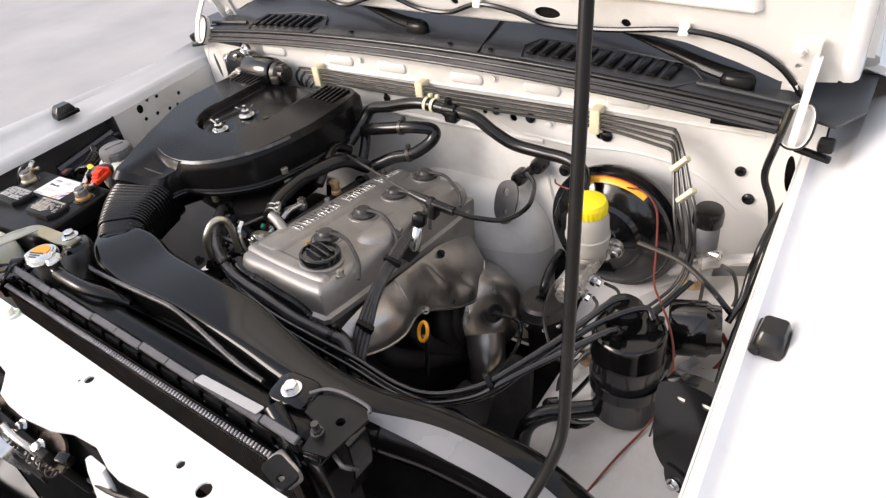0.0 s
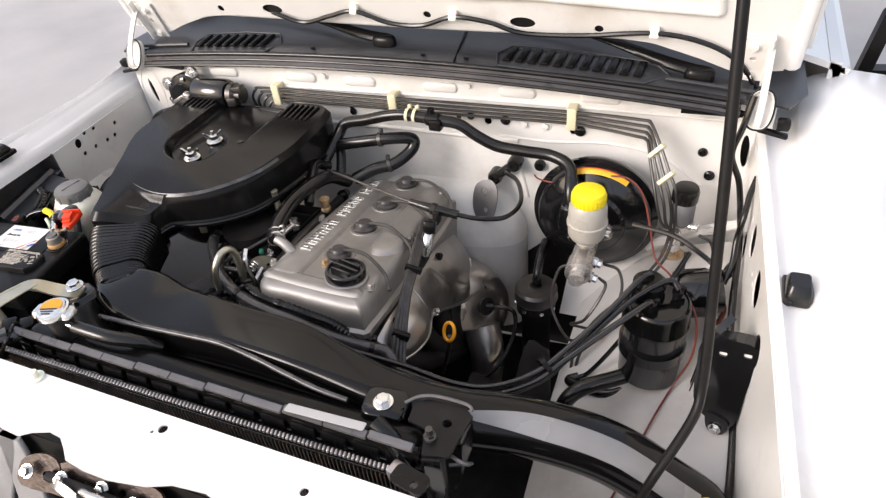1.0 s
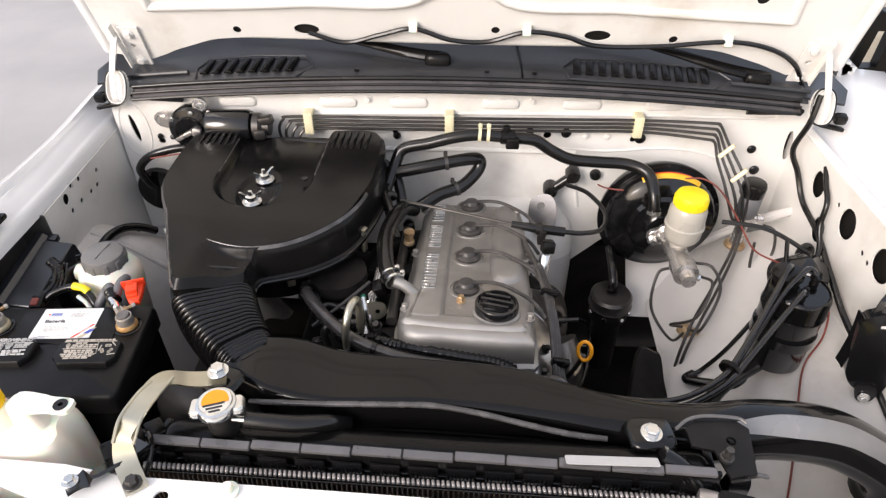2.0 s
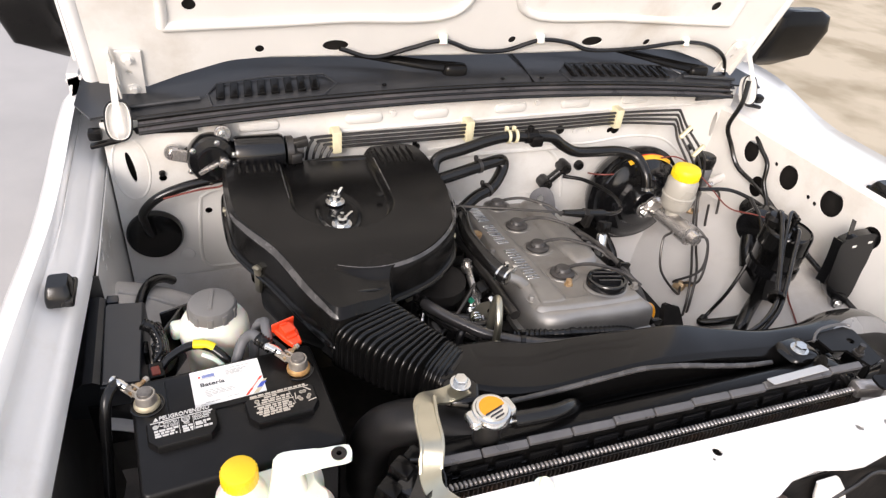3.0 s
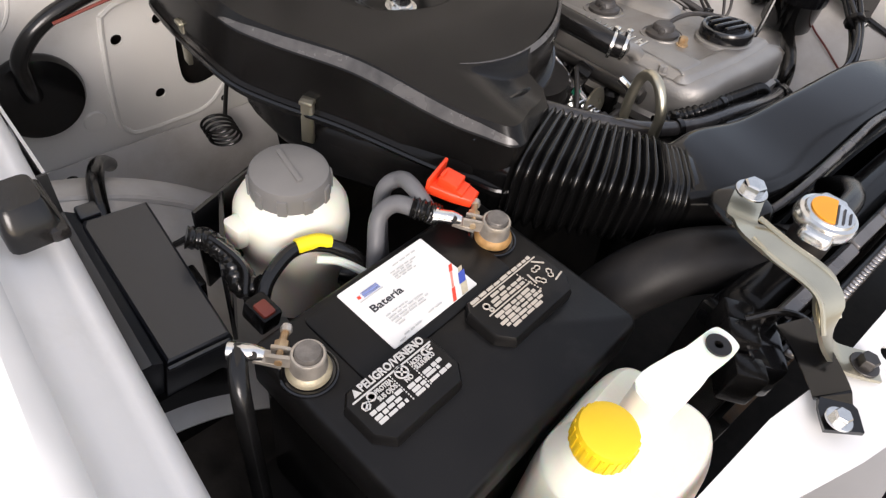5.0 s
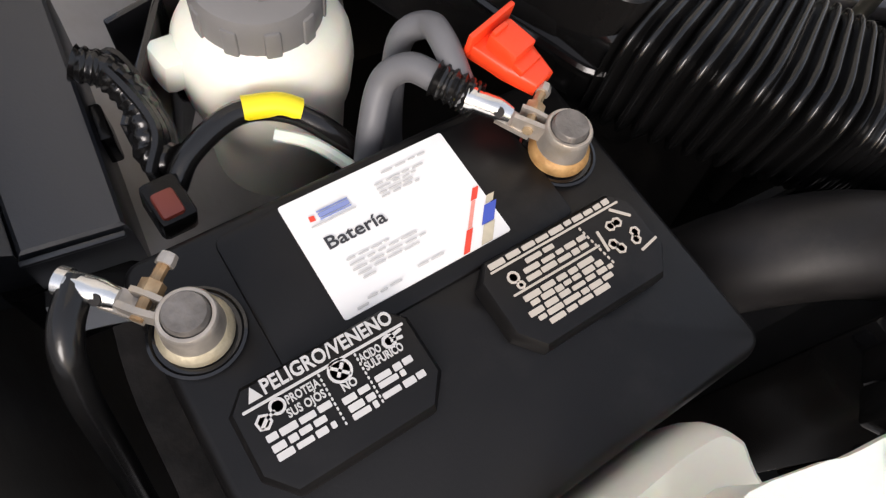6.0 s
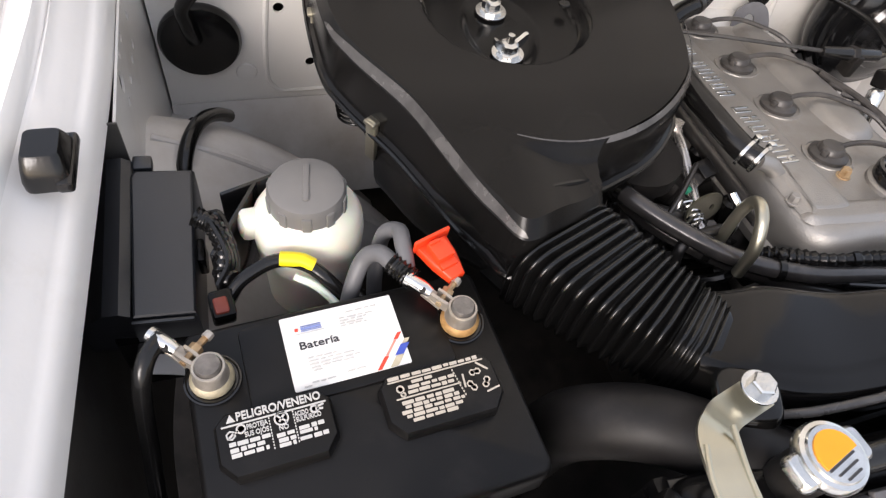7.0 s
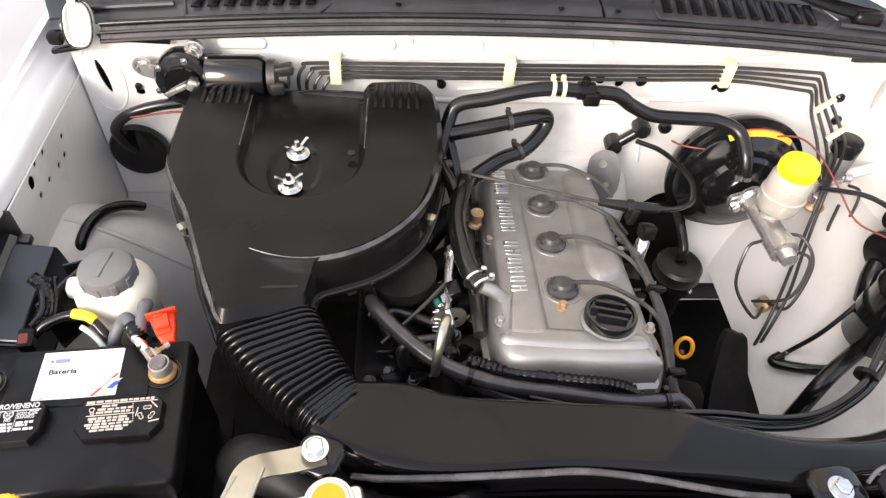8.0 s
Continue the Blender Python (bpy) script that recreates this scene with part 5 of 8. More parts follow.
part("seam", tube([(-0.33 + 0.1 * math.cos(radians(a)) * 1.9, 0.925 + 0.1 * math.sin(radians(a)) * 1.75, 1.036) for a in range(250, 371, 12)], 0.003, 8, 2), PLASTIC, cleaner)
for c, a in (((-0.255, 0.752, 1.03), 25), ((-0.482, 0.825, 1.03), -55), ((-0.150, 0.85, 1.03), 65), ((-0.515, 1.0, 1.03), -95)):
    part("clip", join(block(c, (0.013, 0.006, 0.050), (0, 0, a), bev=0.002), block((c[0], c[1], c[2] + 0.022), (0.014, 0.012, 0.005), (0, 0, a), bev=0.002)), GOLD, cleaner, "spring steel lid clip")
left_run = curve_points([(-0.412, 0.672, 1.070), (-0.396, 0.637, 1.076), (-0.356, 0.592, 1.075), (-0.313, 0.553, 1.071), (-0.277, 0.523, 1.064)], 60)
right_run = curve_points([(-0.308, 0.716, 1.062), (-0.290, 0.684, 1.068), (-0.268, 0.640, 1.071), (-0.247, 0.606, 1.071), (-0.222, 0.578, 1.064)], 60)
rings = []
for i, (a, b) in enumerate(zip(left_run, right_run)):
    f = i / (len(left_run) - 1)
    c, side = (a + b) / 2, (b - a).normalized()
    up = V(0, 0, 1)
    w, h = (b - a).length, 0.086 - 0.006 * f
    wave = 0.0060 * (abs(math.cos(math.pi * (f - 0.20) / 0.60 * 14)) ** 0.8 - 0.6) if 0.20 < f < 0.80 else (0.0022 * (abs(math.cos(math.pi * (f - 0.80) / 0.17 * 5)) - 0.6) if 0.80 < f < 0.97 else -0.001)
    rings.append([c + side * px - up * (h / 2) + up * py for px, py in rounded(w + 2 * wave, h + 2 * wave, 0.026, 6)])
part("bellows", loft(rings), SATIN, cleaner, "ribbed rubber intake bellows", angle=60)
part("snorkel_seam", tube([(-0.412, 0.678, 1.078), (-0.402, 0.680, 1.0885), (-0.36, 0.693, 1.0890), (-0.316, 0.704, 1.079), (-0.304, 0.707, 1.070)], 0.0022, 6, 4), SATIN, cleaner)
# ---- intake duct across the radiator ----
duct = thing("intake_duct", (0.1, 0.5, 0.97), "long black moulded air intake duct behind the radiator", "intake duct")
stations = [((-0.268, 0.560, 1.020), 0.074, 0.080), ((-0.238, 0.548, 1.022), 0.090, 0.082), ((-0.200, 0.540, 1.020), 0.104, 0.082), ((-0.13, 0.528, 1.018), 0.096, 0.078), ((-0.02, 0.524, 1.024), 0.082, 0.076), ((0.09, 0.520, 1.024), 0.078, 0.072), ((0.16, 0.512, 1.020), 0.068, 0.066), ((0.25, 0.502, 1.012), 0.066, 0.066), ((0.34, 0.503, 1.006), 0.074, 0.072), ((0.44, 0.528, 0.990), 0.078, 0.072), ((0.54, 0.545, 0.958), 0.082, 0.072), ((0.62, 0.546, 0.910), 0.084, 0.072), ((0.665, 0.548, 0.86), 0.10, 0.088), ((0.68, 0.56, 0.78), 0.10, 0.088)]
part("duct_body", swept(dense(stations, 7), 5, 0.16, True, 0.46), DUCT, duct, angle=32)
slope = [s for s in dense(stations, 7) if 0.30 < s[0][0] < 0.64]


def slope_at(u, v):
    """Scuffed rounded shoulder of the duct's falling end; its sheen is in the colour."""
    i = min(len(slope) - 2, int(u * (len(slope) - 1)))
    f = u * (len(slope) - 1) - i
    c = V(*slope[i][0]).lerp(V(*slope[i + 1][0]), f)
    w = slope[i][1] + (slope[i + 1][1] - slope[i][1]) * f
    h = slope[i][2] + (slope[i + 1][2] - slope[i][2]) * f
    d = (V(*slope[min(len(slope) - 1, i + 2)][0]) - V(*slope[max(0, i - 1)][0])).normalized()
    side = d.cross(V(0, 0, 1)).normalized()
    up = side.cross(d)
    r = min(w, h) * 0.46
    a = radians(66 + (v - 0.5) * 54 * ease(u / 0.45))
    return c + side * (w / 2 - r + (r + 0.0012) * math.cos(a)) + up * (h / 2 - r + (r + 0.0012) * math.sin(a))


part("shoulder", sheet(slope_at, 34, 6, 0.001), SCUFF_SHEEN, duct, "greyish shoulder, scuffs and sheen painted in")
# The lip's grey carries the highlight of the duct's front edge.
part("front_lip", tube([(-0.238, 0.486, 1.044), (-0.205, 0.479, 1.054), (-0.14, 0.478, 1.058), (-0.06, 0.480, 1.061), (0.0, 0.482, 1.061), (0.06, 0.476, 1.058), (0.12, 0.468, 1.051), (0.17, 0.462, 1.046), (0.215, 0.460, 1.043)], 0.0038, 10, 8), EDGE_SHEEN, duct, "moulded front lip with a painted highlight")
part("mount_tab", slab(rounded(0.06, 0.05, 0.015, 4), [(0, 0), (0.002, 0.006), (0.005, 0.008)], pose(0.268, 0.466, 1.046, 0, 4, 8)), SATIN, duct)
part("mount_tab", slab(rounded(0.05, 0.045, 0.015, 4), [(0, 0), (0.002, 0.006), (0.005, 0.008)], pose(-0.270, 0.495, 1.070, 0, -4, -20)), SATIN, duct)
for c in ((0.267, 0.464, 1.054), (-0.272, 0.494, 1.090)):
    part("bolt", bolt_mesh(c, (0, 0, 1), 0.0092, 0.008, 1.45), ZINC, duct, "bright zinc flange bolt")

# ---- radiator and condenser ----
rad = thing("radiator", (0.0, 0.42, 0.6), "black radiator with a crimped plastic top tank", "radiator")
part("top_tank", slab(rounded(0.675, 0.044, 0.02, 5), [(0, 1.000), (0, 1.030), (0.004, 1.040), (0.012, 1.045), (0.018, 1.046)], pose(0.0, 0.436, 0, 0, 0, -0.4)), PLASTIC, rad)
part("rail_web", block((0, 0.4145, 1.045), (0.675, 0.006, 0.026), (0, 0, -0.4), bev=0.001), PLASTIC, rad)
part("fan_shroud", sheet(lambda u, v: (-0.33 + 0.66 * u, 0.462 + 0.02 * math.sin(math.pi * u), 0.50 + 0.51 * v), 10, 4, 0.004), PLASTIC, rad)
part("header_plate", block((0, 0.434, 1.016), (0.69, 0.054, 0.016), (0, 0, -0.4), bev=0.003), GLOSSBLACK, rad)
for i in range(15):
    x = -0.325 + i * 0.0455
    part("crimp_tab", block((x, 0.4075, 1.030), (0.036, 0.004, 0.020), (-8, 0, 0), bev=0.0015), GLOSSBLACK, rad)
for i in range(11):
    x = -0.302 + i * 0.0604
    part("crimped_edge", slab(rounded(0.0596, 0.0115, 0.002, 2), [(0, 0), (0.0005, 0.0035), (0.0015, 0.0045)], pose(x, 0.4125 - 0.0012 * (i % 2), 1.0585 - 0.00004 * (i - 5) ** 2, 16, 1.2, -0.6)), CRIMP, rad)
for s in (-1, 1):
    part("side_frame", block((s * 0.338, 0.434, 0.78), (0.012, 0.062, 0.50), bev=0.003), PLASTIC, rad)
part("core", block((0, 0.434, 0.81), (0.66, 0.036, 0.40), bev=0.002), FINS, rad)
part("neck", lathe((-0.254, 0.439, 1.040), (0, 0, 1), [(0, 0), (0.017, 0), (0.017, 0.044), (0.021, 0.046), (0.021, 0.050), (0, 0.050)], 24), STEEL, rad, "stained steel filler neck")
part("overflow_nipple", tube([(-0.24, 0.437, 1.074), (-0.215, 0.437, 1.072)], 0.0045, 10, 3), ZINC, rad)
rcap = part("radiator_cap", lathe((-0.254, 0.439, 1.090), (0, 0, 1), [(0, 0), (0.0225, 0), (0.0245, 0.002), (0.0245, 0.007), (0.0228, 0.011), (0.020, 0.012), (0.019, 0.014), (0, 0.014)], 32), ZINC, rad, "pressed steel radiator cap with an orange label")
for s in (-1, 1):
    part("cap_ear", slab(rounded(0.018, 0.026, 0.007, 4), [(0, 0), (0.001, 0.006), (0.003, 0.008)], pose(-0.254 + s * 0.0232, 0.439 + s * 0.0045, 1.0905, 0, 0, 10)), ZINC, rcap)
half = [(0.0158 * math.cos(radians(a)), 0.0158 * math.sin(radians(a))) for a in range(-15, 196, 15)]
part("cap_label", slab(half, [(0, 0), (0.0002, 0.001)], pose(-0.254, 0.439, 1.1042, 0, 0, 20)), AMBER, rcap, "orange warning label")
part("cap_marks", join(*[block((-0.254 + 0.002 * k, 0.4335 - 0.0045 * k, 1.1046), (0.025 - 0.006 * k, 0.0015, 0.0008), (0, 0, 20), bev=0) for k in range(3)]), INK, rcap)
part("paper_label", slab(rounded(0.108, 0.014, 0.002, 2), [(0, 0), (0, 0.001)], pose(0.212, 0.414, 1.0655, -14, 2, 3)), SILVER, rad, "blank silver-grey foil label")
part("drain_pipe", tube([(0.272, 0.43, 1.06), (0.30, 0.42, 1.045), (0.325, 0.405, 1.015)], 0.012, 12, 5), SATIN, rad)
cond = thing("condenser", (0.0, 0.378, 0.6), "finned air conditioning condenser ahead of the radiator", "condenser")
part("top_tube", block((0.0, 0.393, 1.030), (0.68, 0.012, 0.007), (0, 0, -0.2), bev=0.002), GLOSSBLACK, cond)
part("lower_bar", block((0.0, 0.394, 0.90), (0.68, 0.016, 0.05), (0, 0, 0), bev=0.001), PLASTIC, cond)
fin = bmesh.new()
for i in range(112):
    x = -0.335 + i * 0.0060
    y = 0.394 - 0.003 * x
    vs = [fin.verts.new((x + dx, y + dy, z)) for z in (0.86, 1.026) for dx, dy in ((-0.0008, -0.0085), (0.0008, -0.0085), (0.0008, 0.000), (-0.0008, 0.000))]
    for f in ((0, 1, 5, 4), (1, 2, 6, 5), (2, 3, 7, 6), (3, 0, 4, 7), (4, 5, 6, 7)):
        fin.faces.new([vs[j] for j in f])
tagged(part("fin_core", fin, FINS, cond, "dusty thin vertical fins"), kind="stuff")
bead = bmesh.new()
for i in range(116):
    x = -0.338 + i * 0.00585
    b = block((x, 0.3905 - 0.003 * x, 1.0365), (0.0040, 0.0075, 0.005), (0, 0, 12), bev=0.001, seg=1)
    bead = join(bead, b)
tagged(part("fin_edge", bead, FINEDGE, cond, "row of bright folded fin tips"), kind="stuff")

# ---- plated strap, upper hose, brackets beside the battery ----
strap = thing("support_strap", (-0.328, 0.353, 1.06), "yellow-zinc plated steel strap bolted from duct to support", "bracket")
part("strap", ribbon([(-0.264, 0.495, 1.080), (-0.290, 0.487, 1.082), (-0.306, 0.481, 1.088), (-0.320, 0.473, 1.099), (-0.330, 0.464, 1.104), (-0.335, 0.445, 1.106), (-0.339, 0.415, 1.108), (-0.341, 0.401, 1.105), (-0.346, 0.390, 1.093), (-0.346, 0.380, 1.076), (-0.341, 0.370, 1.065), (-0.331, 0.358, 1.061), (-0.320, 0.345, 1.060)], 0.025, 0.0030, None), GOLD, strap)
for s in (-1, 1):
    part("turned_edge", tube([(-0.328 + 0.012 * s, 0.465 + 0.004 * s, 1.106), (-0.335 + 0.0125 * s, 0.44, 1.1075), (-0.340 + 0.0125 * s, 0.405, 1.108), (-0.346 + 0.012 * s, 0.385, 1.088)], 0.0022, 8, 6), GOLD, strap)
part("bolt", bolt_mesh((-0.328, 0.352, 1.0615), (0, 0, 1), 0.007, 0.008), STEEL, strap)
urh = thing("upper_radiator_hose", (-0.25, 0.46, 1.01), "thick matt black rubber radiator hose", "hose")
part("hose", tube([(-0.20, 0.442, 1.012), (-0.245, 0.460, 1.018), (-0.290, 0.488, 1.022), (-0.330, 0.510, 1.016), (-0.362, 0.528, 0.985), (-0.372, 0.540, 0.93), (-0.370, 0.55, 0.84)], 0.030, 20, 8), MATTHOSE, urh)
part("clamp", clamp_mesh((-0.228, 0.452, 1.016), (-0.5, 0.2, 0.05), 0.0305, 0.010), DARK, urh, "dark steel hose clamp")
hose("overflow_hose", [(-0.222, 0.437, 1.073), (-0.195, 0.437, 1.071), (-0.16, 0.44, 1.066), (-0.13, 0.452, 1.055), (-0.11, 0.47, 1.03)], 0.0105, "short black overflow hose on the radiator neck", seg=14)
relay = thing("relay_bracket", (-0.37, 0.39, 1.0), "black steel bracket with relays beside the radiator", "bracket")
part("plate", join(ribbon([(-0.338, 0.405, 1.062), (-0.350, 0.385, 1.064), (-0.372, 0.360, 1.066), (-0.397, 0.338, 1.066)], 0.024, 0.004, (1, 0.9, 0)), block((-0.352, 0.41, 1.025), (0.05, 0.03, 0.04), (0, 0, 40), bev=0.004)), GLOSSBLACK, relay)
for c in ((-0.365, 0.425, 1.035), (-0.345, 0.438, 1.03), (-0.385, 0.405, 1.03)):
    part("relay", block(c, (0.022, 0.026, 0.034), (6, 4, 40), bev=0.003), PLASTIC, relay)
part("bolt", bolt_mesh((-0.394, 0.345, 1.069), (0, 0, 1), 0.006, 0.006), ZINC, relay)
part("wire", tube([(-0.352, 0.43, 1.05), (-0.335, 0.415, 1.062), (-0.325, 0.395, 1.06), (-0.33, 0.375, 1.04)], 0.003, 8, 5), RUBBER, relay)

# ---- damper and dark mounts between engine and arch ----
damper = thing("mount_damper", (0.352, 1.05, 0.6), "black damper with a bare steel cap beside the engine", "damper", move=(-0.026, -0.062, 0.046))
part("cap", lathe((0.352, 1.045, 0.735), (0, 0, 1), [(0, 0), (0.043, 0), (0.045, 0.003), (0.043, 0.006), (0.043, 0.024), (0.038, 0.030), (0.012, 0.031), (0.010, 0.026), (0, 0.026)], 30), STEEL, damper, "bare steel cap")
part("body", lathe((0.352, 1.045, 0.56), (0, 0, 1), [(0, 0), (0.030, 0), (0.030, 0.13), (0.040, 0.145), (0.040, 0.176), (0, 0.176)], 26), DARK, damper)
part("hose", tube([(0.352, 1.05, 0.765), (0.352, 1.055, 0.79), (0.350, 1.09, 0.81), (0.350, 1.13, 0.815)], 0.009, 10, 6), RUBBER, damper)
for a in (200, 250, 300, 340):
    part("bolt", bolt_mesh((0.352 + 0.034 * math.cos(radians(a)), 1.045 + 0.034 * math.sin(radians(a)), 0.722), (math.cos(radians(a)), math.sin(radians(a)), 0.2), 0.005, 0.008), ZINC, damper)
mount = thing("engine_mount", (0.36, 0.80, 0.55), "black steel engine mount beside the wheel arch", "engine mount")
part("plate", slab(soft_outline([(-0.035, -0.09), (0.035, -0.09), (0.030, 0.06), (0.015, 0.085), (-0.02, 0.08)], 4), [(0, 0), (0.002, 0.012)], axes((0.372, 0.78, 0.74), (0.9, 0.1, 0), (-0.1, 0.5, 0.8))), DARK, mount)
part("arm", block((0.30, 0.80, 0.64), (0.16, 0.07, 0.05), (0, 20, 0), bev=0.01), DARK, mount)

# ---- battery ----
BC_ = (-0.537, 0.5555)
BM = pose(BC_[0], BC_[1], 0, 0, 0, 5.4)
BT = 1.046


def words(m, x0, x1, y, h, ink, owner):
    """A line of small unreadable print as word-long bars."""
    x = x0
    while x < x1 - 0.002:
        w = min(random.uniform(0.0035, 0.0085), x1 - x)
        part("print_line", slab(rounded(w, h * random.uniform(0.75, 1.0), 0.0003, 1), [(0, 0), (0, 0.0005)], m @ pose(x + w / 2, y + random.uniform(-0.0002, 0.0002), 0)), ink, owner)
        x += w + random.uniform(0.0008, 0.0016)


battery = thing("battery", (BC_[0], BC_[1], 0.84), "black car battery with white label and corroded terminals", "battery")
part("case", slab(rounded(0.222, 0.168, 0.008, 3), [(0.004, 0.845), (0.002, 0.86), (0.003, 1.005), (0.004, 1.012)], BM), PLASTIC, battery)
part("lid", slab(rounded(0.229, 0.173, 0.010, 4), [(0, 1.012), (0, 1.038), (0.002, BT - 0.002), (0.005, BT)], BM), BATTERY, battery)
part("lid_step", slab(rounded(0.150, 0.070, 0.006, 3), [(0, 0), (0.001, 0.0025), (0.002, 0.003)], BM @ pose(0.0, 0.044, BT - 0.001)), BATTERY, battery)
def ring(c, r, ink, owner, seg=24, wide=0.0011, name="warning_mark"):
    return part(name, lathe(c, (0, 0, 1), [(r - wide, 0), (r, 0), (r, 0.0005), (r - wide, 0.0005), (r - wide, 0)], seg), ink, owner)


def bar(m, x, y, w, h, ink, owner, turn=0.0, name="rule"):
    return part(name, slab(rounded(w, h, 0.0003, 1), [(0, 0), (0, 0.0005)], m @ pose(x, y, 0, 0, 0, turn)), ink, owner)


for cx, cy, w in ((-0.0615, -0.009, 0.078), (0.0535, -0.013, 0.086)):
    shape = [(-w / 2 + 0.010, -0.024), (w / 2 - 0.010, -0.024), (w / 2, -0.012), (w / 2, 0.014), (w / 2 - 0.008, 0.022), (-w / 2 + 0.008, 0.022), (-w / 2, 0.014), (-w / 2, -0.012)]
    vc = part("vent_cap", slab(shape, [(0, 0), (0, 0.009), (0.002, 0.012), (0.004, 0.0125)], BM @ pose(cx, cy, BT - 0.002)), BATTERY, battery)
    if cx < 0:
        m, ink = BM @ pose(-0.063, cy, BT + 0.0106), GREYINK
        lettering("PELIGRO/VENENO", 0.0082, m @ pose(-0.0222, 0.0143, 0), ink, "warning_text", vc, "white printed warning words", width=0.0560, bold=0.022)
        part("warning_mark", slab([(-0.0029, 0), (0.0029, 0), (0, 0.0056)], [(0, 0), (0, 0.0005)], m @ pose(-0.0260, 0.0140, 0)), ink, vc)
        bar(m, 0.0020, 0.0118, 0.069, 0.0011, ink, vc)
        for text, x, y, x1 in (("PROTEJA", -0.0167, 0.0066, -0.0031), ("SUS OJOS", -0.0186, 0.0018, -0.0031), ("NO", 0.0032, -0.0001, 0.0094), ("ACIDO", 0.0144, 0.0064, 0.0238), ("SULFURICO", 0.0148, 0.0024, 0.0316)):
            lettering(text, 0.0048, m @ pose(x, y, 0), ink, "warning_text", vc, width=x1 - x, bold=0.02)
        for x0, x1, y in ((-0.0292, -0.0030, -0.0012), (-0.0290, -0.0070, -0.0052), (-0.0288, -0.0050, -0.0088), (0.0008, 0.0126, -0.0032), (0.0014, 0.0126, -0.0072), (0.0012, 0.0121, -0.0106), (0.0155, 0.0338, -0.0022), (0.0155, 0.0272, -0.0054), (0.0148, 0.0358, -0.0096)):
            words(m, x0, x1, y, 0.0030, ink, vc)
        # safety pictures: goggles, no flame, hand
        ring(m @ V(-0.0204, 0.0080, 0), 0.0033, ink, vc)
        ring(m @ V(-0.0272, 0.0052, 0), 0.0034, ink, vc, 6)
        bar(m, -0.0270, 0.0048, 0.0050, 0.0014, ink, vc, 40, "warning_mark")
        bar(m, -0.0238, 0.0064, 0.0040, 0.0012, ink, vc, 20, "warning_mark")
        ring(m @ V(0.0058, 0.0078, 0), 0.0050, ink, vc)
        bar(m, 0.0058, 0.0078, 0.0088, 0.0012, ink, vc, -45, "warning_mark")
        bar(m, 0.0060, 0.0080, 0.0060, 0.0014, ink, vc, 48, "warning_mark")
        ring(m @ V(0.0280, 0.0082, 0), 0.0032, ink, vc, 8, 0.0014)
        bar(m, 0.0318, 0.0098, 0.0060, 0.0014, ink, vc, 10, "warning_mark")
        bar(m, 0.0312, 0.0076, 0.0052, 0.0014, ink, vc, -8, "warning_mark")
        for x in (-0.0020, 0.0138):
            for k in range(11):
                bar(m, x, 0.0103 - 0.0021 * k, 0.0008, 0.0014, ink, vc, 0, "rule_dash")
    else:
        m, ink = BM @ pose(0.047, cy, BT + 0.0106), BEIGE
        words(m, -0.0290, 0.0390, 0.0182, 0.0028, ink, vc)
        bar(m, 0.0064, 0.0155, 0.0723, 0.0010, ink, vc)
        bar(m, -0.0030, 0.0022, 0.0480, 0.0010, ink, vc)
        for x0, x1, y in ((-0.0130, 0.0040, 0.0126), (-0.0165, 0.0180, 0.0090), (-0.0175, 0.0190, 0.0054), (-0.0240, 0.0160, -0.0012), (-0.0225, 0.0170, -0.0046), (-0.0260, 0.0200, -0.0080), (-0.0235, 0.0185, -0.0114), (-0.0200, 0.0130, -0.0148)):
            words(m, x0, x1, y, 0.0027, ink, vc)
        ring(m @ V(-0.0222, 0.0092, 0), 0.0030, ink, vc, 10)
        ring(m @ V(-0.0212, 0.0048, 0), 0.0022, ink, vc, 6)
        for k in range(9):
            bar(m, 0.0180 + 0.0004 * k, 0.0130 - 0.0025 * k, 0.0009, 0.0016, ink, vc, 0, "rule_dash")
        # recycling picture: three bent arrows round a middle, a short bar outside each
        for k in range(3):
            for turn in (-17, 17):
                a = radians(90 + 120 * k + turn)
                ring(m @ V(0.0335 + 0.0066 * math.cos(a), 0.0010 + 0.0066 * math.sin(a), 0), 0.0027, ink, vc, 6, 0.0010, "recycle_mark")
        for x, y, turn in ((0.0400, 0.0105, -46), (0.0236, 0.0030, 84), (0.0420, -0.0085, 10)):
            bar(m, x, y, 0.0105, 0.0013, ink, vc, turn, "recycle_mark")

# paper label
lab = part("paper_label", slab(rounded(0.0855, 0.060, 0.0012, 2), [(0, 0), (0, 0.0008)], BM @ pose(-0.0015, 0.0475, BT + 0.002)), LABEL, battery, "white paper battery label")
LM = BM @ pose(-0.0015, 0.0475, BT + 0.0031)
lettering("Batería", 0.0088, LM @ pose(-0.0325, 0.0012, 0), INK, "label_word", lab, "bold black printed word", depth=0.0002, width=0.0290, bold=0.012)
for dy in (-0.0020, 0.0020):
    bar(LM, -0.0215, 0.0178 + dy, 0.0155, 0.0005, PALEBLUE, lab, 0, "logo_block")
bar(LM, -0.0215, 0.0178, 0.0150, 0.0022, PALEBLUE, lab, 0, "logo_block")
part("logo_block", lathe(LM @ V(-0.0322, 0.0178, 0), (0, 0, 1), [(0, 0), (0.0018, 0), (0.0018, 0.0003), (0, 0.0003)], 4), WARN, lab)
bar(LM, -0.0235, 0.0138, 0.022, 0.0006, GREYINK, lab, 0, "print_line")
for x0, x1, y in ((0.006, 0.030, 0.0236), (0.0, 0.026, 0.0192), (0.0, 0.021, 0.0170), (0.0, 0.019, 0.0148), (0.0, 0.020, 0.0126)):
    words(LM, x0, x1, y, 0.0009, GREYINK, lab)
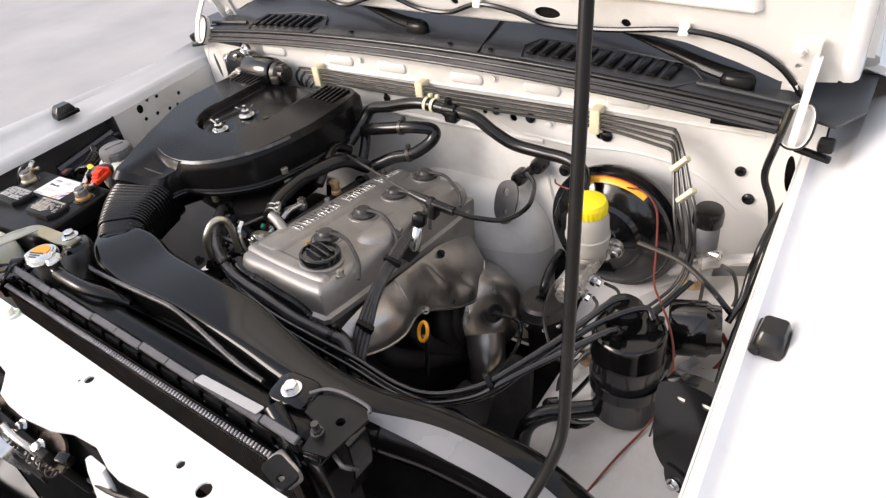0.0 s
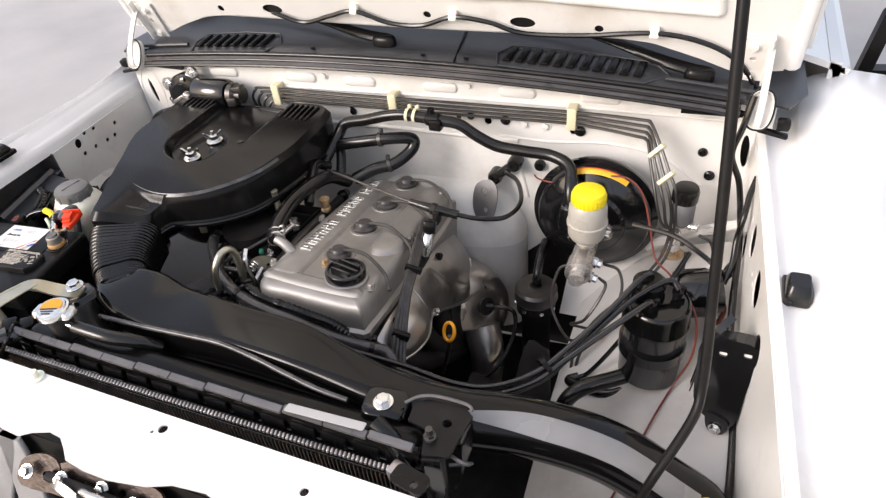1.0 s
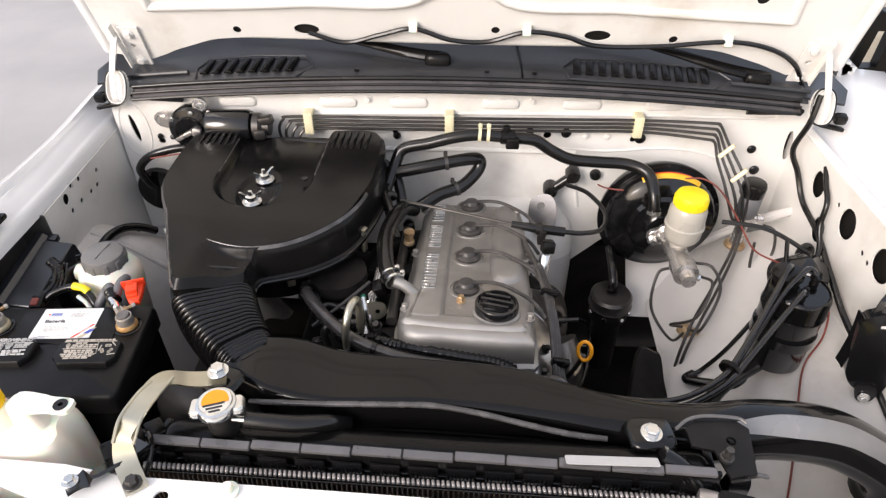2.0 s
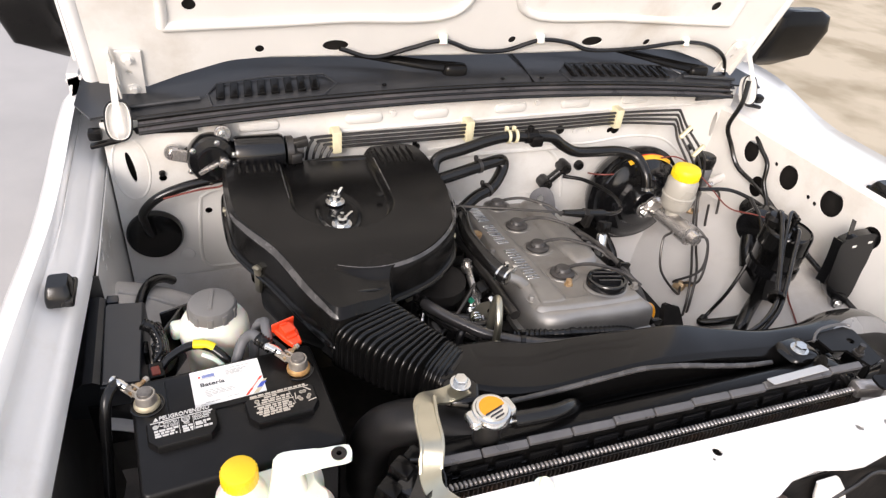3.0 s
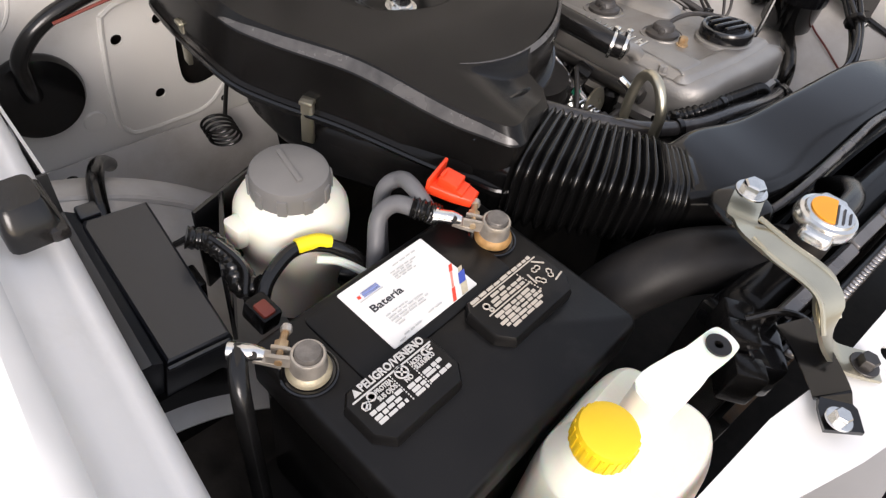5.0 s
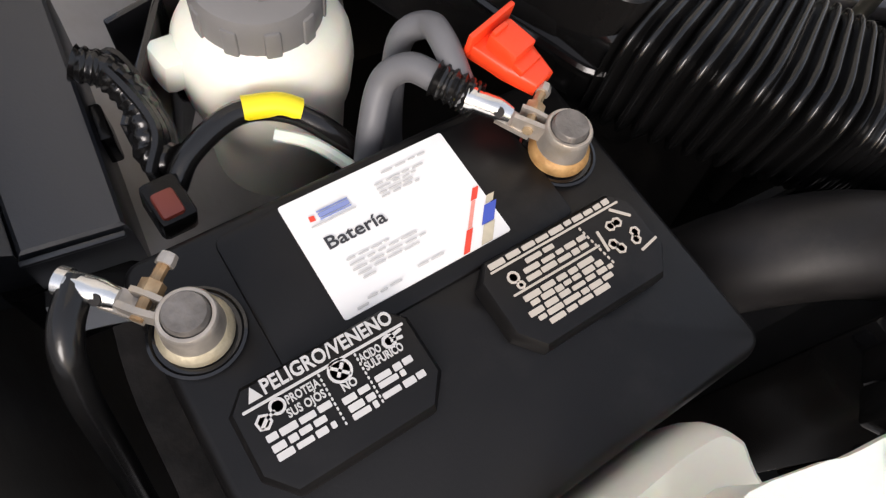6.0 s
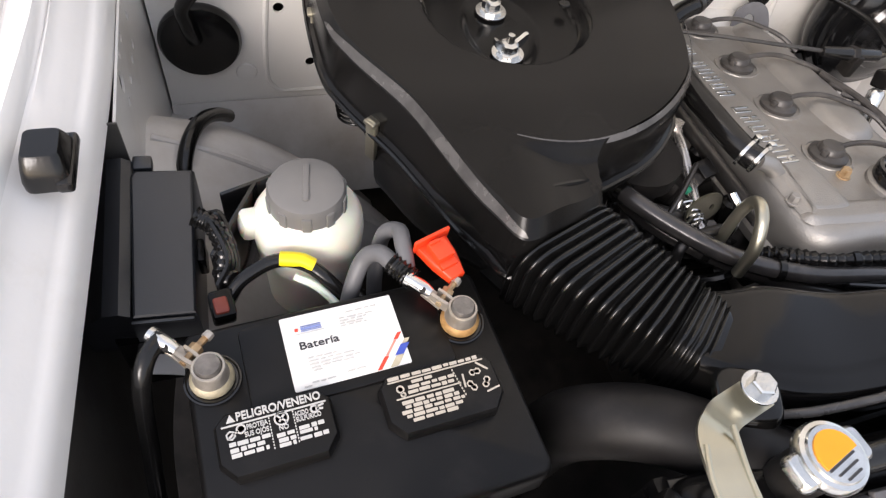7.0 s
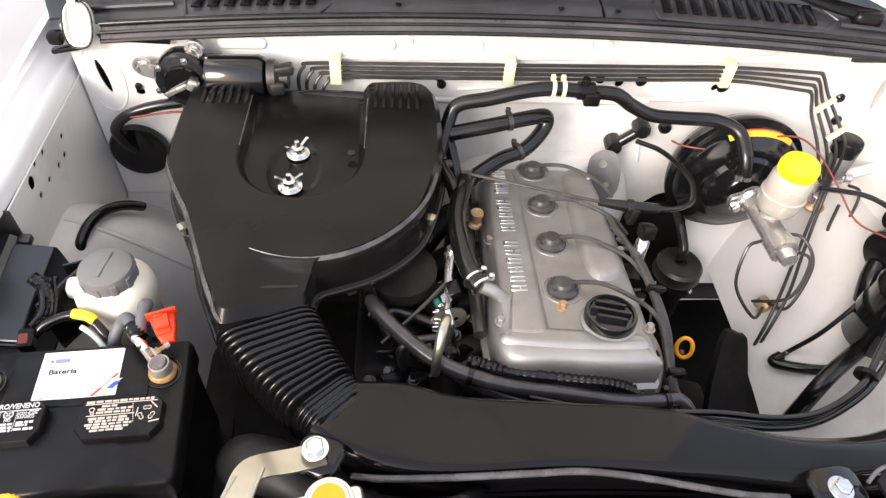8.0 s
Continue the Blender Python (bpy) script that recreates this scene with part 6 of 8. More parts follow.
for x0, x1, y in ((-0.029, -0.008, -0.0070), (-0.029, 0.007, -0.0096), (-0.029, 0.008, -0.0122), (-0.028, 0.005, -0.0148), (-0.027, -0.018, -0.0172), (-0.030, -0.012, -0.0262), (-0.004, 0.012, -0.0245), (-0.036, -0.030, -0.0282)):
    words(LM, x0, x1, y, 0.0010, GREYINK, lab)


def slant(x0, w, y0, y1, ink, up=0.0003):
    """A stripe slanting across the label's corner."""
    part("label_stripe", slab([(x0 + (y0 + 0.0298) * 0.86, y0), (x0 + w + (y0 + 0.0298) * 0.86, y0), (x0 + w + (y1 + 0.0298) * 0.86, y1), (x0 + (y1 + 0.0298) * 0.86, y1)], [(0, 0), (0, up)], LM), ink, lab)


slant(0.0165, 0.0034, -0.0298, -0.0205, WARN)
slant(0.0170, 0.0022, -0.0200, -0.0092, PALERED)
slant(0.0165, 0.0034, -0.0088, -0.0036, WARN)
slant(0.0262, 0.0062, -0.0298, -0.0220, SANDPRINT)
slant(0.0250, 0.0068, -0.0216, -0.0136, BLUE)
slant(0.0256, 0.0042, -0.0132, -0.0098, SANDPRINT)
# terminals
RUSTY = mat("orange_corroded_lead", (0.50, 0.31, 0.12), 0.55, metal=0.3, var=0.35, scale=90, bump=0.4, dirt=(0.34, 0.16, 0.05), dirt_amount=0.5)
STAINED = mat("yellowed_lead", (0.50, 0.44, 0.31), 0.5, metal=0.45, var=0.25, scale=90, bump=0.35, dirt=(0.40, 0.33, 0.20), dirt_amount=0.4)
POST = mat("dark_lead_post", (0.20, 0.185, 0.17), 0.48, metal=0.7, var=0.3, scale=120, bump=0.5)
for c, skirtmat, d in ((V(-0.637, 0.590, BT), STAINED, V(-0.74, 0.67, 0)), (V(-0.454, 0.605, BT), RUSTY, V(-0.70, 0.71, 0))):
    up = V(0, 0, 1)
    e = d.cross(up)
    part("post_well", lathe(c - V(0, 0, 0.001), up, [(0, 0), (0.0195, 0), (0.0195, 0.0022), (0.0182, 0.0026), (0.0172, 0.0018), (0, 0.0018)], 40), GLOSSBLACK, battery)
    part("post", lathe(c, up, [(0, 0), (0.0098, 0), (0.0088, 0.0235), (0.0080, 0.0250), (0, 0.0252)], 30), POST, battery)
    cl = part("terminal_clamp", join(lathe(c + V(0, 0, 0.008), up, [(0.0096, 0), (0.0128, 0), (0.0122, 0.004), (0.0114, 0.009), (0.0116, 0.0125), (0.0108, 0.0138), (0.0094, 0.0138), (0.0096, 0)], 32),
                                    ribbon([c + d * 0.010 + e * 0.0032 + up * 0.015, c + d * 0.018 + e * 0.0040 + up * 0.016, c + d * 0.024 + e * 0.0042 + up * 0.016], 0.009, 0.0022, up),
                                    ribbon([c + d * 0.010 - e * 0.0032 + up * 0.015, c + d * 0.018 - e * 0.0036 + up * 0.016, c + d * 0.026 - e * 0.0030 + up * 0.016], 0.010, 0.0026, up),
                                    ribbon([c + d * 0.016 - e * 0.0010 + up * 0.0115, c + d * 0.026 + up * 0.0125, c + d * 0.034 + up * 0.0145], 0.010, 0.003, e)), LEAD, battery, "corroded lead terminal clamp")
    part("clamp_skirt", lathe(c + V(0, 0, 0.002), up, [(0.0098, 0), (0.0150, 0), (0.0153, 0.0022), (0.0146, 0.0048), (0.0128, 0.0070), (0.0098, 0.0072), (0.0098, 0)], 32), skirtmat, cl, "corroded lower collar")
    part("cable_lug", join(tube([c + d * 0.028 + up * 0.016, c + d * 0.036 + up * 0.0175, c + d * 0.050 + up * 0.018], [0.0042, 0.0056, 0.0052], 14, 5), lathe(c + d * 0.046 + up * 0.018, d, [(0.0050, 0), (0.0060, 0), (0.0060, 0.004), (0.0050, 0.004), (0.0050, 0)], 16)), ZINC, cl, "crimped bright metal lug")
    part("lug_hole", disc(c + d * 0.0335 - e * 0.0032 + up * 0.0195, up * 0.8 - e * 0.6, 0.0026, 0.0016, 14), DARK, cl)
    part("clamp_bolt", tube([c + d * 0.018 - e * 0.006 + up * 0.016, c + d * 0.018 + e * 0.010 + up * 0.0165, c + d * 0.017 + e * 0.020 + up * 0.018], 0.0026, 8, 3), BRASS, cl)
    part("clamp_nut", lathe(c + d * 0.018 + e * 0.0050 + up * 0.0163, e, [(0, 0), (0.0050, 0), (0.0050, 0.0050), (0, 0.0050)], 6), BRASS, cl)
    part("bolt_head", lathe(c + d * 0.017 + e * 0.0170 + up * 0.0178, e, [(0, 0), (0.0038, 0), (0.0040, 0.0015), (0.0036, 0.0050), (0, 0.0052)], 8), LEAD, cl)
RC = axes((-0.459, 0.652, 1.062), (-0.37, 0.93, 0.10), (-0.93, -0.37, 0.0))
red = part("terminal_cover", slab([(-0.020, -0.0075), (-0.020, 0.0060), (-0.004, 0.0110), (0.016, 0.0140), (0.016, -0.0140), (-0.002, -0.0125)], [(0.001, 0.0), (0, 0.001), (0, 0.0075), (0.001, 0.0090), (0.002, 0.0095)], RC), RED, battery, "raised red-orange terminal cover")
for c, size in (((0.003, 0.001, 0.0130), (0.017, 0.0160, 0.0100)), ((-0.0075, 0.001, 0.0105), (0.008, 0.0150, 0.0050)), ((0.0165, 0.0, 0.0100), (0.0032, 0.0330, 0.0150)), ((0.010, 0.003, 0.0185), (0.0030, 0.0100, 0.0030))):
    bm = block(c, size, bev=0.0012)
    bmesh.ops.transform(bm, matrix=RC, verts=bm.verts)
    part("cover_ridge", bm, RED, red)
tray = solo("battery_tray", join(block((-0.537, 0.5555, 0.835), (0.25, 0.19, 0.012), (0, 0, 5.4), bev=0.004), block((-0.537, 0.5555, 0.78), (0.10, 0.15, 0.10), (0, 0, 5.4), bev=0.01)), DARK, "grimy black steel battery tray", "battery tray")

# ---- battery cables ----
hose("positive_cable", [(-0.487, 0.641, 1.062), (-0.497, 0.655, 1.064), (-0.506, 0.668, 1.062), (-0.517, 0.672, 1.05), (-0.528, 0.660, 1.03), (-0.535, 0.65, 0.99), (-0.535, 0.65, 0.93)], 0.0072, "grey corrugated conduit of the positive battery cable", GREYHOSE, "cable", seg=12)
hose("positive_cable", [(-0.487, 0.648, 1.062), (-0.487, 0.668, 1.070), (-0.487, 0.685, 1.066), (-0.498, 0.692, 1.05), (-0.505, 0.68, 1.0), (-0.505, 0.66, 0.93)], 0.0068, "grey corrugated conduit of the positive battery cable", GREYHOSE, "cable", seg=12)
hose("negative_cable", [(-0.668, 0.622, 1.063), (-0.678, 0.604, 1.061), (-0.684, 0.590, 1.042), (-0.690, 0.572, 0.99), (-0.696, 0.55, 0.93), (-0.696, 0.52, 0.86)], 0.0065, "black negative battery cable", RUBBER, "cable", seg=12)

solo("cable_sleeve", tube([(-0.484, 0.640, 1.060), (-0.490, 0.646, 1.063), (-0.498, 0.656, 1.064)], 0.0086, 12, 8, ribs=6), RUBBER, "black ribbed rubber sleeve on the battery cable", "cable sleeve")

# ---- fuse box ----
fb = thing("fuse_box", (-0.685, 0.738, 0.885), "charcoal plastic fuse box by the inner fender", "fuse box")
FB = axes((-0.673, 0.739, 1.0205), (0.998, -0.02, -0.07), (0.09, 0.98, 0.17))


def fuse_ring(e, h):
    """Outline of the fuse box lid, e inwards, h above or below its top; the outboard side slopes away."""
    a, b = 0.0235 - e, 0.0685 - e
    return [FB @ V(*p) for p in ((-0.0245 + e, -b, h), (0.0 , -b, h), (a, -b, h), (a, b, h), (-0.0245 + e, b + 0.001, h), (-0.0275 + e, b - 0.004, h))]


bm = loft([fuse_ring(-0.003, -0.085), fuse_ring(-0.002, -0.030), fuse_ring(-0.0012, -0.006), fuse_ring(0.0005, -0.0012), fuse_ring(0.0022, 0.0)])
part("lid", bm, FUSE, fb, angle=24)
flank = loft([[FB @ V(*p) for p in ((-0.0262, y, -0.085), (-0.0262, y, -0.0025), (-0.034, y, 0.0035), (-0.046, y, 0.002), (-0.060, y * 0.97, -0.018), (-0.070, y * 0.95, -0.040), (-0.070, y * 0.95, -0.085))] for y in (-0.0665, -0.064, 0.078, 0.080)])
part("side_cover", flank, FUSE, fb, "sloping black outer side of the lid", angle=24)
part("lid_lip", block(FB @ V(-0.002, -0.0715, -0.0040), (0.047, 0.0030, 0.0040), (10, 4, -1), bev=0.0008), FUSE, fb)
part("hinge", block(FB @ V(-0.018, 0.078, -0.006), (0.016, 0.014, 0.012), (10, 4, 0), bev=0.002), FUSE, fb)
part("base", slab(rounded(0.070, 0.125, 0.006, 3), [(0, 0.885), (0, 0.960)], pose(-0.690, 0.740, 0)), PLASTIC, fb)
part("catch", block(FB @ V(0.0275, -0.008, -0.022), (0.008, 0.022, 0.028), (8, 0, 0), bev=0.002), PLASTIC, fb)

# ---- power steering reservoir ----
ps = thing("fluid_reservoir", (-0.556, 0.748, 0.93), "milky fluid reservoir with grey screw cap in a bracket", "reservoir")
PC = V(-0.553, 0.743, 0.012)
part("tank", lathe(PC, (0, 0, 1), [(0, 0.90), (0.036, 0.90), (0.042, 0.91), (0.044, 0.970), (0.0475, 0.982), (0.049, 1.003), (0.0475, 1.016), (0.042, 1.026), (0.036, 1.031), (0.031, 1.037), (0, 1.037)], 40), TANK, ps)
part("tank_flange", block((-0.601, 0.744, 1.022), (0.024, 0.024, 0.022), (0, 8, 12), bev=0.006), TANK, ps)
pcap = part("screw_cap", lathe(PC, (0, 0, 1), [(0.030, 1.030), (0.0325, 1.031), (0.0332, 1.034), (0.0332, 1.048), (0.0312, 1.0535), (0.027, 1.056), (0, 1.058)], 48), CAPGREY, ps, "weathered grey ribbed screw cap")
for k in range(10):
    a = 2 * math.pi * (k + 0.3) / 10
    part("cap_rib", block((PC.x + 0.0326 * math.cos(a), PC.y + 0.0326 * math.sin(a), 1.0525), (0.0035, 0.0085, 0.017), (0, 0, math.degrees(a)), bev=0.0016, seg=2), CAPGREY, pcap)
part("cap_bar", block((PC.x, PC.y, 1.0695), (0.005, 0.040, 0.0025), (0, 0, -8), bev=0.001), CAPGREY, pcap)
part("bracket", join(block((-0.615, 0.745, 0.985), (0.004, 0.085, 0.095), (0, 0, -28), bev=0.001), block((-0.590, 0.785, 0.985), (0.075, 0.004, 0.095), (0, 0, 20), bev=0.001)), GLOSSBLACK, ps, "black steel bracket")
part("outlet", tube([(-0.53, 0.72, 0.945), (-0.51, 0.70, 0.94), (-0.495, 0.70, 0.92)], 0.010, 12, 5), RUBBER, ps)

# ---- wiring by the reservoir ----
loom = thing("wiring_loom", (-0.60, 0.70, 1.0), "black taped wiring loom with yellow tape mark", "wiring")
part("sleeve", tube([(-0.645, 0.74, 1.045), (-0.632, 0.732, 1.04), (-0.625, 0.715, 1.03), (-0.628, 0.695, 1.02), (-0.618, 0.683, 1.025)], 0.0085, 10, 6, ribs=14, depth=0.08), RUBBER, loom)
part("sleeve", tube([(-0.626, 0.670, 1.022), (-0.612, 0.681, 1.032), (-0.585, 0.690, 1.038), (-0.56, 0.684, 1.034), (-0.54, 0.668, 1.02), (-0.525, 0.66, 0.99)], 0.006, 10, 6), RUBBER, loom)
part("tape_mark", tube([(-0.582, 0.6905, 1.0395), (-0.566, 0.6875, 1.0385), (-0.556, 0.683, 1.0345)], 0.0064, 12, 5), YELLOW, loom, "yellow tape")
part("white_wire", tube([(-0.572, 0.678, 1.030), (-0.555, 0.668, 1.025), (-0.538, 0.652, 1.012)], 0.0035, 8, 5), TANK, loom)
plug = part("connector", block((-0.630, 0.662, 1.024), (0.018, 0.024, 0.020), (10, 5, 10), bev=0.003), PLASTIC, loom)
part("connector_insert", block((-0.630, 0.658, 1.032), (0.011, 0.014, 0.008), (10, 5, 10), bev=0.002), REDWIRE, plug)
for k in range(4):
    part("wire", tube([(-0.648 + 0.003 * k, 0.76, 1.02), (-0.634 + 0.003 * k, 0.735 + 0.004 * k, 1.045 - 0.004 * k), (-0.622 + 0.002 * k, 0.70, 1.036 - 0.005 * k), (-0.632, 0.68, 1.028 - 0.003 * k)], 0.0028, 6, 6), RUBBER, loom)
hose("breather_stub", [(-0.621, 1.006, 0.908), (-0.631, 0.986, 0.930), (-0.643, 0.960, 0.950), (-0.653, 0.934, 0.960), (-0.661, 0.910, 0.960), (-0.667, 0.888, 0.950), (-0.670, 0.872, 0.932)], 0.0082, "short curved black hose on the dusty wheel arch", seg=12)
solo("rubber_plug", lathe(V(*V(-0.662, 1.004, 0.903)), (-0.2, 0.1, 1), [(0, 0), (0.0075, 0), (0.0075, 0.003), (0.005, 0.005), (0, 0.005)], 16), RUBBER, "small round black rubber plug in the wheel arch", "plug", "arch plugs")

# ---- washer bottle ----
wb = thing("washer_bottle", (-0.53, 0.43, 0.85), "milky plastic coolant bottle with yellow cap", "bottle", move=(0.0, -0.001, 0.007))
bo = soft_outline([(-0.562, 0.402), (-0.545, 0.380), (-0.500, 0.374), (-0.464, 0.380), (-0.444, 0.396), (-0.442, 0.418), (-0.452, 0.436), (-0.449, 0.455), (-0.460, 0.470), (-0.480, 0.4725), (-0.510, 0.4695), (-0.541, 0.4650), (-0.559, 0.449)], 5)
part("bottle", slab(bo, [(0.006, 0.84), (0, 0.85), (0, 0.99), (0.001, 1.015), (0.003, 1.028), (0.006, 1.037), (0.009, 1.043), (0.012, 1.046)]), TANK, wb)
part("neck", lathe((-0.541, 0.434, 1.040), (0, 0, 1), [(0, 0), (0.028, 0), (0.027, 0.008), (0.021, 0.018), (0.018, 0.032), (0, 0.032)], 28), TANK, wb)
wcap = part("cap", lathe((-0.541, 0.434, 1.070), (0, 0, 1), [(0, 0), (0.0180, 0), (0.0190, 0.003), (0.0190, 0.016), (0.0178, 0.020), (0.0145, 0.0215), (0, 0.022)], 40), BOTTLECAP, wb, "bright yellow press-on cap")
for k in range(24):
    a = 2 * math.pi * k / 24
    part("cap_rib", block((-0.541 + 0.0188 * math.cos(a), 0.434 + 0.0188 * math.sin(a), 1.080), (0.0012, 0.0022, 0.014), (0, 0, math.degrees(a)), bev=0, seg=1), BOTTLECAP, wcap)
part("mount_tab", plate(soft_outline([(-0.024, -0.013), (0.006, -0.013), (0.022, -0.0105), (0.048, -0.0100), (0.0535, -0.005), (0.0535, 0.005), (0.048, 0.0105), (0.022, 0.0110), (0.010, 0.013), (-0.024, 0.013)], 4), [circle(0.040, 0, 0.0075, 18)], 0.006, axes((-0.478, 0.430, 1.088), (1, -0.08, 0.06), (0.08, 1, 0))), TANK, wb)
part("mount_web", loft([[(-0.492 + px, 0.431 + py, z) for px, py in rounded(0.030 + w, 0.028, 0.010, 3)] for w, z in ((0.014, 1.036), (0.006, 1.06), (0.0, 1.086))]), TANK, wb)
part("grommet", lathe((-0.438, 0.4265, 1.084), (0, 0, 1), [(0.003, 0), (0.0075, 0), (0.0085, 0.008), (0.003, 0.008), (0.003, 0)], 20), RUBBER, wb)

# ---- wiper motor ----
wm = thing("wiper_motor", (-0.46, 1.10, 1.06), "glossy black wiper motor bolted to the firewall", "wiper motor")
part("motor_can", lathe((-0.488, 1.088, 1.112), (1, 0.03, 0), [(0, 0), (0.030, 0), (0.032, 0.004), (0.032, 0.078), (0.029, 0.085), (0.018, 0.088), (0, 0.088)], 28), GLOSSBLACK, wm)
part("end_bracket", join(lathe((-0.398, 1.090, 1.112), (1, 0.03, 0), [(0, 0), (0.026, 0), (0.026, 0.012), (0.018, 0.018), (0.018, 0.03), (0, 0.03)], 20), block((-0.375, 1.084, 1.128), (0.034, 0.018, 0.016), (0, -12, 0), bev=0.003), block((-0.384, 1.072, 1.106), (0.022, 0.022, 0.020), (0, 0, 14), bev=0.004)), STEEL, wm)
part("gear_housing", lathe((-0.527, 1.112, 1.102), (0.05, -1, 0.1), [(0, 0), (0.042, 0), (0.044, 0.005), (0.044, 0.028), (0.040, 0.034), (0.028, 0.036), (0.026, 0.042), (0, 0.042)], 32), GLOSSBLACK, wm)
for a in (20, 75, 140, 200, 260, 320):
    part("screw", bolt_mesh((-0.527 + 0.040 * math.cos(radians(a)), 1.078, 1.102 + 0.040 * math.sin(radians(a))), (0.05, -1, 0.1), 0.0035, 0.004), ZINC, wm)
part("connector", block((-0.508, 1.068, 1.106), (0.018, 0.012, 0.018), (0, 20, 0), bev=0.004), ALLOY, wm, "pale metal brush holder")
for c in ((-0.592, 1.100, 1.112), (-0.505, 1.096, 1.146)):
    ear = part("ear", lathe(V(*c) + V(0, 0.012, 0), (0, -1, 0.1), [(0, 0), (0.014, 0), (0.0145, 0.008), (0.013, 0.010), (0.009, 0.010), (0.009, 0.007), (0, 0.007)], 22), ALLOY, wm, "alloy mounting ear")
    part("arm", ribbon([c, ((c[0] - 0.527) / 2, 1.094, (c[2] + 1.102) / 2), (-0.527, 1.088, 1.102)], 0.020, 0.008, (0.3, 0, 1) if c[0] < -0.55 else (1, 0, 0.2)), ALLOY, wm)
    part("bolt", bolt_mesh(V(*c) + V(0, 0.005, 0), (0, -1, 0.1), 0.006, 0.007, 1.3), ZINC, ear)
part("gear_rib", block((-0.534, 1.066, 1.098), (0.040, 0.006, 0.008), (0, -28, 0), bev=0.002), ALLOY, wm, "pale cast rib")

# ---- left grommet, loom to the motor ----
gr = thing("firewall_grommet", (-0.655, 1.09, 0.90), "large black rubber grommet with a wiring loom entering", "grommet")
part("dome", lathe(on_wall(-0.646, 0.936, -0.001), (0.03, -1, 0.05), [(0, 0), (0.048, 0), (0.0505, 0.004), (0.0505, 0.010), (0.047, 0.016), (0.034, 0.020), (0, 0.021)], 40), RUBBER, gr)
part("boot", tube([on_wall(-0.652, 0.946, 0.014), on_wall(-0.656, 0.970, 0.030), on_wall(-0.658, 1.0, 0.042)], [0.011, 0.009, 0.008], 14, 6), RUBBER, gr)
hose("motor_loom", [on_wall(-0.657, 0.978, 0.034), on_wall(-0.656, 1.012, 0.046), on_wall(-0.628, 1.042, 0.05), on_wall(-0.58, 1.06, 0.05), on_wall(-0.52, 1.067, 0.045), on_wall(-0.46, 1.075, 0.035), on_wall(-0.40, 1.085, 0.03)], 0.0085, "black taped wiring loom along the firewall", RUBBER, "wiring", seg=12)
hose("thin_wire", [on_wall(-0.62, 1.045, 0.06), on_wall(-0.56, 1.058, 0.064), on_wall(-0.52, 1.062, 0.064), on_wall(-0.505, 1.085, 0.066)], 0.0018, "thin red and white wire beside the loom", REDWIRE, "wiring", seg=8)
coil = thing("wire_coil", on_wall(-0.455, 0.842, 0.03), "small loose coil of black wire hanging by the firewall", "wiring")
for k in range(4):
    part("turn", tube([on_wall(-0.462 + 0.019 * math.cos(radians(a)), 0.846 + 0.015 * math.sin(radians(a)) - 0.003 * k, 0.050 + 0.006 * k + 0.008 * math.cos(radians(a))) for a in range(0, 361, 30)], 0.0019, 8, 3), RUBBER, coil)
part("tail", tube([on_wall(-0.450, 0.852, 0.05), on_wall(-0.432, 0.880, 0.03), on_wall(-0.412, 0.905, 0.012)], 0.003, 8, 5), RUBBER, coil)

# ---- lamp housing ahead of the fuse box ----
lamp = thing("headlamp_housing", (-0.62, 0.36, 0.80), "black plastic back of a headlamp", "headlamp")
part("shell", lathe((-0.62, 0.30, 0.86), (0, 1, 0.05), [(0.10, 0), (0.105, 0.02), (0.09, 0.05), (0.06, 0.075), (0.045, 0.08), (0.045, 0.10), (0, 0.10)], 32), PLASTIC, lamp)
part("plug", block((-0.62, 0.41, 0.865), (0.035, 0.03, 0.03), bev=0.004), RUBBER, lamp)

# ---- brake pipes in clips ----
for k in range(4):
    z = 1.121 - 0.0085 * k
    zb = 1.130 - 0.0115 * k
    x0 = -0.345 + 0.012 * k
    xb = 0.500 - 0.0015 * k
    pts = [on_wall(x0 - 0.014, z - 0.05, 0.02), on_wall(x0 - 0.012, z - 0.02, 0.03), on_wall(x0 - 0.002, z - 0.003, 0.026), on_wall(x0 + 0.02, z, 0.020), on_wall(-0.1, z, 0.020), on_wall(0.2, z, 0.020), on_wall(0.36, z, 0.020), (xb - 0.016, 1.1215, zb + 0.001), (xb - 0.004, 1.120, zb - 0.001), (xb + 0.003, 1.118, zb - 0.008), (xb + 0.020 - 0.003 * k, 1.106, zb - 0.036), (xb + 0.044 - 0.006 * k, 1.075, zb - 0.072), (xb + 0.062 - 0.008 * k, 1.058, zb - 0.105), (0.568 - 0.007 * k, 1.050, 0.96)]
    # two run on down the wheel arch, two end at the pressure valve
    pts += [(0.560 - 0.008 * k, 1.022, 0.902), (0.518 - 0.014 * k, 0.950 - 0.004 * k, 0.866), (0.474 - 0.014 * k, 0.880, 0.848 - 0.003 * k), (0.447 - 0.010 * k, 0.842, 0.800), (0.440 - 0.008 * k, 0.830, 0.74)] if k < 2 else [(0.572, 1.058, 0.945)]
    solo("brake_pipe", tube(pts, 0.0029, 8, 6), STEEL, "thin dull steel brake pipe along the firewall", "pipe", "brake pipes")
for x in (-0.299, -0.020, 0.351):
    c = thing("pipe_clip", on_wall(x, 1.108, 0.0), "cream plastic clip holding the brake pipes", "clip", "pipe clips")
    part("body", slab(rounded(0.019, 0.046, 0.003, 3), [(0, 0), (0, 0.020), (0.001, 0.026), (0.003, 0.027)], FW @ pose(x, 1.107, 0.0)), CREAM, c)
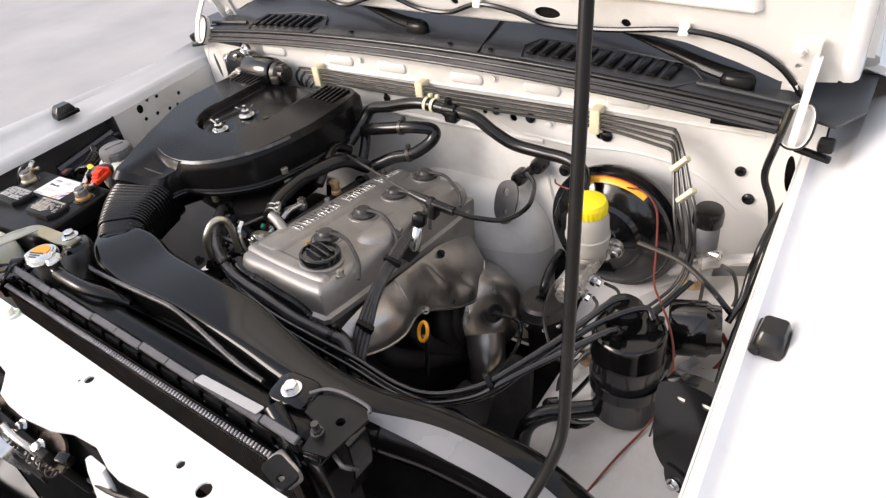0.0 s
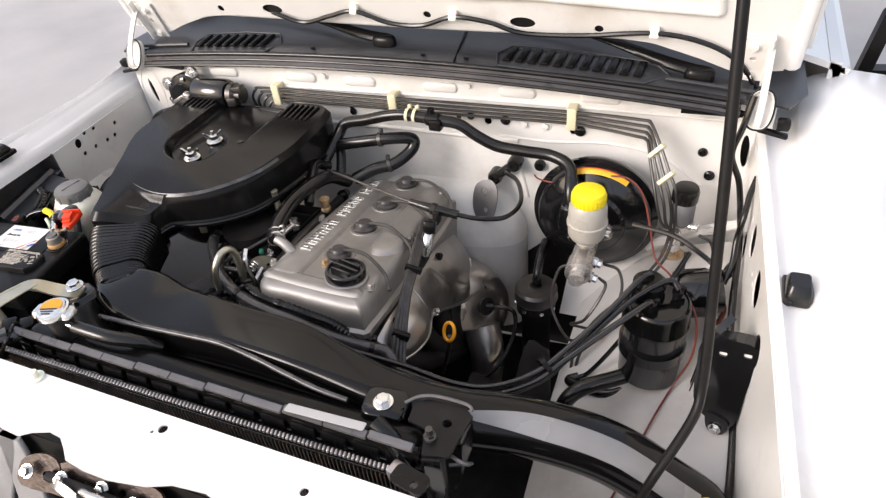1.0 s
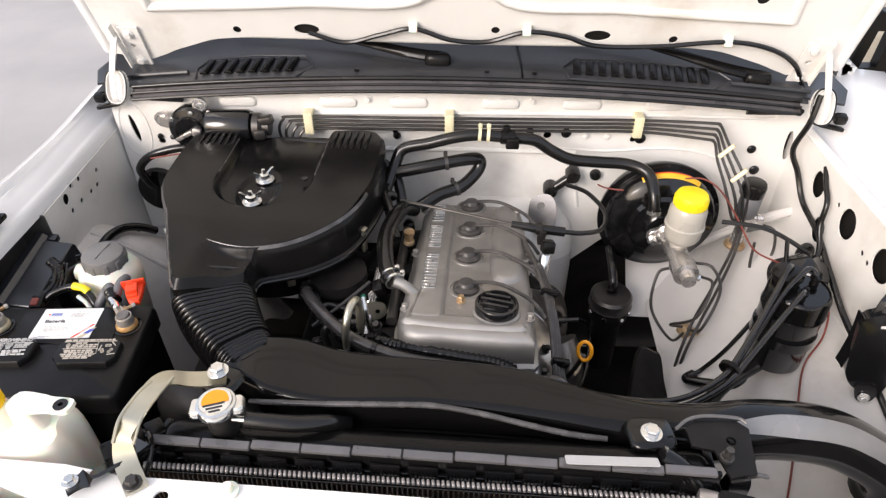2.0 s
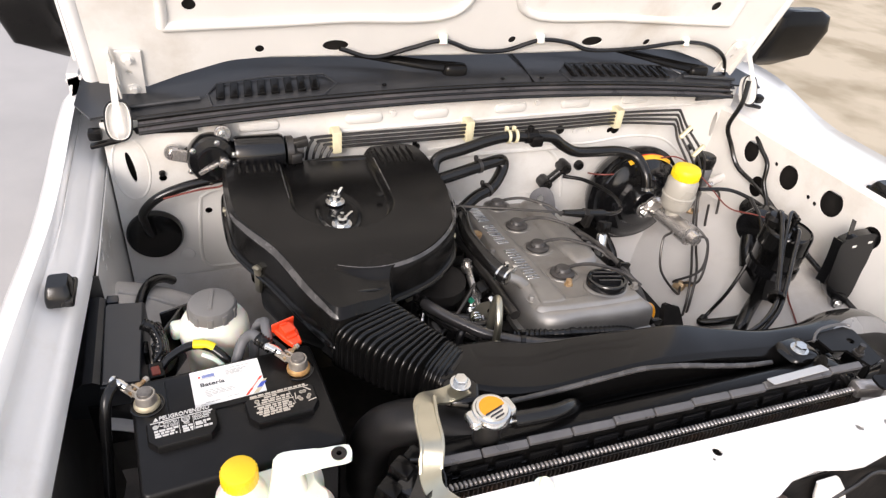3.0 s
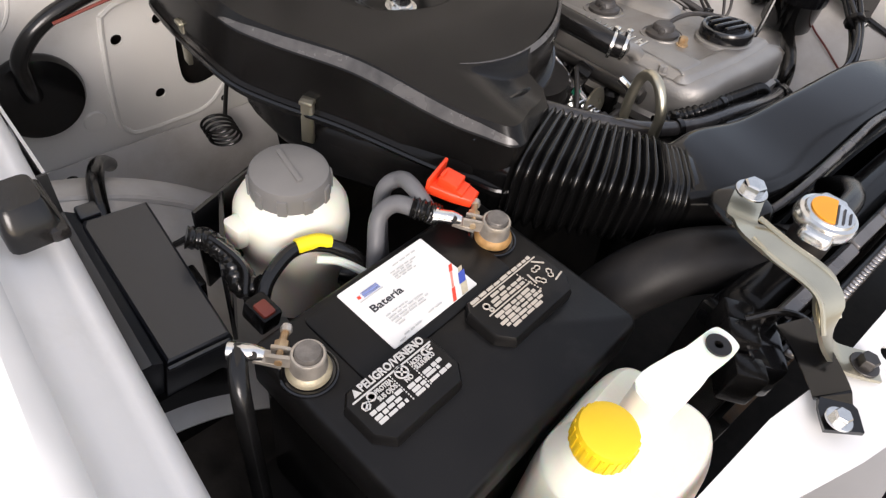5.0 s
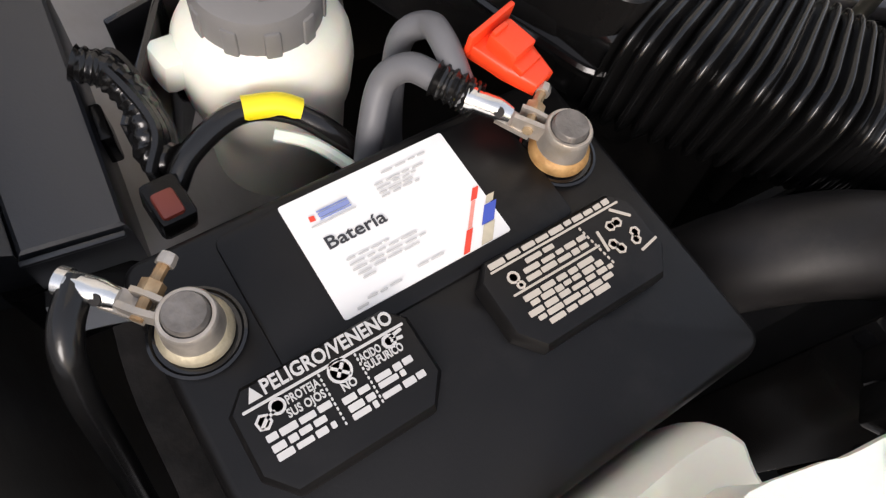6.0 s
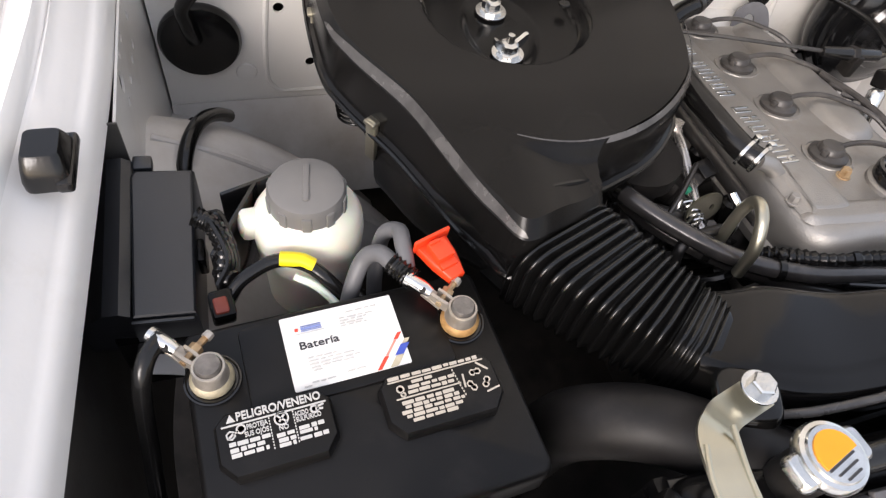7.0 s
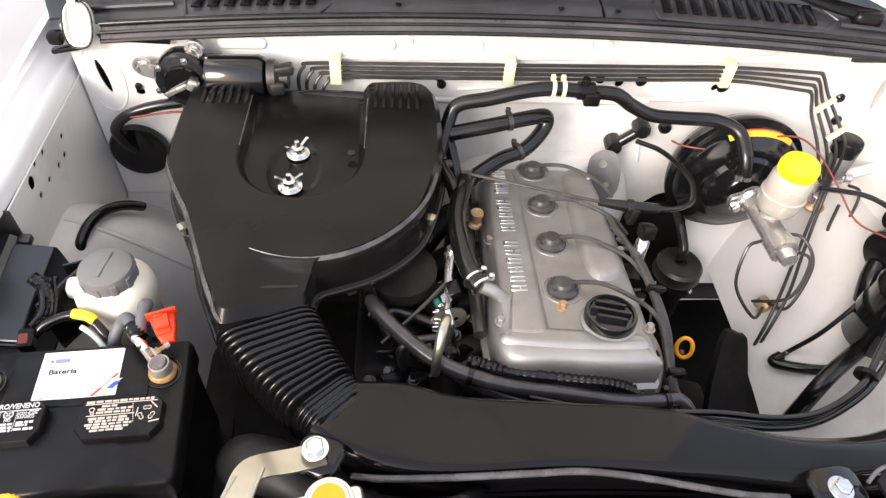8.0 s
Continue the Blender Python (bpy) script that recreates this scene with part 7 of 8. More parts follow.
for x, y, z in ((0.516, 1.100, 1.084), (0.540, 1.068, 1.050)):
    c = thing("pipe_clip", (x, y, z), "cream plastic clip holding the brake pipes", "clip", "pipe clips")
    part("body", slab(rounded(0.036, 0.009, 0.002, 3), [(0, -0.006), (0, 0.003), (0.001, 0.0055), (0.002, 0.006)], axes((x, y, z), (0.62, 0.0, 0.75), (-0.6, 0.5, 0.5))), CREAM, c)
for x, z, r in ((-0.182, 1.150, 0.006), (0.141, 1.151, 0.006), (0.254, 1.076, 0.007), (0.297, 1.075, 0.007)):
    solo("firewall_screw", bolt_mesh(on_wall(x, z, 0.0), (0.03, -1, 0), r, 0.004, 1.6), BAY, "small zinc screw in the firewall", "screw", "firewall screws")
for x, z, r in ((-0.127, 1.071, 0.008), (0.142, 1.084, 0.008), (0.215, 1.081, 0.010), (0.365, 1.071, 0.011), (0.594, 1.049, 0.009), (0.613, 1.0, 0.010), (-0.568, 1.105, 0.006), (-0.616, 1.063, 0.006)):
    solo("rubber_plug", lathe(on_wall(x, z, 0.0), (0.03, -1, 0), [(0, 0), (r, 0), (r, 0.003), (r * 0.7, 0.006), (0, 0.007)], 18), RUBBER, "round black rubber plug in the firewall", "plug", "firewall plugs")

# ---- heater hoses ----
hh = thing("heater_hose", (0.05, 1.08, 1.08), "black heater hose with a plastic valve joint", "hose", move=(-0.004, -0.006, 0.006))
part("hose", tube([(-0.13, 1.02, 1.02), (-0.115, 1.06, 1.055), (-0.10, 1.075, 1.078), (-0.05, 1.075, 1.092), (0.0, 1.075, 1.107), (0.04, 1.076, 1.113), (0.085, 1.078, 1.110)], 0.0115, 14, 7), RUBBER, hh)
part("hose", tube([(0.105, 1.078, 1.108), (0.150, 1.082, 1.102), (0.185, 1.086, 1.078), (0.225, 1.09, 1.058), (0.28, 1.09, 1.054), (0.335, 1.088, 1.052), (0.372, 1.07, 1.043), (0.382, 1.035, 1.018), (0.384, 1.02, 0.985)], 0.0115, 14, 7), RUBBER, hh)
part("joint", join(disc((0.085, 1.078, 1.110), (1, 0.05, -0.05), 0.0145, 0.028), disc((0.096, 1.078, 1.118), (0, 0, 1), 0.007, 0.014), block((0.108, 1.070, 1.103), (0.026, 0.022, 0.022), bev=0.004)), PLASTIC, hh)
for x, z in ((0.062, 1.113), (0.046, 1.113)):
    part("clamp", clamp_mesh((x, 1.077, z), (1, 0, -0.05), 0.0125, 0.006), CREAM, hh, "pale hose clamp")
part("end_clamp", clamp_mesh((0.384, 1.02, 0.99), (0, 0.3, 1), 0.0125, 0.007), ZINC, hh)
hose("coolant_hose", [(-0.40, 1.085, 1.075), (-0.33, 1.082, 1.083), (-0.25, 1.078, 1.085), (-0.19, 1.075, 1.080), (-0.15, 1.068, 1.055), (-0.118, 1.05, 1.03), (-0.10, 1.0, 0.98)], 0.0105, "black rubber coolant hose running behind the air cleaner", seg=12)
hose("bypass_hose", [(-0.115, 1.045, 1.046), (-0.05, 1.05, 1.060), (0.01, 1.062, 1.068), (0.042, 1.078, 1.060), (0.040, 1.07, 1.040), (0.01, 1.045, 1.018), (-0.03, 1.03, 1.008), (-0.07, 1.01, 0.99)], 0.0125, "looped black heater return hose with wire clamps", seg=12)
for c, a in (((-0.02, 1.0565, 1.0645), (1, 0.15, 0.1)), ((0.0, 1.042, 1.015), (0.8, 0.4, 0.2))):
    solo("hose_clamp", clamp_mesh(c, a, 0.0135, 0.007), STEEL, "small dark spring steel hose clamp", "clamp", "hose clamps")
hose("vacuum_hose", [(-0.08, 1.0, 0.99), (-0.095, 0.95, 1.028), (-0.112, 0.87, 1.034), (-0.106, 0.80, 1.034), (-0.094, 0.760, 1.030), (-0.084, 0.747, 1.028)], 0.0138, "thick black breather hose beside the valve cover", seg=12)
hose("vacuum_hose", [(-0.12, 1.0, 1.02), (-0.13, 0.97, 1.04), (-0.115, 0.93, 1.035), (-0.10, 0.88, 1.01)], 0.010, "black vacuum hose by the air cleaner", seg=10)

# ---- throttle cable over the engine ----
cable = thing("throttle_cable", (0.2, 1.0, 1.0), "black throttle cable crossing the valve cover", "cable")
part("inner", tube([(-0.10, 0.965, 1.035), (-0.02, 0.94, 1.037), (0.06, 0.92, 1.034), (0.12, 0.908, 1.030)], 0.0026, 8, 6), STEEL, cable)
part("sleeve", tube([(0.105, 0.910, 1.031), (0.15, 0.907, 1.026), (0.20, 0.910, 1.018)], [0.006, 0.009, 0.0085], 12, 5), RUBBER, cable)
part("adjuster", join(disc((0.148, 0.907, 1.026), (1, 0, -0.1), 0.011, 0.012, 6), block((0.160, 0.905, 1.012), (0.012, 0.020, 0.030), (0, 6, 0), bev=0.002)), DARK, cable)
part("outer", tube([(0.20, 0.910, 1.018), (0.235, 0.922, 1.008), (0.275, 0.955, 0.995), (0.288, 1.01, 0.993), (0.262, 1.08, 0.99), (0.225, 1.118, 0.983)], 0.0045, 10, 7), RUBBER, cable)
lever = thing("cable_bracket", on_wall(0.215, 0.97, 0.0), "black cable bracket with two rubber ends on the firewall", "bracket")
part("bar", tube([on_wall(0.195, 0.955, 0.018), on_wall(0.238, 0.992, 0.018)], 0.010, 12, 3), RUBBER, lever)
for x, z in ((0.195, 0.955), (0.238, 0.992)):
    part("boss", lathe(on_wall(x, z, 0.0), (0, -1, 0), [(0, 0), (0.015, 0), (0.016, 0.022), (0.013, 0.030), (0.007, 0.031), (0.006, 0.026), (0, 0.026)], 20), RUBBER, lever)
solo("rubber_plug", lathe(on_wall(0.287, 0.985, 0.0), (0.03, -1, 0), [(0, 0), (0.012, 0), (0.012, 0.008), (0.009, 0.012), (0, 0.013)], 18), RUBBER, "round black rubber plug in the firewall", "plug", "firewall plugs")

# ---- ignition leads bundle and coil-side sensor ----
leads = thing("ignition_leads", (0.14, 0.7, 0.95), "bundle of black ignition leads looped over the heat shield", "leads")
for k in range(4):
    o = 0.007 * k
    part("lead", tube([(0.130 + o * 0.3, 0.91 - 0.02 * k, 0.995), (0.146 + o * 0.4, 0.84, 1.003 - o * 0.3), (0.158 + o * 0.5, 0.78, 0.998 - o * 0.4), (0.168 + o * 0.5, 0.72, 0.980 - o * 0.3), (0.174 + o * 0.7, 0.665, 0.946 - o), (0.180 + o, 0.632, 0.905), (0.195 + o, 0.61, 0.86)], 0.0042, 8, 7), BOOT, leads)
part("holder", block((0.168, 0.772, 0.996), (0.03, 0.008, 0.012), (0, 20, 10), bev=0.002), PLASTIC, leads)
part("holder", block((0.184, 0.668, 0.944), (0.03, 0.010, 0.014), (0, 20, 10), bev=0.002), PLASTIC, leads)
sensor = thing("coil_sensor", (0.165, 0.86, 0.97), "bright metal sensor with black plug on a bracket", "sensor")
part("barrel", lathe((0.160, 0.838, 0.972), (0.12, 0.35, 1), [(0, 0), (0.009, 0), (0.010, 0.004), (0.010, 0.040), (0.007, 0.044), (0, 0.044)], 18), ZINC, sensor)
part("plug", block((0.167, 0.856, 1.026), (0.022, 0.022, 0.022), (-18, 8, 10), bev=0.004), PLASTIC, sensor)
part("bracket", block((0.150, 0.83, 0.965), (0.03, 0.03, 0.004), (0, 12, 0), bev=0.001), DARK, sensor)

# ---- brake booster and master cylinder ----
boost = thing("brake_booster", (0.42, 1.08, 0.80), "glossy black vacuum brake booster drum", "brake booster")
AX = V(0.0, -1, 0.06)
BO = V(0.414, 1.140, 0.928)
part("rear_shell", lathe(BO, AX, [(0, 0), (0.090, 0), (0.110, 0.012), (0.118, 0.030), (0.118, 0.040), (0.122, 0.041), (0.122, 0.047), (0.112, 0.049), (0.112, 0.05), (0, 0.05)], 56), GLOSSBLACK, boost)
part("front_shell", lathe(BO + AX * 0.048, AX, [(0, 0), (0.111, 0), (0.111, 0.012), (0.106, 0.020), (0.094, 0.024), (0.088, 0.030), (0.066, 0.034), (0.060, 0.042), (0.034, 0.048), (0.030, 0.052), (0, 0.052)], 56), GLOSSBLACK, boost)
part("check_valve", tube([BO + V(-0.040, -0.075, 0.06), BO + V(-0.040, -0.095, 0.066), BO + V(-0.040, -0.10, 0.080)], 0.009, 12, 4), PLASTIC, boost)
part("caution_label", sheet(lambda u, v: BO + AX * (0.0610 + 0.0085 * v) + V(math.cos(radians(118 - 62 * u)), 0, math.sin(radians(118 - 62 * u))) * (0.1125 - 0.0075 * v * v), 18, 4, 0.001), CAUTION, boost, "yellow caution label")
part("caution_band", sheet(lambda u, v: BO + AX * (0.0565 + 0.0035 * v) + V(math.cos(radians(112 - 45 * u)), 0, math.sin(radians(112 - 45 * u))) * 0.1125, 12, 1, 0.0008), WARN, boost, "thin red label edge")
mc = thing("master_cylinder", (0.428, 0.95, 0.92), "cast alloy brake master cylinder with translucent reservoir", "master cylinder", move=(-0.005, -0.006, 0.002))
part("cylinder", lathe((0.426, 1.03, 0.938), (0.03, -1, 0.05), [(0, 0), (0.026, 0), (0.026, 0.008), (0.020, 0.014), (0.020, 0.10), (0.023, 0.102), (0.023, 0.135), (0.015, 0.138), (0.013, 0.155), (0, 0.156)], 26), ALLOY, mc)
part("flange", slab(rounded(0.084, 0.034, 0.014, 4), [(0, 0), (0, 0.009), (0.001, 0.010)], axes((0.426, 1.030, 0.938), (1, 0, 0.25), (-0.25, 0, 1))), ALLOY, mc)
for s in (-1, 1):
    part("flange_nut", bolt_mesh((0.426 + s * 0.032, 1.018, 0.938 + s * 0.008), (0, -1, 0), 0.007, 0.010), ZINC, mc)
for y, z in ((0.955, 0.928), (0.912, 0.93)):
    part("port", lathe((0.442, y, z), (1, -0.1, -0.15), [(0, 0), (0.010, 0), (0.010, 0.012), (0.007, 0.013), (0.007, 0.020), (0, 0.020)], 6), ZINC, mc)
part("reservoir", lathe((0.429, 0.968, 0.955), (0, 0, 1), [(0, 0), (0.016, 0), (0.017, 0.012), (0.029, 0.020), (0.033, 0.028), (0.034, 0.048), (0.036, 0.050), (0.036, 0.054), (0.034, 0.056), (0.033, 0.086), (0.028, 0.094), (0.025, 0.098), (0, 0.098)], 32), RESERVOIR, mc, "amber-tinted translucent reservoir")
bcap = part("reservoir_cap", lathe((0.429, 0.968, 1.048), (0, 0, 1), [(0, 0), (0.0275, 0), (0.0295, 0.003), (0.0295, 0.018), (0.027, 0.024), (0.022, 0.026), (0, 0.026)], 32), YELLOW, mc, "bright yellow ribbed cap")
for k in range(26):
    a = 2 * math.pi * k / 26
    part("cap_rib", block((0.429 + 0.0295 * math.cos(a), 0.968 + 0.0295 * math.sin(a), 1.058), (0.0015, 0.003, 0.014), (0, 0, math.degrees(a)), bev=0, seg=1), YELLOW, bcap)
for k, pts in enumerate(([(0.46, 0.953, 0.925), (0.49, 0.94, 0.925), (0.50, 0.90, 0.90), (0.47, 0.86, 0.84), (0.46, 0.89, 0.81)], [(0.46, 0.91, 0.928), (0.475, 0.885, 0.93), (0.45, 0.85, 0.88), (0.42, 0.88, 0.83), (0.455, 0.90, 0.805)], [(0.41, 0.93, 0.93), (0.385, 0.92, 0.92), (0.38, 0.89, 0.86), (0.42, 0.86, 0.81), (0.455, 0.89, 0.80)])):
    solo("brake_line", tube(pts, 0.0028, 8, 8), STEEL, "bent thin steel brake line below the master cylinder", "pipe", "brake lines")
un = thing("pipe_union", (0.46, 0.90, 0.785), "small brass brake pipe union on the wheel arch", "pipe union")
part("body", block((0.46, 0.898, 0.797), (0.026, 0.024, 0.020), (0, 20, 25), bev=0.003), BRASS, un)
part("nut", lathe((0.468, 0.888, 0.806), (0.6, -0.5, 0.5), [(0, 0), (0.007, 0), (0.007, 0.012), (0, 0.012)], 6), BRASS, un)

# ---- clutch damper and valve between booster and fender ----
pv = thing("pressure_switch", (0.572, 1.07, 0.88), "pressure valve with black cap, grey sleeve and alloy body", "valve")
part("cap", lathe((0.577, 1.074, 1.004), (0.03, -0.05, 1), [(0, 0), (0.021, 0), (0.0235, 0.003), (0.0235, 0.022), (0.021, 0.029), (0.0, 0.031)], 30), RUBBER, pv, "matt black domed cap")
part("sleeve", lathe((0.578, 1.072, 0.958), (0.0, -0.05, 1), [(0, 0), (0.0185, 0), (0.0205, 0.004), (0.0205, 0.044), (0.018, 0.048), (0, 0.048)], 28), GREYHOSE, pv, "grey rubber sleeve")
part("body", join(lathe((0.571, 1.058, 0.898), (0, -0.05, 1), [(0, 0), (0.0125, 0), (0.0125, 0.020), (0.0105, 0.022), (0.0115, 0.026), (0.0115, 0.044), (0.008, 0.050), (0, 0.052)], 20), lathe((0.574, 1.064, 0.957), (1, -0.2, 0.05), [(0, 0), (0.0065, 0), (0.0065, 0.022), (0.009, 0.024), (0.009, 0.034), (0.006, 0.036), (0, 0.036)], 14)), ALLOY, pv, "bright alloy body")
part("base_ring", lathe((0.571, 1.058, 0.890), (0, 0, 1), [(0, 0), (0.021, 0), (0.021, 0.004), (0.017, 0.009), (0, 0.009)], 22), BRASS, pv)
hose("valve_pipe", [(0.612, 1.055, 0.945), (0.635, 1.05, 0.935), (0.645, 1.045, 0.89), (0.63, 1.03, 0.855), (0.60, 1.02, 0.86), (0.595, 1.03, 0.92)], 0.003, "thin bent brake pipe at the pressure valve", STEEL, "pipe", seg=8)
solo("rubber_plug", lathe((0.565, 0.588, 0.765), (0, 0, 1), [(0, 0), (0.026, 0), (0.026, 0.003), (0.018, 0.006), (0, 0.006)], 20), RUBBER, "round black rubber plug in the wheel arch", "plug", "arch plugs")
solo("rubber_plug", lathe((0.672, 0.985, 0.932), (-1, 0, 0.5), [(0, 0), (0.022, 0), (0.022, 0.003), (0.016, 0.006), (0, 0.006)], 20), RUBBER, "round black rubber plug in the wheel arch", "plug", "arch plugs")

# ---- evaporative canister, its bracket and hoses ----
can = thing("charcoal_canister", (0.575, 0.775, 0.85), "glossy black charcoal canister in a steel band", "canister", move=(0.010, 0, 0))
CC = V(0.557, 0.784, 0)
part("body", lathe(CC, (0, 0, 1), [(0, 0.862), (0.044, 0.862), (0.047, 0.866), (0.049, 0.975), (0.0505, 0.978), (0.0505, 0.984), (0.049, 0.987), (0.049, 1.012), (0.047, 1.018), (0.044, 1.020), (0.042, 1.017), (0, 1.017)], 40), SATIN, can)
part("band", lathe(CC, (0, 0, 1), [(0.0485, 0.918), (0.0510, 0.918), (0.0510, 0.938), (0.0485, 0.938), (0.0485, 0.918)], 40), GLOSSBLACK, can)
part("purge_valve", lathe((0.540, 0.806, 1.018), (0, 0, 1), [(0, 0), (0.022, 0), (0.022, 0.008), (0.025, 0.009), (0.025, 0.015), (0.018, 0.022), (0.006, 0.023), (0.005, 0.032), (0, 0.032)], 26), PLASTIC, can)
for c in ((0.548, 0.760, 1.018), (0.582, 0.798, 1.018)):
    part("nipple", join(lathe(c, (0, 0, 1), [(0, 0), (0.007, 0), (0.006, 0.014), (0, 0.014)], 14), clamp_mesh(V(*c) + V(0, 0, 0.012), (0, 0, 1), 0.007, 0.005)), PLASTIC, can)
bk = thing("canister_bracket", (0.662, 0.716, 0.86), "black pressed steel bracket plate with slots", "bracket")
bm_ = axes((0.675, 0.686, 0.882), (1, -0.25, 0.0), (0.02, 0.10, 1))
part("plate", plate(soft_outline([(-0.041, 0.05), (-0.036, 0.032), (-0.022, 0.014), (0.0, 0.006), (0.022, 0.016), (0.024, 0.080), (0.024, 0.163), (-0.042, 0.148), (-0.046, 0.10)], 4), [[(x - 0.005, z), (x + 0.005, z + 0.002), (x + 0.005, z + 0.009), (x - 0.005, z + 0.007)] for x, z in ((-0.017, 0.131), (0.013, 0.142))], 0.022, bm_), GLOSSBLACK, bk)
for x, z in ((-0.017, 0.1355), (0.013, 0.1465)):
    part("clip_tongue", block(bm_ @ V(x, z, -0.0035), (0.0115, 0.003, 0.0085), (6, 0, -14), bev=0.0008, seg=1), BAY, bk, "pale clip tongue")
part("side_flange", sheet(lambda u, v: bm_ @ V(-0.0455 + 0.005 * math.cos(u * 1.57) - 0.005 + 0.003 * math.sin(3.1 * v), 0.045 + 0.100 * v, -0.001 - 0.022 * u), 5, 10, 0.002), GLOSSBLACK, bk)
part("arm", ribbon([bm_ @ V(-0.036, 0.144, -0.004), bm_ @ V(-0.030, 0.166, -0.012), bm_ @ V(-0.020, 0.182, -0.026)], 0.010, 0.002, (1, 0, 0)), GLOSSBLACK, bk)
part("tab", plate(soft_outline([(-0.016, 0.024), (0.014, 0.020), (0.014, -0.002), (0.002, -0.013), (-0.012, -0.004)], 3), [], 0.003, bm_ @ pose(0, 0, 0.003)), GLOSSBLACK, bk)
part("bolt", bolt_mesh(bm_ @ V(0, 0, 0.004), (-0.25, -1, 0.1), 0.006, 0.006), ZINC, bk)
hr = thing("solenoid_valve", (0.636, 0.92, 0.89), "black cylindrical valve with rubber sleeve and wires", "solenoid valve")
part("drum", lathe((0.590, 0.885, 0.945), (1, 0.30, 0.10), [(0, 0), (0.038, 0), (0.041, 0.004), (0.041, 0.050), (0.036, 0.056), (0.034, 0.070), (0, 0.072)], 32), GLOSSBLACK, hr)
part("sleeve", tube([(0.60, 0.89, 0.92), (0.588, 0.87, 0.90), (0.585, 0.85, 0.87)], 0.018, 14, 5), RUBBER, hr)
part("wire", tube([(0.655, 0.92, 0.93), (0.67, 0.91, 0.91), (0.66, 0.89, 0.885), (0.645, 0.885, 0.88)], 0.004, 8, 5), REDWIRE, hr)
for k, pts in enumerate(([(0.550, 0.806, 1.048), (0.536, 0.788, 1.048), (0.50, 0.735, 1.02), (0.455, 0.675, 0.99), (0.417, 0.633, 0.970), (0.36, 0.605, 0.952), (0.30, 0.60, 0.945), (0.22, 0.605, 0.950), (0.14, 0.60, 0.962), (0.05, 0.60, 0.972), (-0.03, 0.612, 0.98)],
                         [(0.558, 0.760, 1.034), (0.546, 0.745, 1.034), (0.50, 0.70, 1.01), (0.455, 0.655, 0.985), (0.420, 0.624, 0.962), (0.36, 0.597, 0.942), (0.30, 0.590, 0.936), (0.22, 0.595, 0.940), (0.12, 0.592, 0.955), (0.03, 0.596, 0.965)],
                         [(0.592, 0.798, 1.034), (0.576, 0.802, 1.044), (0.53, 0.76, 1.03), (0.47, 0.69, 0.985), (0.43, 0.64, 0.955), (0.37, 0.607, 0.935), (0.30, 0.603, 0.925), (0.2, 0.61, 0.93)])):
    hose("vapour_hose", pts, 0.0046, "glossy black vapour hose in a tied bundle", GLOSSBLACK, "hose", seg=10, group="vapour hoses")
solo("hose_tie", lathe((0.428, 0.644, 0.973), (0.6, 0.75, 0.25), [(0.013, 0), (0.0155, 0), (0.0155, 0.007), (0.013, 0.007), (0.013, 0)], 18), PLASTIC, "black tie round the vapour hoses", "cable tie")
hose("canister_drain", [(0.545, 0.765, 0.865), (0.52, 0.75, 0.86), (0.475, 0.72, 0.855), (0.45, 0.70, 0.83), (0.44, 0.69, 0.76)], 0.013, "black canister drain hose", seg=12)
hose("clutch_pipe", [(0.455, 0.796, 0.788), (0.47, 0.80, 0.80), (0.50, 0.80, 0.86), (0.545, 0.82, 0.95), (0.575, 0.86, 0.985), (0.60, 0.93, 1.0)], 0.004, "thin black pipe rising behind the canister", RUBBER, "pipe", seg=8)
hose("clutch_hose", [(0.455, 0.796, 0.788), (0.44, 0.785, 0.785), (0.47, 0.765, 0.80), (0.51, 0.755, 0.81), (0.54, 0.765, 0.82)], 0.009, "short black rubber hose by the wheel arch", seg=10)
hose("red_wire", [(0.440, 1.075, 1.035), (0.475, 1.062, 1.043), (0.505, 1.040, 1.030), (0.527, 0.988, 1.006), (0.547, 0.930, 0.980), (0.575, 0.880, 0.990), (0.600, 0.842, 0.992), (0.624, 0.795, 0.985), (0.628, 0.770, 0.93), V(*arch(0.34, 0.47)) + V(0, 0, 0.010), V(*arch(0.42, 0.38)) + V(0, 0, 0.005), V(*arch(0.52, 0.24)) + V(0, 0, 0.005), V(*arch(0.62, 0.12)) + V(0, 0, 0.005)], 0.0017, "loose red-brown wire hanging by the canister", REDWIRE, "wire", seg=8)
hose("red_wire", [(0.287, 1.115, 0.988), (0.30, 1.095, 0.994), (0.33, 1.08, 1.0), (0.36, 1.085, 1.0)], 0.0017, "short red-brown wire at the booster", REDWIRE, "wire", seg=8)
hose("fender_loom", [(0.676, 0.90, 0.96), (0.680, 0.82, 0.93), (0.695, 0.74, 0.90), (0.70, 0.66, 0.88), (0.70, 0.58, 0.87), (0.69, 0.50, 0.90)], 0.0058, "black wiring loom along the inner fender", RUBBER, "wiring", seg=10)
hose("fender_loom", [(0.683, 1.05, 1.085), (0.676, 1.02, 1.07), (0.672, 0.985, 1.05), (0.668, 0.97, 1.01), (0.668, 0.945, 0.98), (0.66, 0.92, 0.955)], 0.0050, "black wiring loom along the inner fender", RUBBER, "wiring", seg=10)
hose("thin_cable", [(0.66, 0.93, 0.965), (0.62, 0.95, 0.985), (0.57, 0.97, 1.0), (0.50, 0.985, 1.0)], 0.0045, "thin black cable to the brake reservoir", RUBBER, "wiring", seg=8)

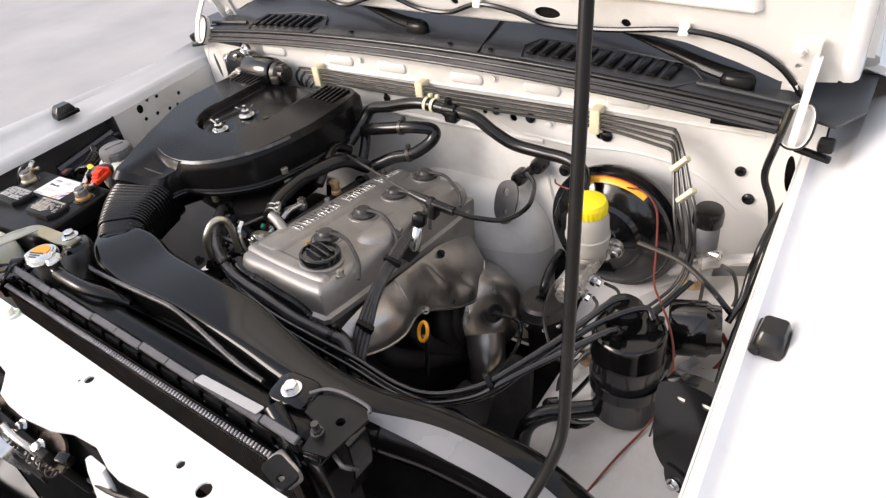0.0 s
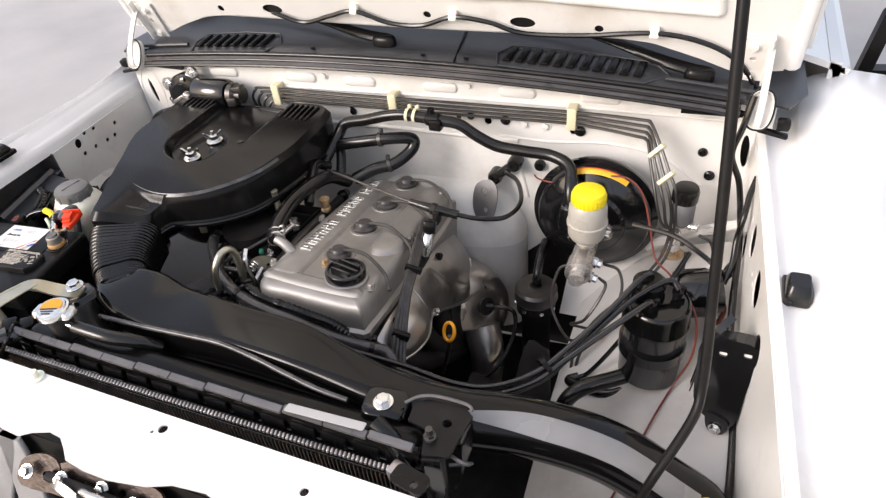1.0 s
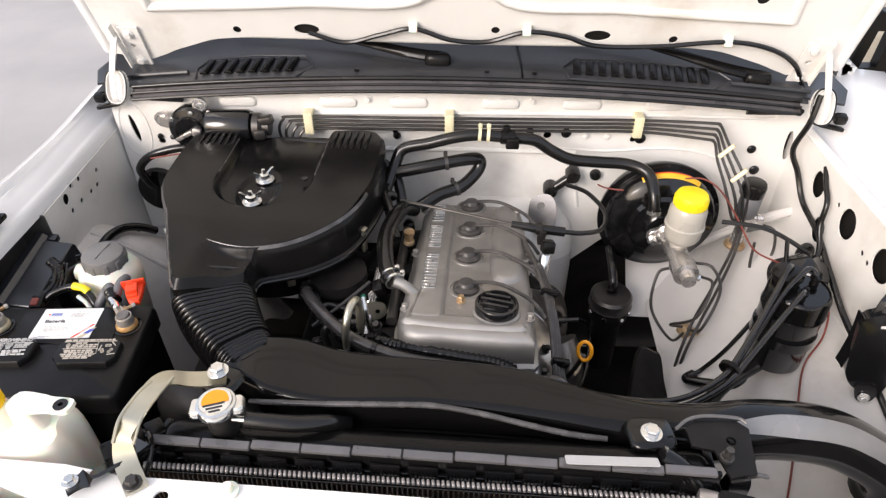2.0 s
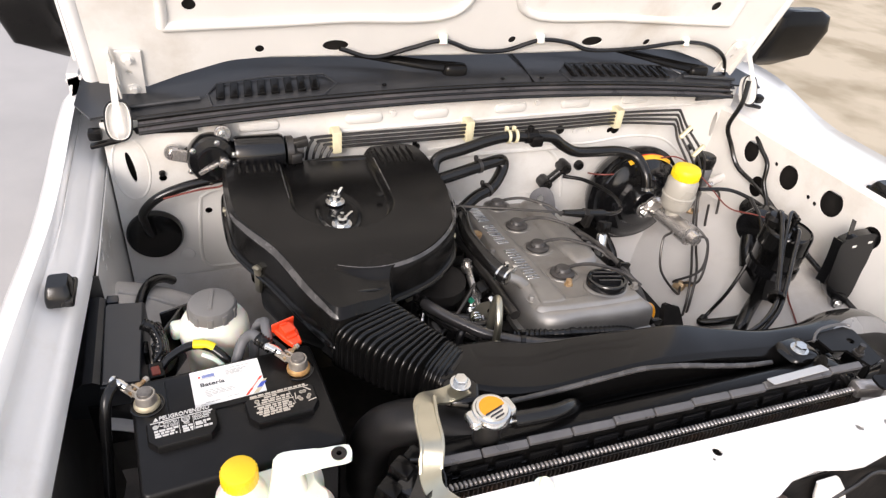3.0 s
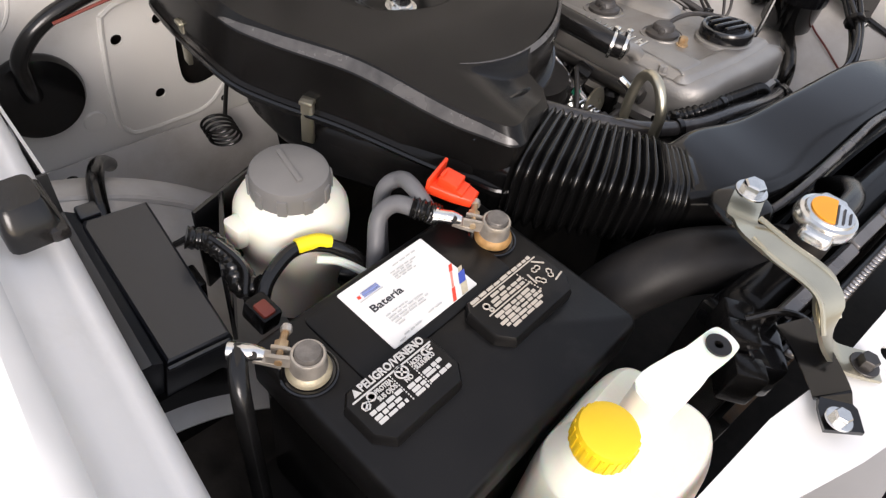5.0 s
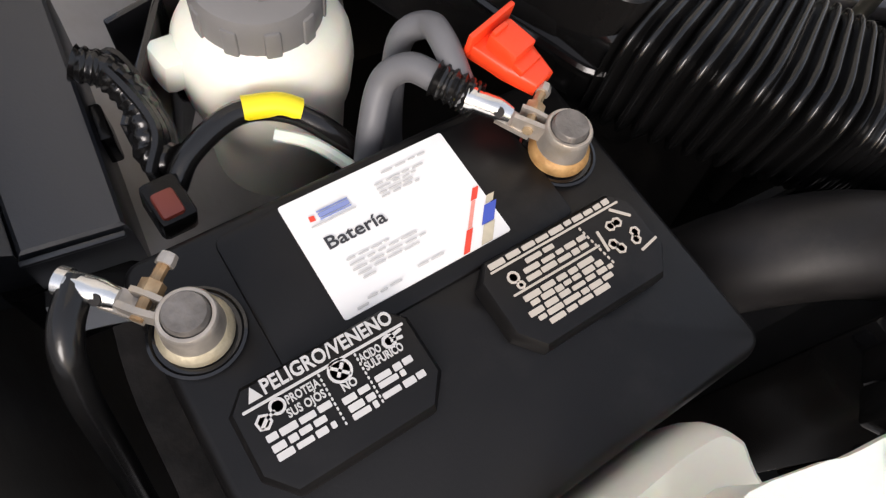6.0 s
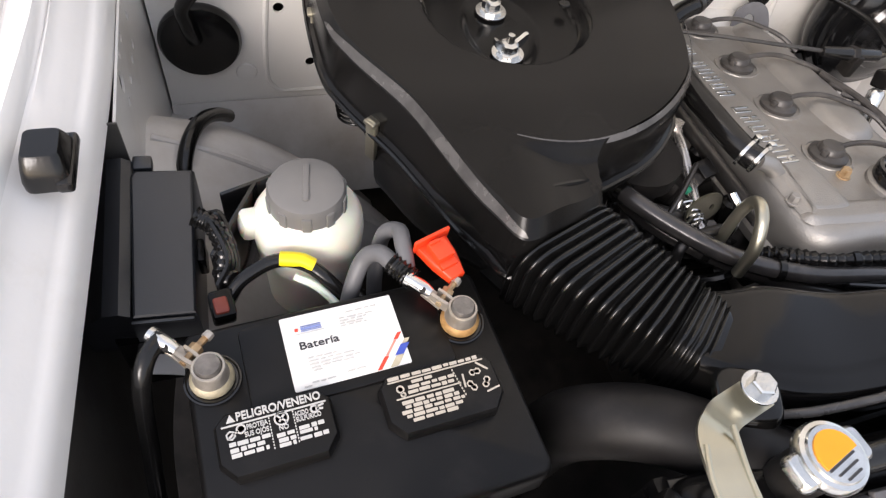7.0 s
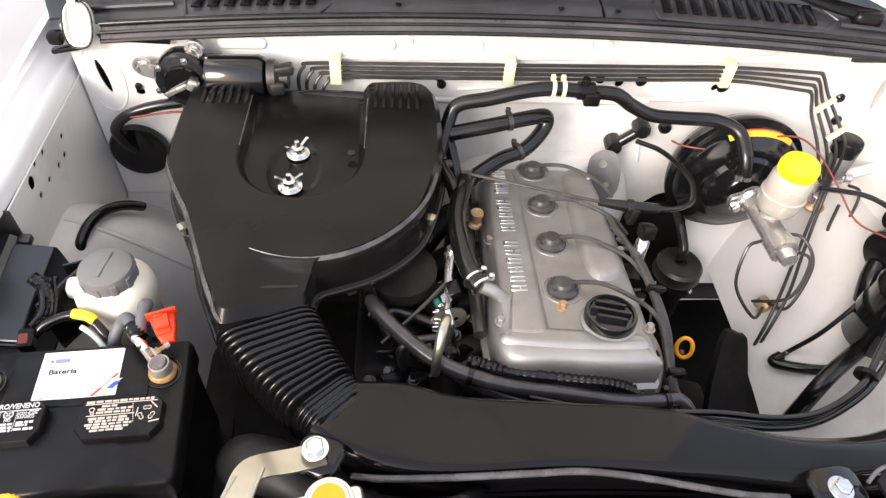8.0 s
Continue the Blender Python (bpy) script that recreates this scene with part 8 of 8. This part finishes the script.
# ---- hoses and bracket across the engine front ----
def clamped_hose(pts, r, label, material, places, ribs=0):
    """A hose with the bands that hold it, at shares of its length."""
    th = thing("front_hose", pts[-1], label, "hose", "hoses across the engine's front")
    part("hose", tube(pts, r, 16, 7, ribs), material, th)
    c = curve_points(pts, 7)
    for f in places:
        k = min(len(c) - 2, int(f * (len(c) - 1)))
        part("band", clamp_mesh(c[k], c[k + 1] - c[k], r + 0.0006, 0.007), RUBBER, th, "black rubber band")


clamped_hose([(-0.235, 0.765, 0.995), (-0.225, 0.735, 1.0), (-0.19, 0.695, 0.996), (-0.14, 0.655, 0.99), (-0.07, 0.628, 0.985), (0.01, 0.618, 0.98), (0.09, 0.615, 0.965), (0.150, 0.622, 0.952), (0.178, 0.626, 0.945), (0.196, 0.614, 0.925), (0.20, 0.61, 0.88)], 0.0100, "thick greyish black hose across the engine's front", AGEDHOSE, (0.06, 0.36, 0.72))
clamped_hose([(-0.10, 0.665, 0.975), (-0.05, 0.64, 0.99), (0.03, 0.632, 0.985), (0.09, 0.63, 0.975), (0.13, 0.625, 0.945), (0.15, 0.60, 0.90)], 0.0095, "black corrugated conduit across the engine's front", RUBBER, (0.3,), 40)
clamped_hose([(-0.225, 0.77, 0.975), (-0.205, 0.72, 0.978), (-0.16, 0.675, 0.975), (-0.10, 0.64, 0.968), (-0.02, 0.61, 0.96)], 0.0085, "worn black hose across the engine's front", AGEDHOSE, (0.5,))
ab = thing("fuse_bracket", (0.36, 0.40, 1.0), "black painted steel bracket beside the radiator", "bracket")
part("plate", plate([(0.308, 0.470), (0.322, 0.482), (0.372, 0.484), (0.384, 0.474), (0.376, 0.412), (0.345, 0.405), (0.335, 0.440), (0.310, 0.445)], [circle(0.358, 0.455, 0.006)], 0.004, pose(0, 0, 1.060)), BATTERY, ab)
part("stud", join(lathe((0.346, 0.430, 1.060), (0, 0, 1), [(0, 0), (0.008, 0), (0.008, 0.004), (0.0045, 0.005), (0.0045, 0.018), (0, 0.018)], 14), lathe((0.346, 0.430, 1.064), (0, 0, 1), [(0, 0), (0.0065, 0), (0.0065, 0.005), (0, 0.005)], 6)), STEEL, ab, "dark threaded stud")
part("edge_wire", tube([(0.296, 0.468, 1.060), (0.312, 0.480, 1.064), (0.335, 0.486, 1.065), (0.372, 0.486, 1.064), (0.382, 0.480, 1.063)], 0.0022, 8, 6), CRIMP, ab, "bare bright edge")
part("leg", ribbon([(0.356, 0.408, 1.058), (0.358, 0.404, 1.045), (0.358, 0.406, 1.0), (0.352, 0.41, 0.96)], 0.022, 0.003, (1, 0, 0)), GLOSSBLACK, ab)
part("leg", ribbon([(0.379, 0.452, 1.058), (0.383, 0.452, 1.045), (0.381, 0.45, 1.0), (0.37, 0.445, 0.96)], 0.030, 0.003, (0, 1, 0)), GLOSSBLACK, ab)
part("wire_hook", tube([(0.372, 0.424, 1.045), (0.392, 0.418, 1.046), (0.396, 0.430, 1.030), (0.384, 0.436, 1.015), (0.366, 0.430, 1.012)], 0.0025, 8, 6), CRIMP, ab, "bare bent wire hook")
part("foot", plate(rounded(0.045, 0.026, 0.008, 4), [circle(0.008, -0.004, 0.005)], 0.004, axes((0.345, 0.372, 1.062), (1, -0.2, 0), (0.2, 1, 0))), PLASTIC, ab)
part("side_cap", block((0.330, 0.386, 1.036), (0.044, 0.022, 0.022), (0, 0, -14), bev=0.005), FINEDGE, ab, "bright alloy end cap")
horn = thing("electrical_plug", (0.66, 0.50, 0.90), "yellow and black electrical plug at the fender corner", "connector")
part("plug", block((0.655, 0.505, 0.915), (0.03, 0.04, 0.025), (0, 10, 30), bev=0.004), PLASTIC, horn)
part("insert", block((0.662, 0.528, 0.918), (0.026, 0.014, 0.022), (0, 10, 30), bev=0.003), YELLOW, horn)

# ---- nose: grille carriers, latch and brackets below the support ----
latch = thing("hood_latch", (0.0, 0.24, 0.95), "greasy metal hood latch with springs on the nose", "latch")
part("base", block((-0.02, 0.255, 0.99), (0.16, 0.012, 0.10), (10, 0, 0), bev=0.003), DARK, latch)
part("hook", ribbon([(-0.05, 0.24, 1.03), (-0.03, 0.225, 1.035), (-0.01, 0.225, 1.02), (-0.015, 0.235, 0.97)], 0.016, 0.005, (0, 1, 0.2)), ZINC, latch)
part("spring", tube([(-0.08 + 0.004 * k, 0.235 + 0.007 * math.cos(k * 1.3), 0.995 + 0.007 * math.sin(k * 1.3)) for k in range(26)], 0.0014, 6, 2), ZINC, latch)
part("lever", ribbon([(-0.10, 0.235, 1.0), (-0.04, 0.228, 1.005), (0.05, 0.232, 1.0)], 0.014, 0.004, (0, 0, 1)), DARK, latch)
part("bolt", bolt_mesh((-0.06, 0.245, 1.02), (0, -1, 0.2), 0.007, 0.007), ZINC, latch)
part("bolt", bolt_mesh((0.03, 0.245, 1.015), (0, -1, 0.2), 0.007, 0.007), ZINC, latch)
for x, w in ((-0.118, 0.030), (-0.062, 0.042), (-0.004, 0.034), (0.046, 0.026)):
    part("guide_plate", plate(soft_outline([(-w, -0.020), (w, -0.024), (w * 1.05, 0.010), (w * 0.4, 0.022), (-w * 0.6, 0.018), (-w * 1.1, 0.004)], 3), [circle(w * 0.35, -0.004, 0.005)], 0.004, axes((x, 0.262 - 0.10 * abs(x), 1.030), (1, 0.15, 0.1), (0, 0.62, 0.78))), GREASE, latch, "brown greasy guide plate")
    part("bolt", bolt_mesh((x - w * 0.3, 0.256 - 0.10 * abs(x), 1.036), (0.1, -0.7, 0.7), 0.0062, 0.007), ZINC, latch)
part("striker_guide", tube([(-0.030, 0.245, 1.005), (-0.034, 0.243, 1.038), (-0.014, 0.240, 1.046), (0.014, 0.240, 1.046), (0.030, 0.243, 1.036), (0.030, 0.246, 1.0)], 0.0042, 10, 6), ALLOY, latch, "bright worn striker loop")
part("release_lever", ribbon([(-0.092, 0.246, 1.030), (-0.070, 0.240, 1.040), (-0.046, 0.236, 1.036), (-0.034, 0.232, 1.018)], 0.012, 0.003, (0, 0.7, 0.7)), ZINC, latch, "bright release lever")
part("spring", tube([(0.020 + 0.0028 * k, 0.240 + 0.006 * math.cos(k * 1.3), 1.020 + 0.006 * math.sin(k * 1.3)) for k in range(22)], 0.0013, 6, 2), GREASE, latch)
part("cable_clip", block((0.078, 0.258, 1.030), (0.018, 0.014, 0.016), (10, 5, 15), bev=0.003), RUBBER, latch)
grille = thing("grille", (0.0, 0.18, 0.75), "black plastic grille carrier seen from above", "grille")
part("carrier", sheet(lambda u, v: (-0.14 + 0.80 * u, 0.235 - 0.05 * v - 0.03 * math.sin(math.pi * u), 0.965 - 0.03 * v + 0.012 * math.sin(22 * u)), 40, 6, 0.004), PLASTIC, grille)
part("face", sheet(lambda u, v: (-0.66 + 1.32 * u, 0.150 - 0.03 * math.sin(math.pi * u) - 0.03 * v, 0.90 - 0.22 * v), 20, 6, 0.004), PLASTIC, grille)
for x, dx in ((-0.19, -0.16), (-0.185, 0.03), (0.135, 0.10)):
    part("stay", loft([[(x + dx * h + px * k, 0.272 - 0.085 * h + py, 1.046 - 0.30 * h) for px, py in rounded(0.050, 0.008, 0.0035, 3)] for k, h in ((0.7, 0), (1.0, 0.06), (1.3, 0.4), (1.7, 1.0))]), STAYGREY if x < 0 else BAY, grille, "grey painted sheet steel stay")
part("upper_bar", tube([(-0.12, 0.18, 0.965), (0.1, 0.165, 0.97), (0.3, 0.165, 0.97), (0.6, 0.19, 0.96)], 0.012, 10, 8), GREYPLASTIC, grille)
part("cable", tube([(0.10, 0.262, 1.0), (0.17, 0.262, 1.03), (0.22, 0.27, 1.035), (0.27, 0.262, 1.02)], 0.003, 8, 6), STEEL, grille)
bumper = solo("bumper", swept(dense([((-0.86, 0.22, 0.62), 0.06, 0.18), ((-0.6, 0.06, 0.62), 0.08, 0.2), ((0, 0.02, 0.62), 0.08, 0.2), ((0.6, 0.06, 0.62), 0.08, 0.2), ((0.86, 0.22, 0.62), 0.06, 0.18)], 6)), GREYPLASTIC, "dark grey front bumper bar", "bumper")
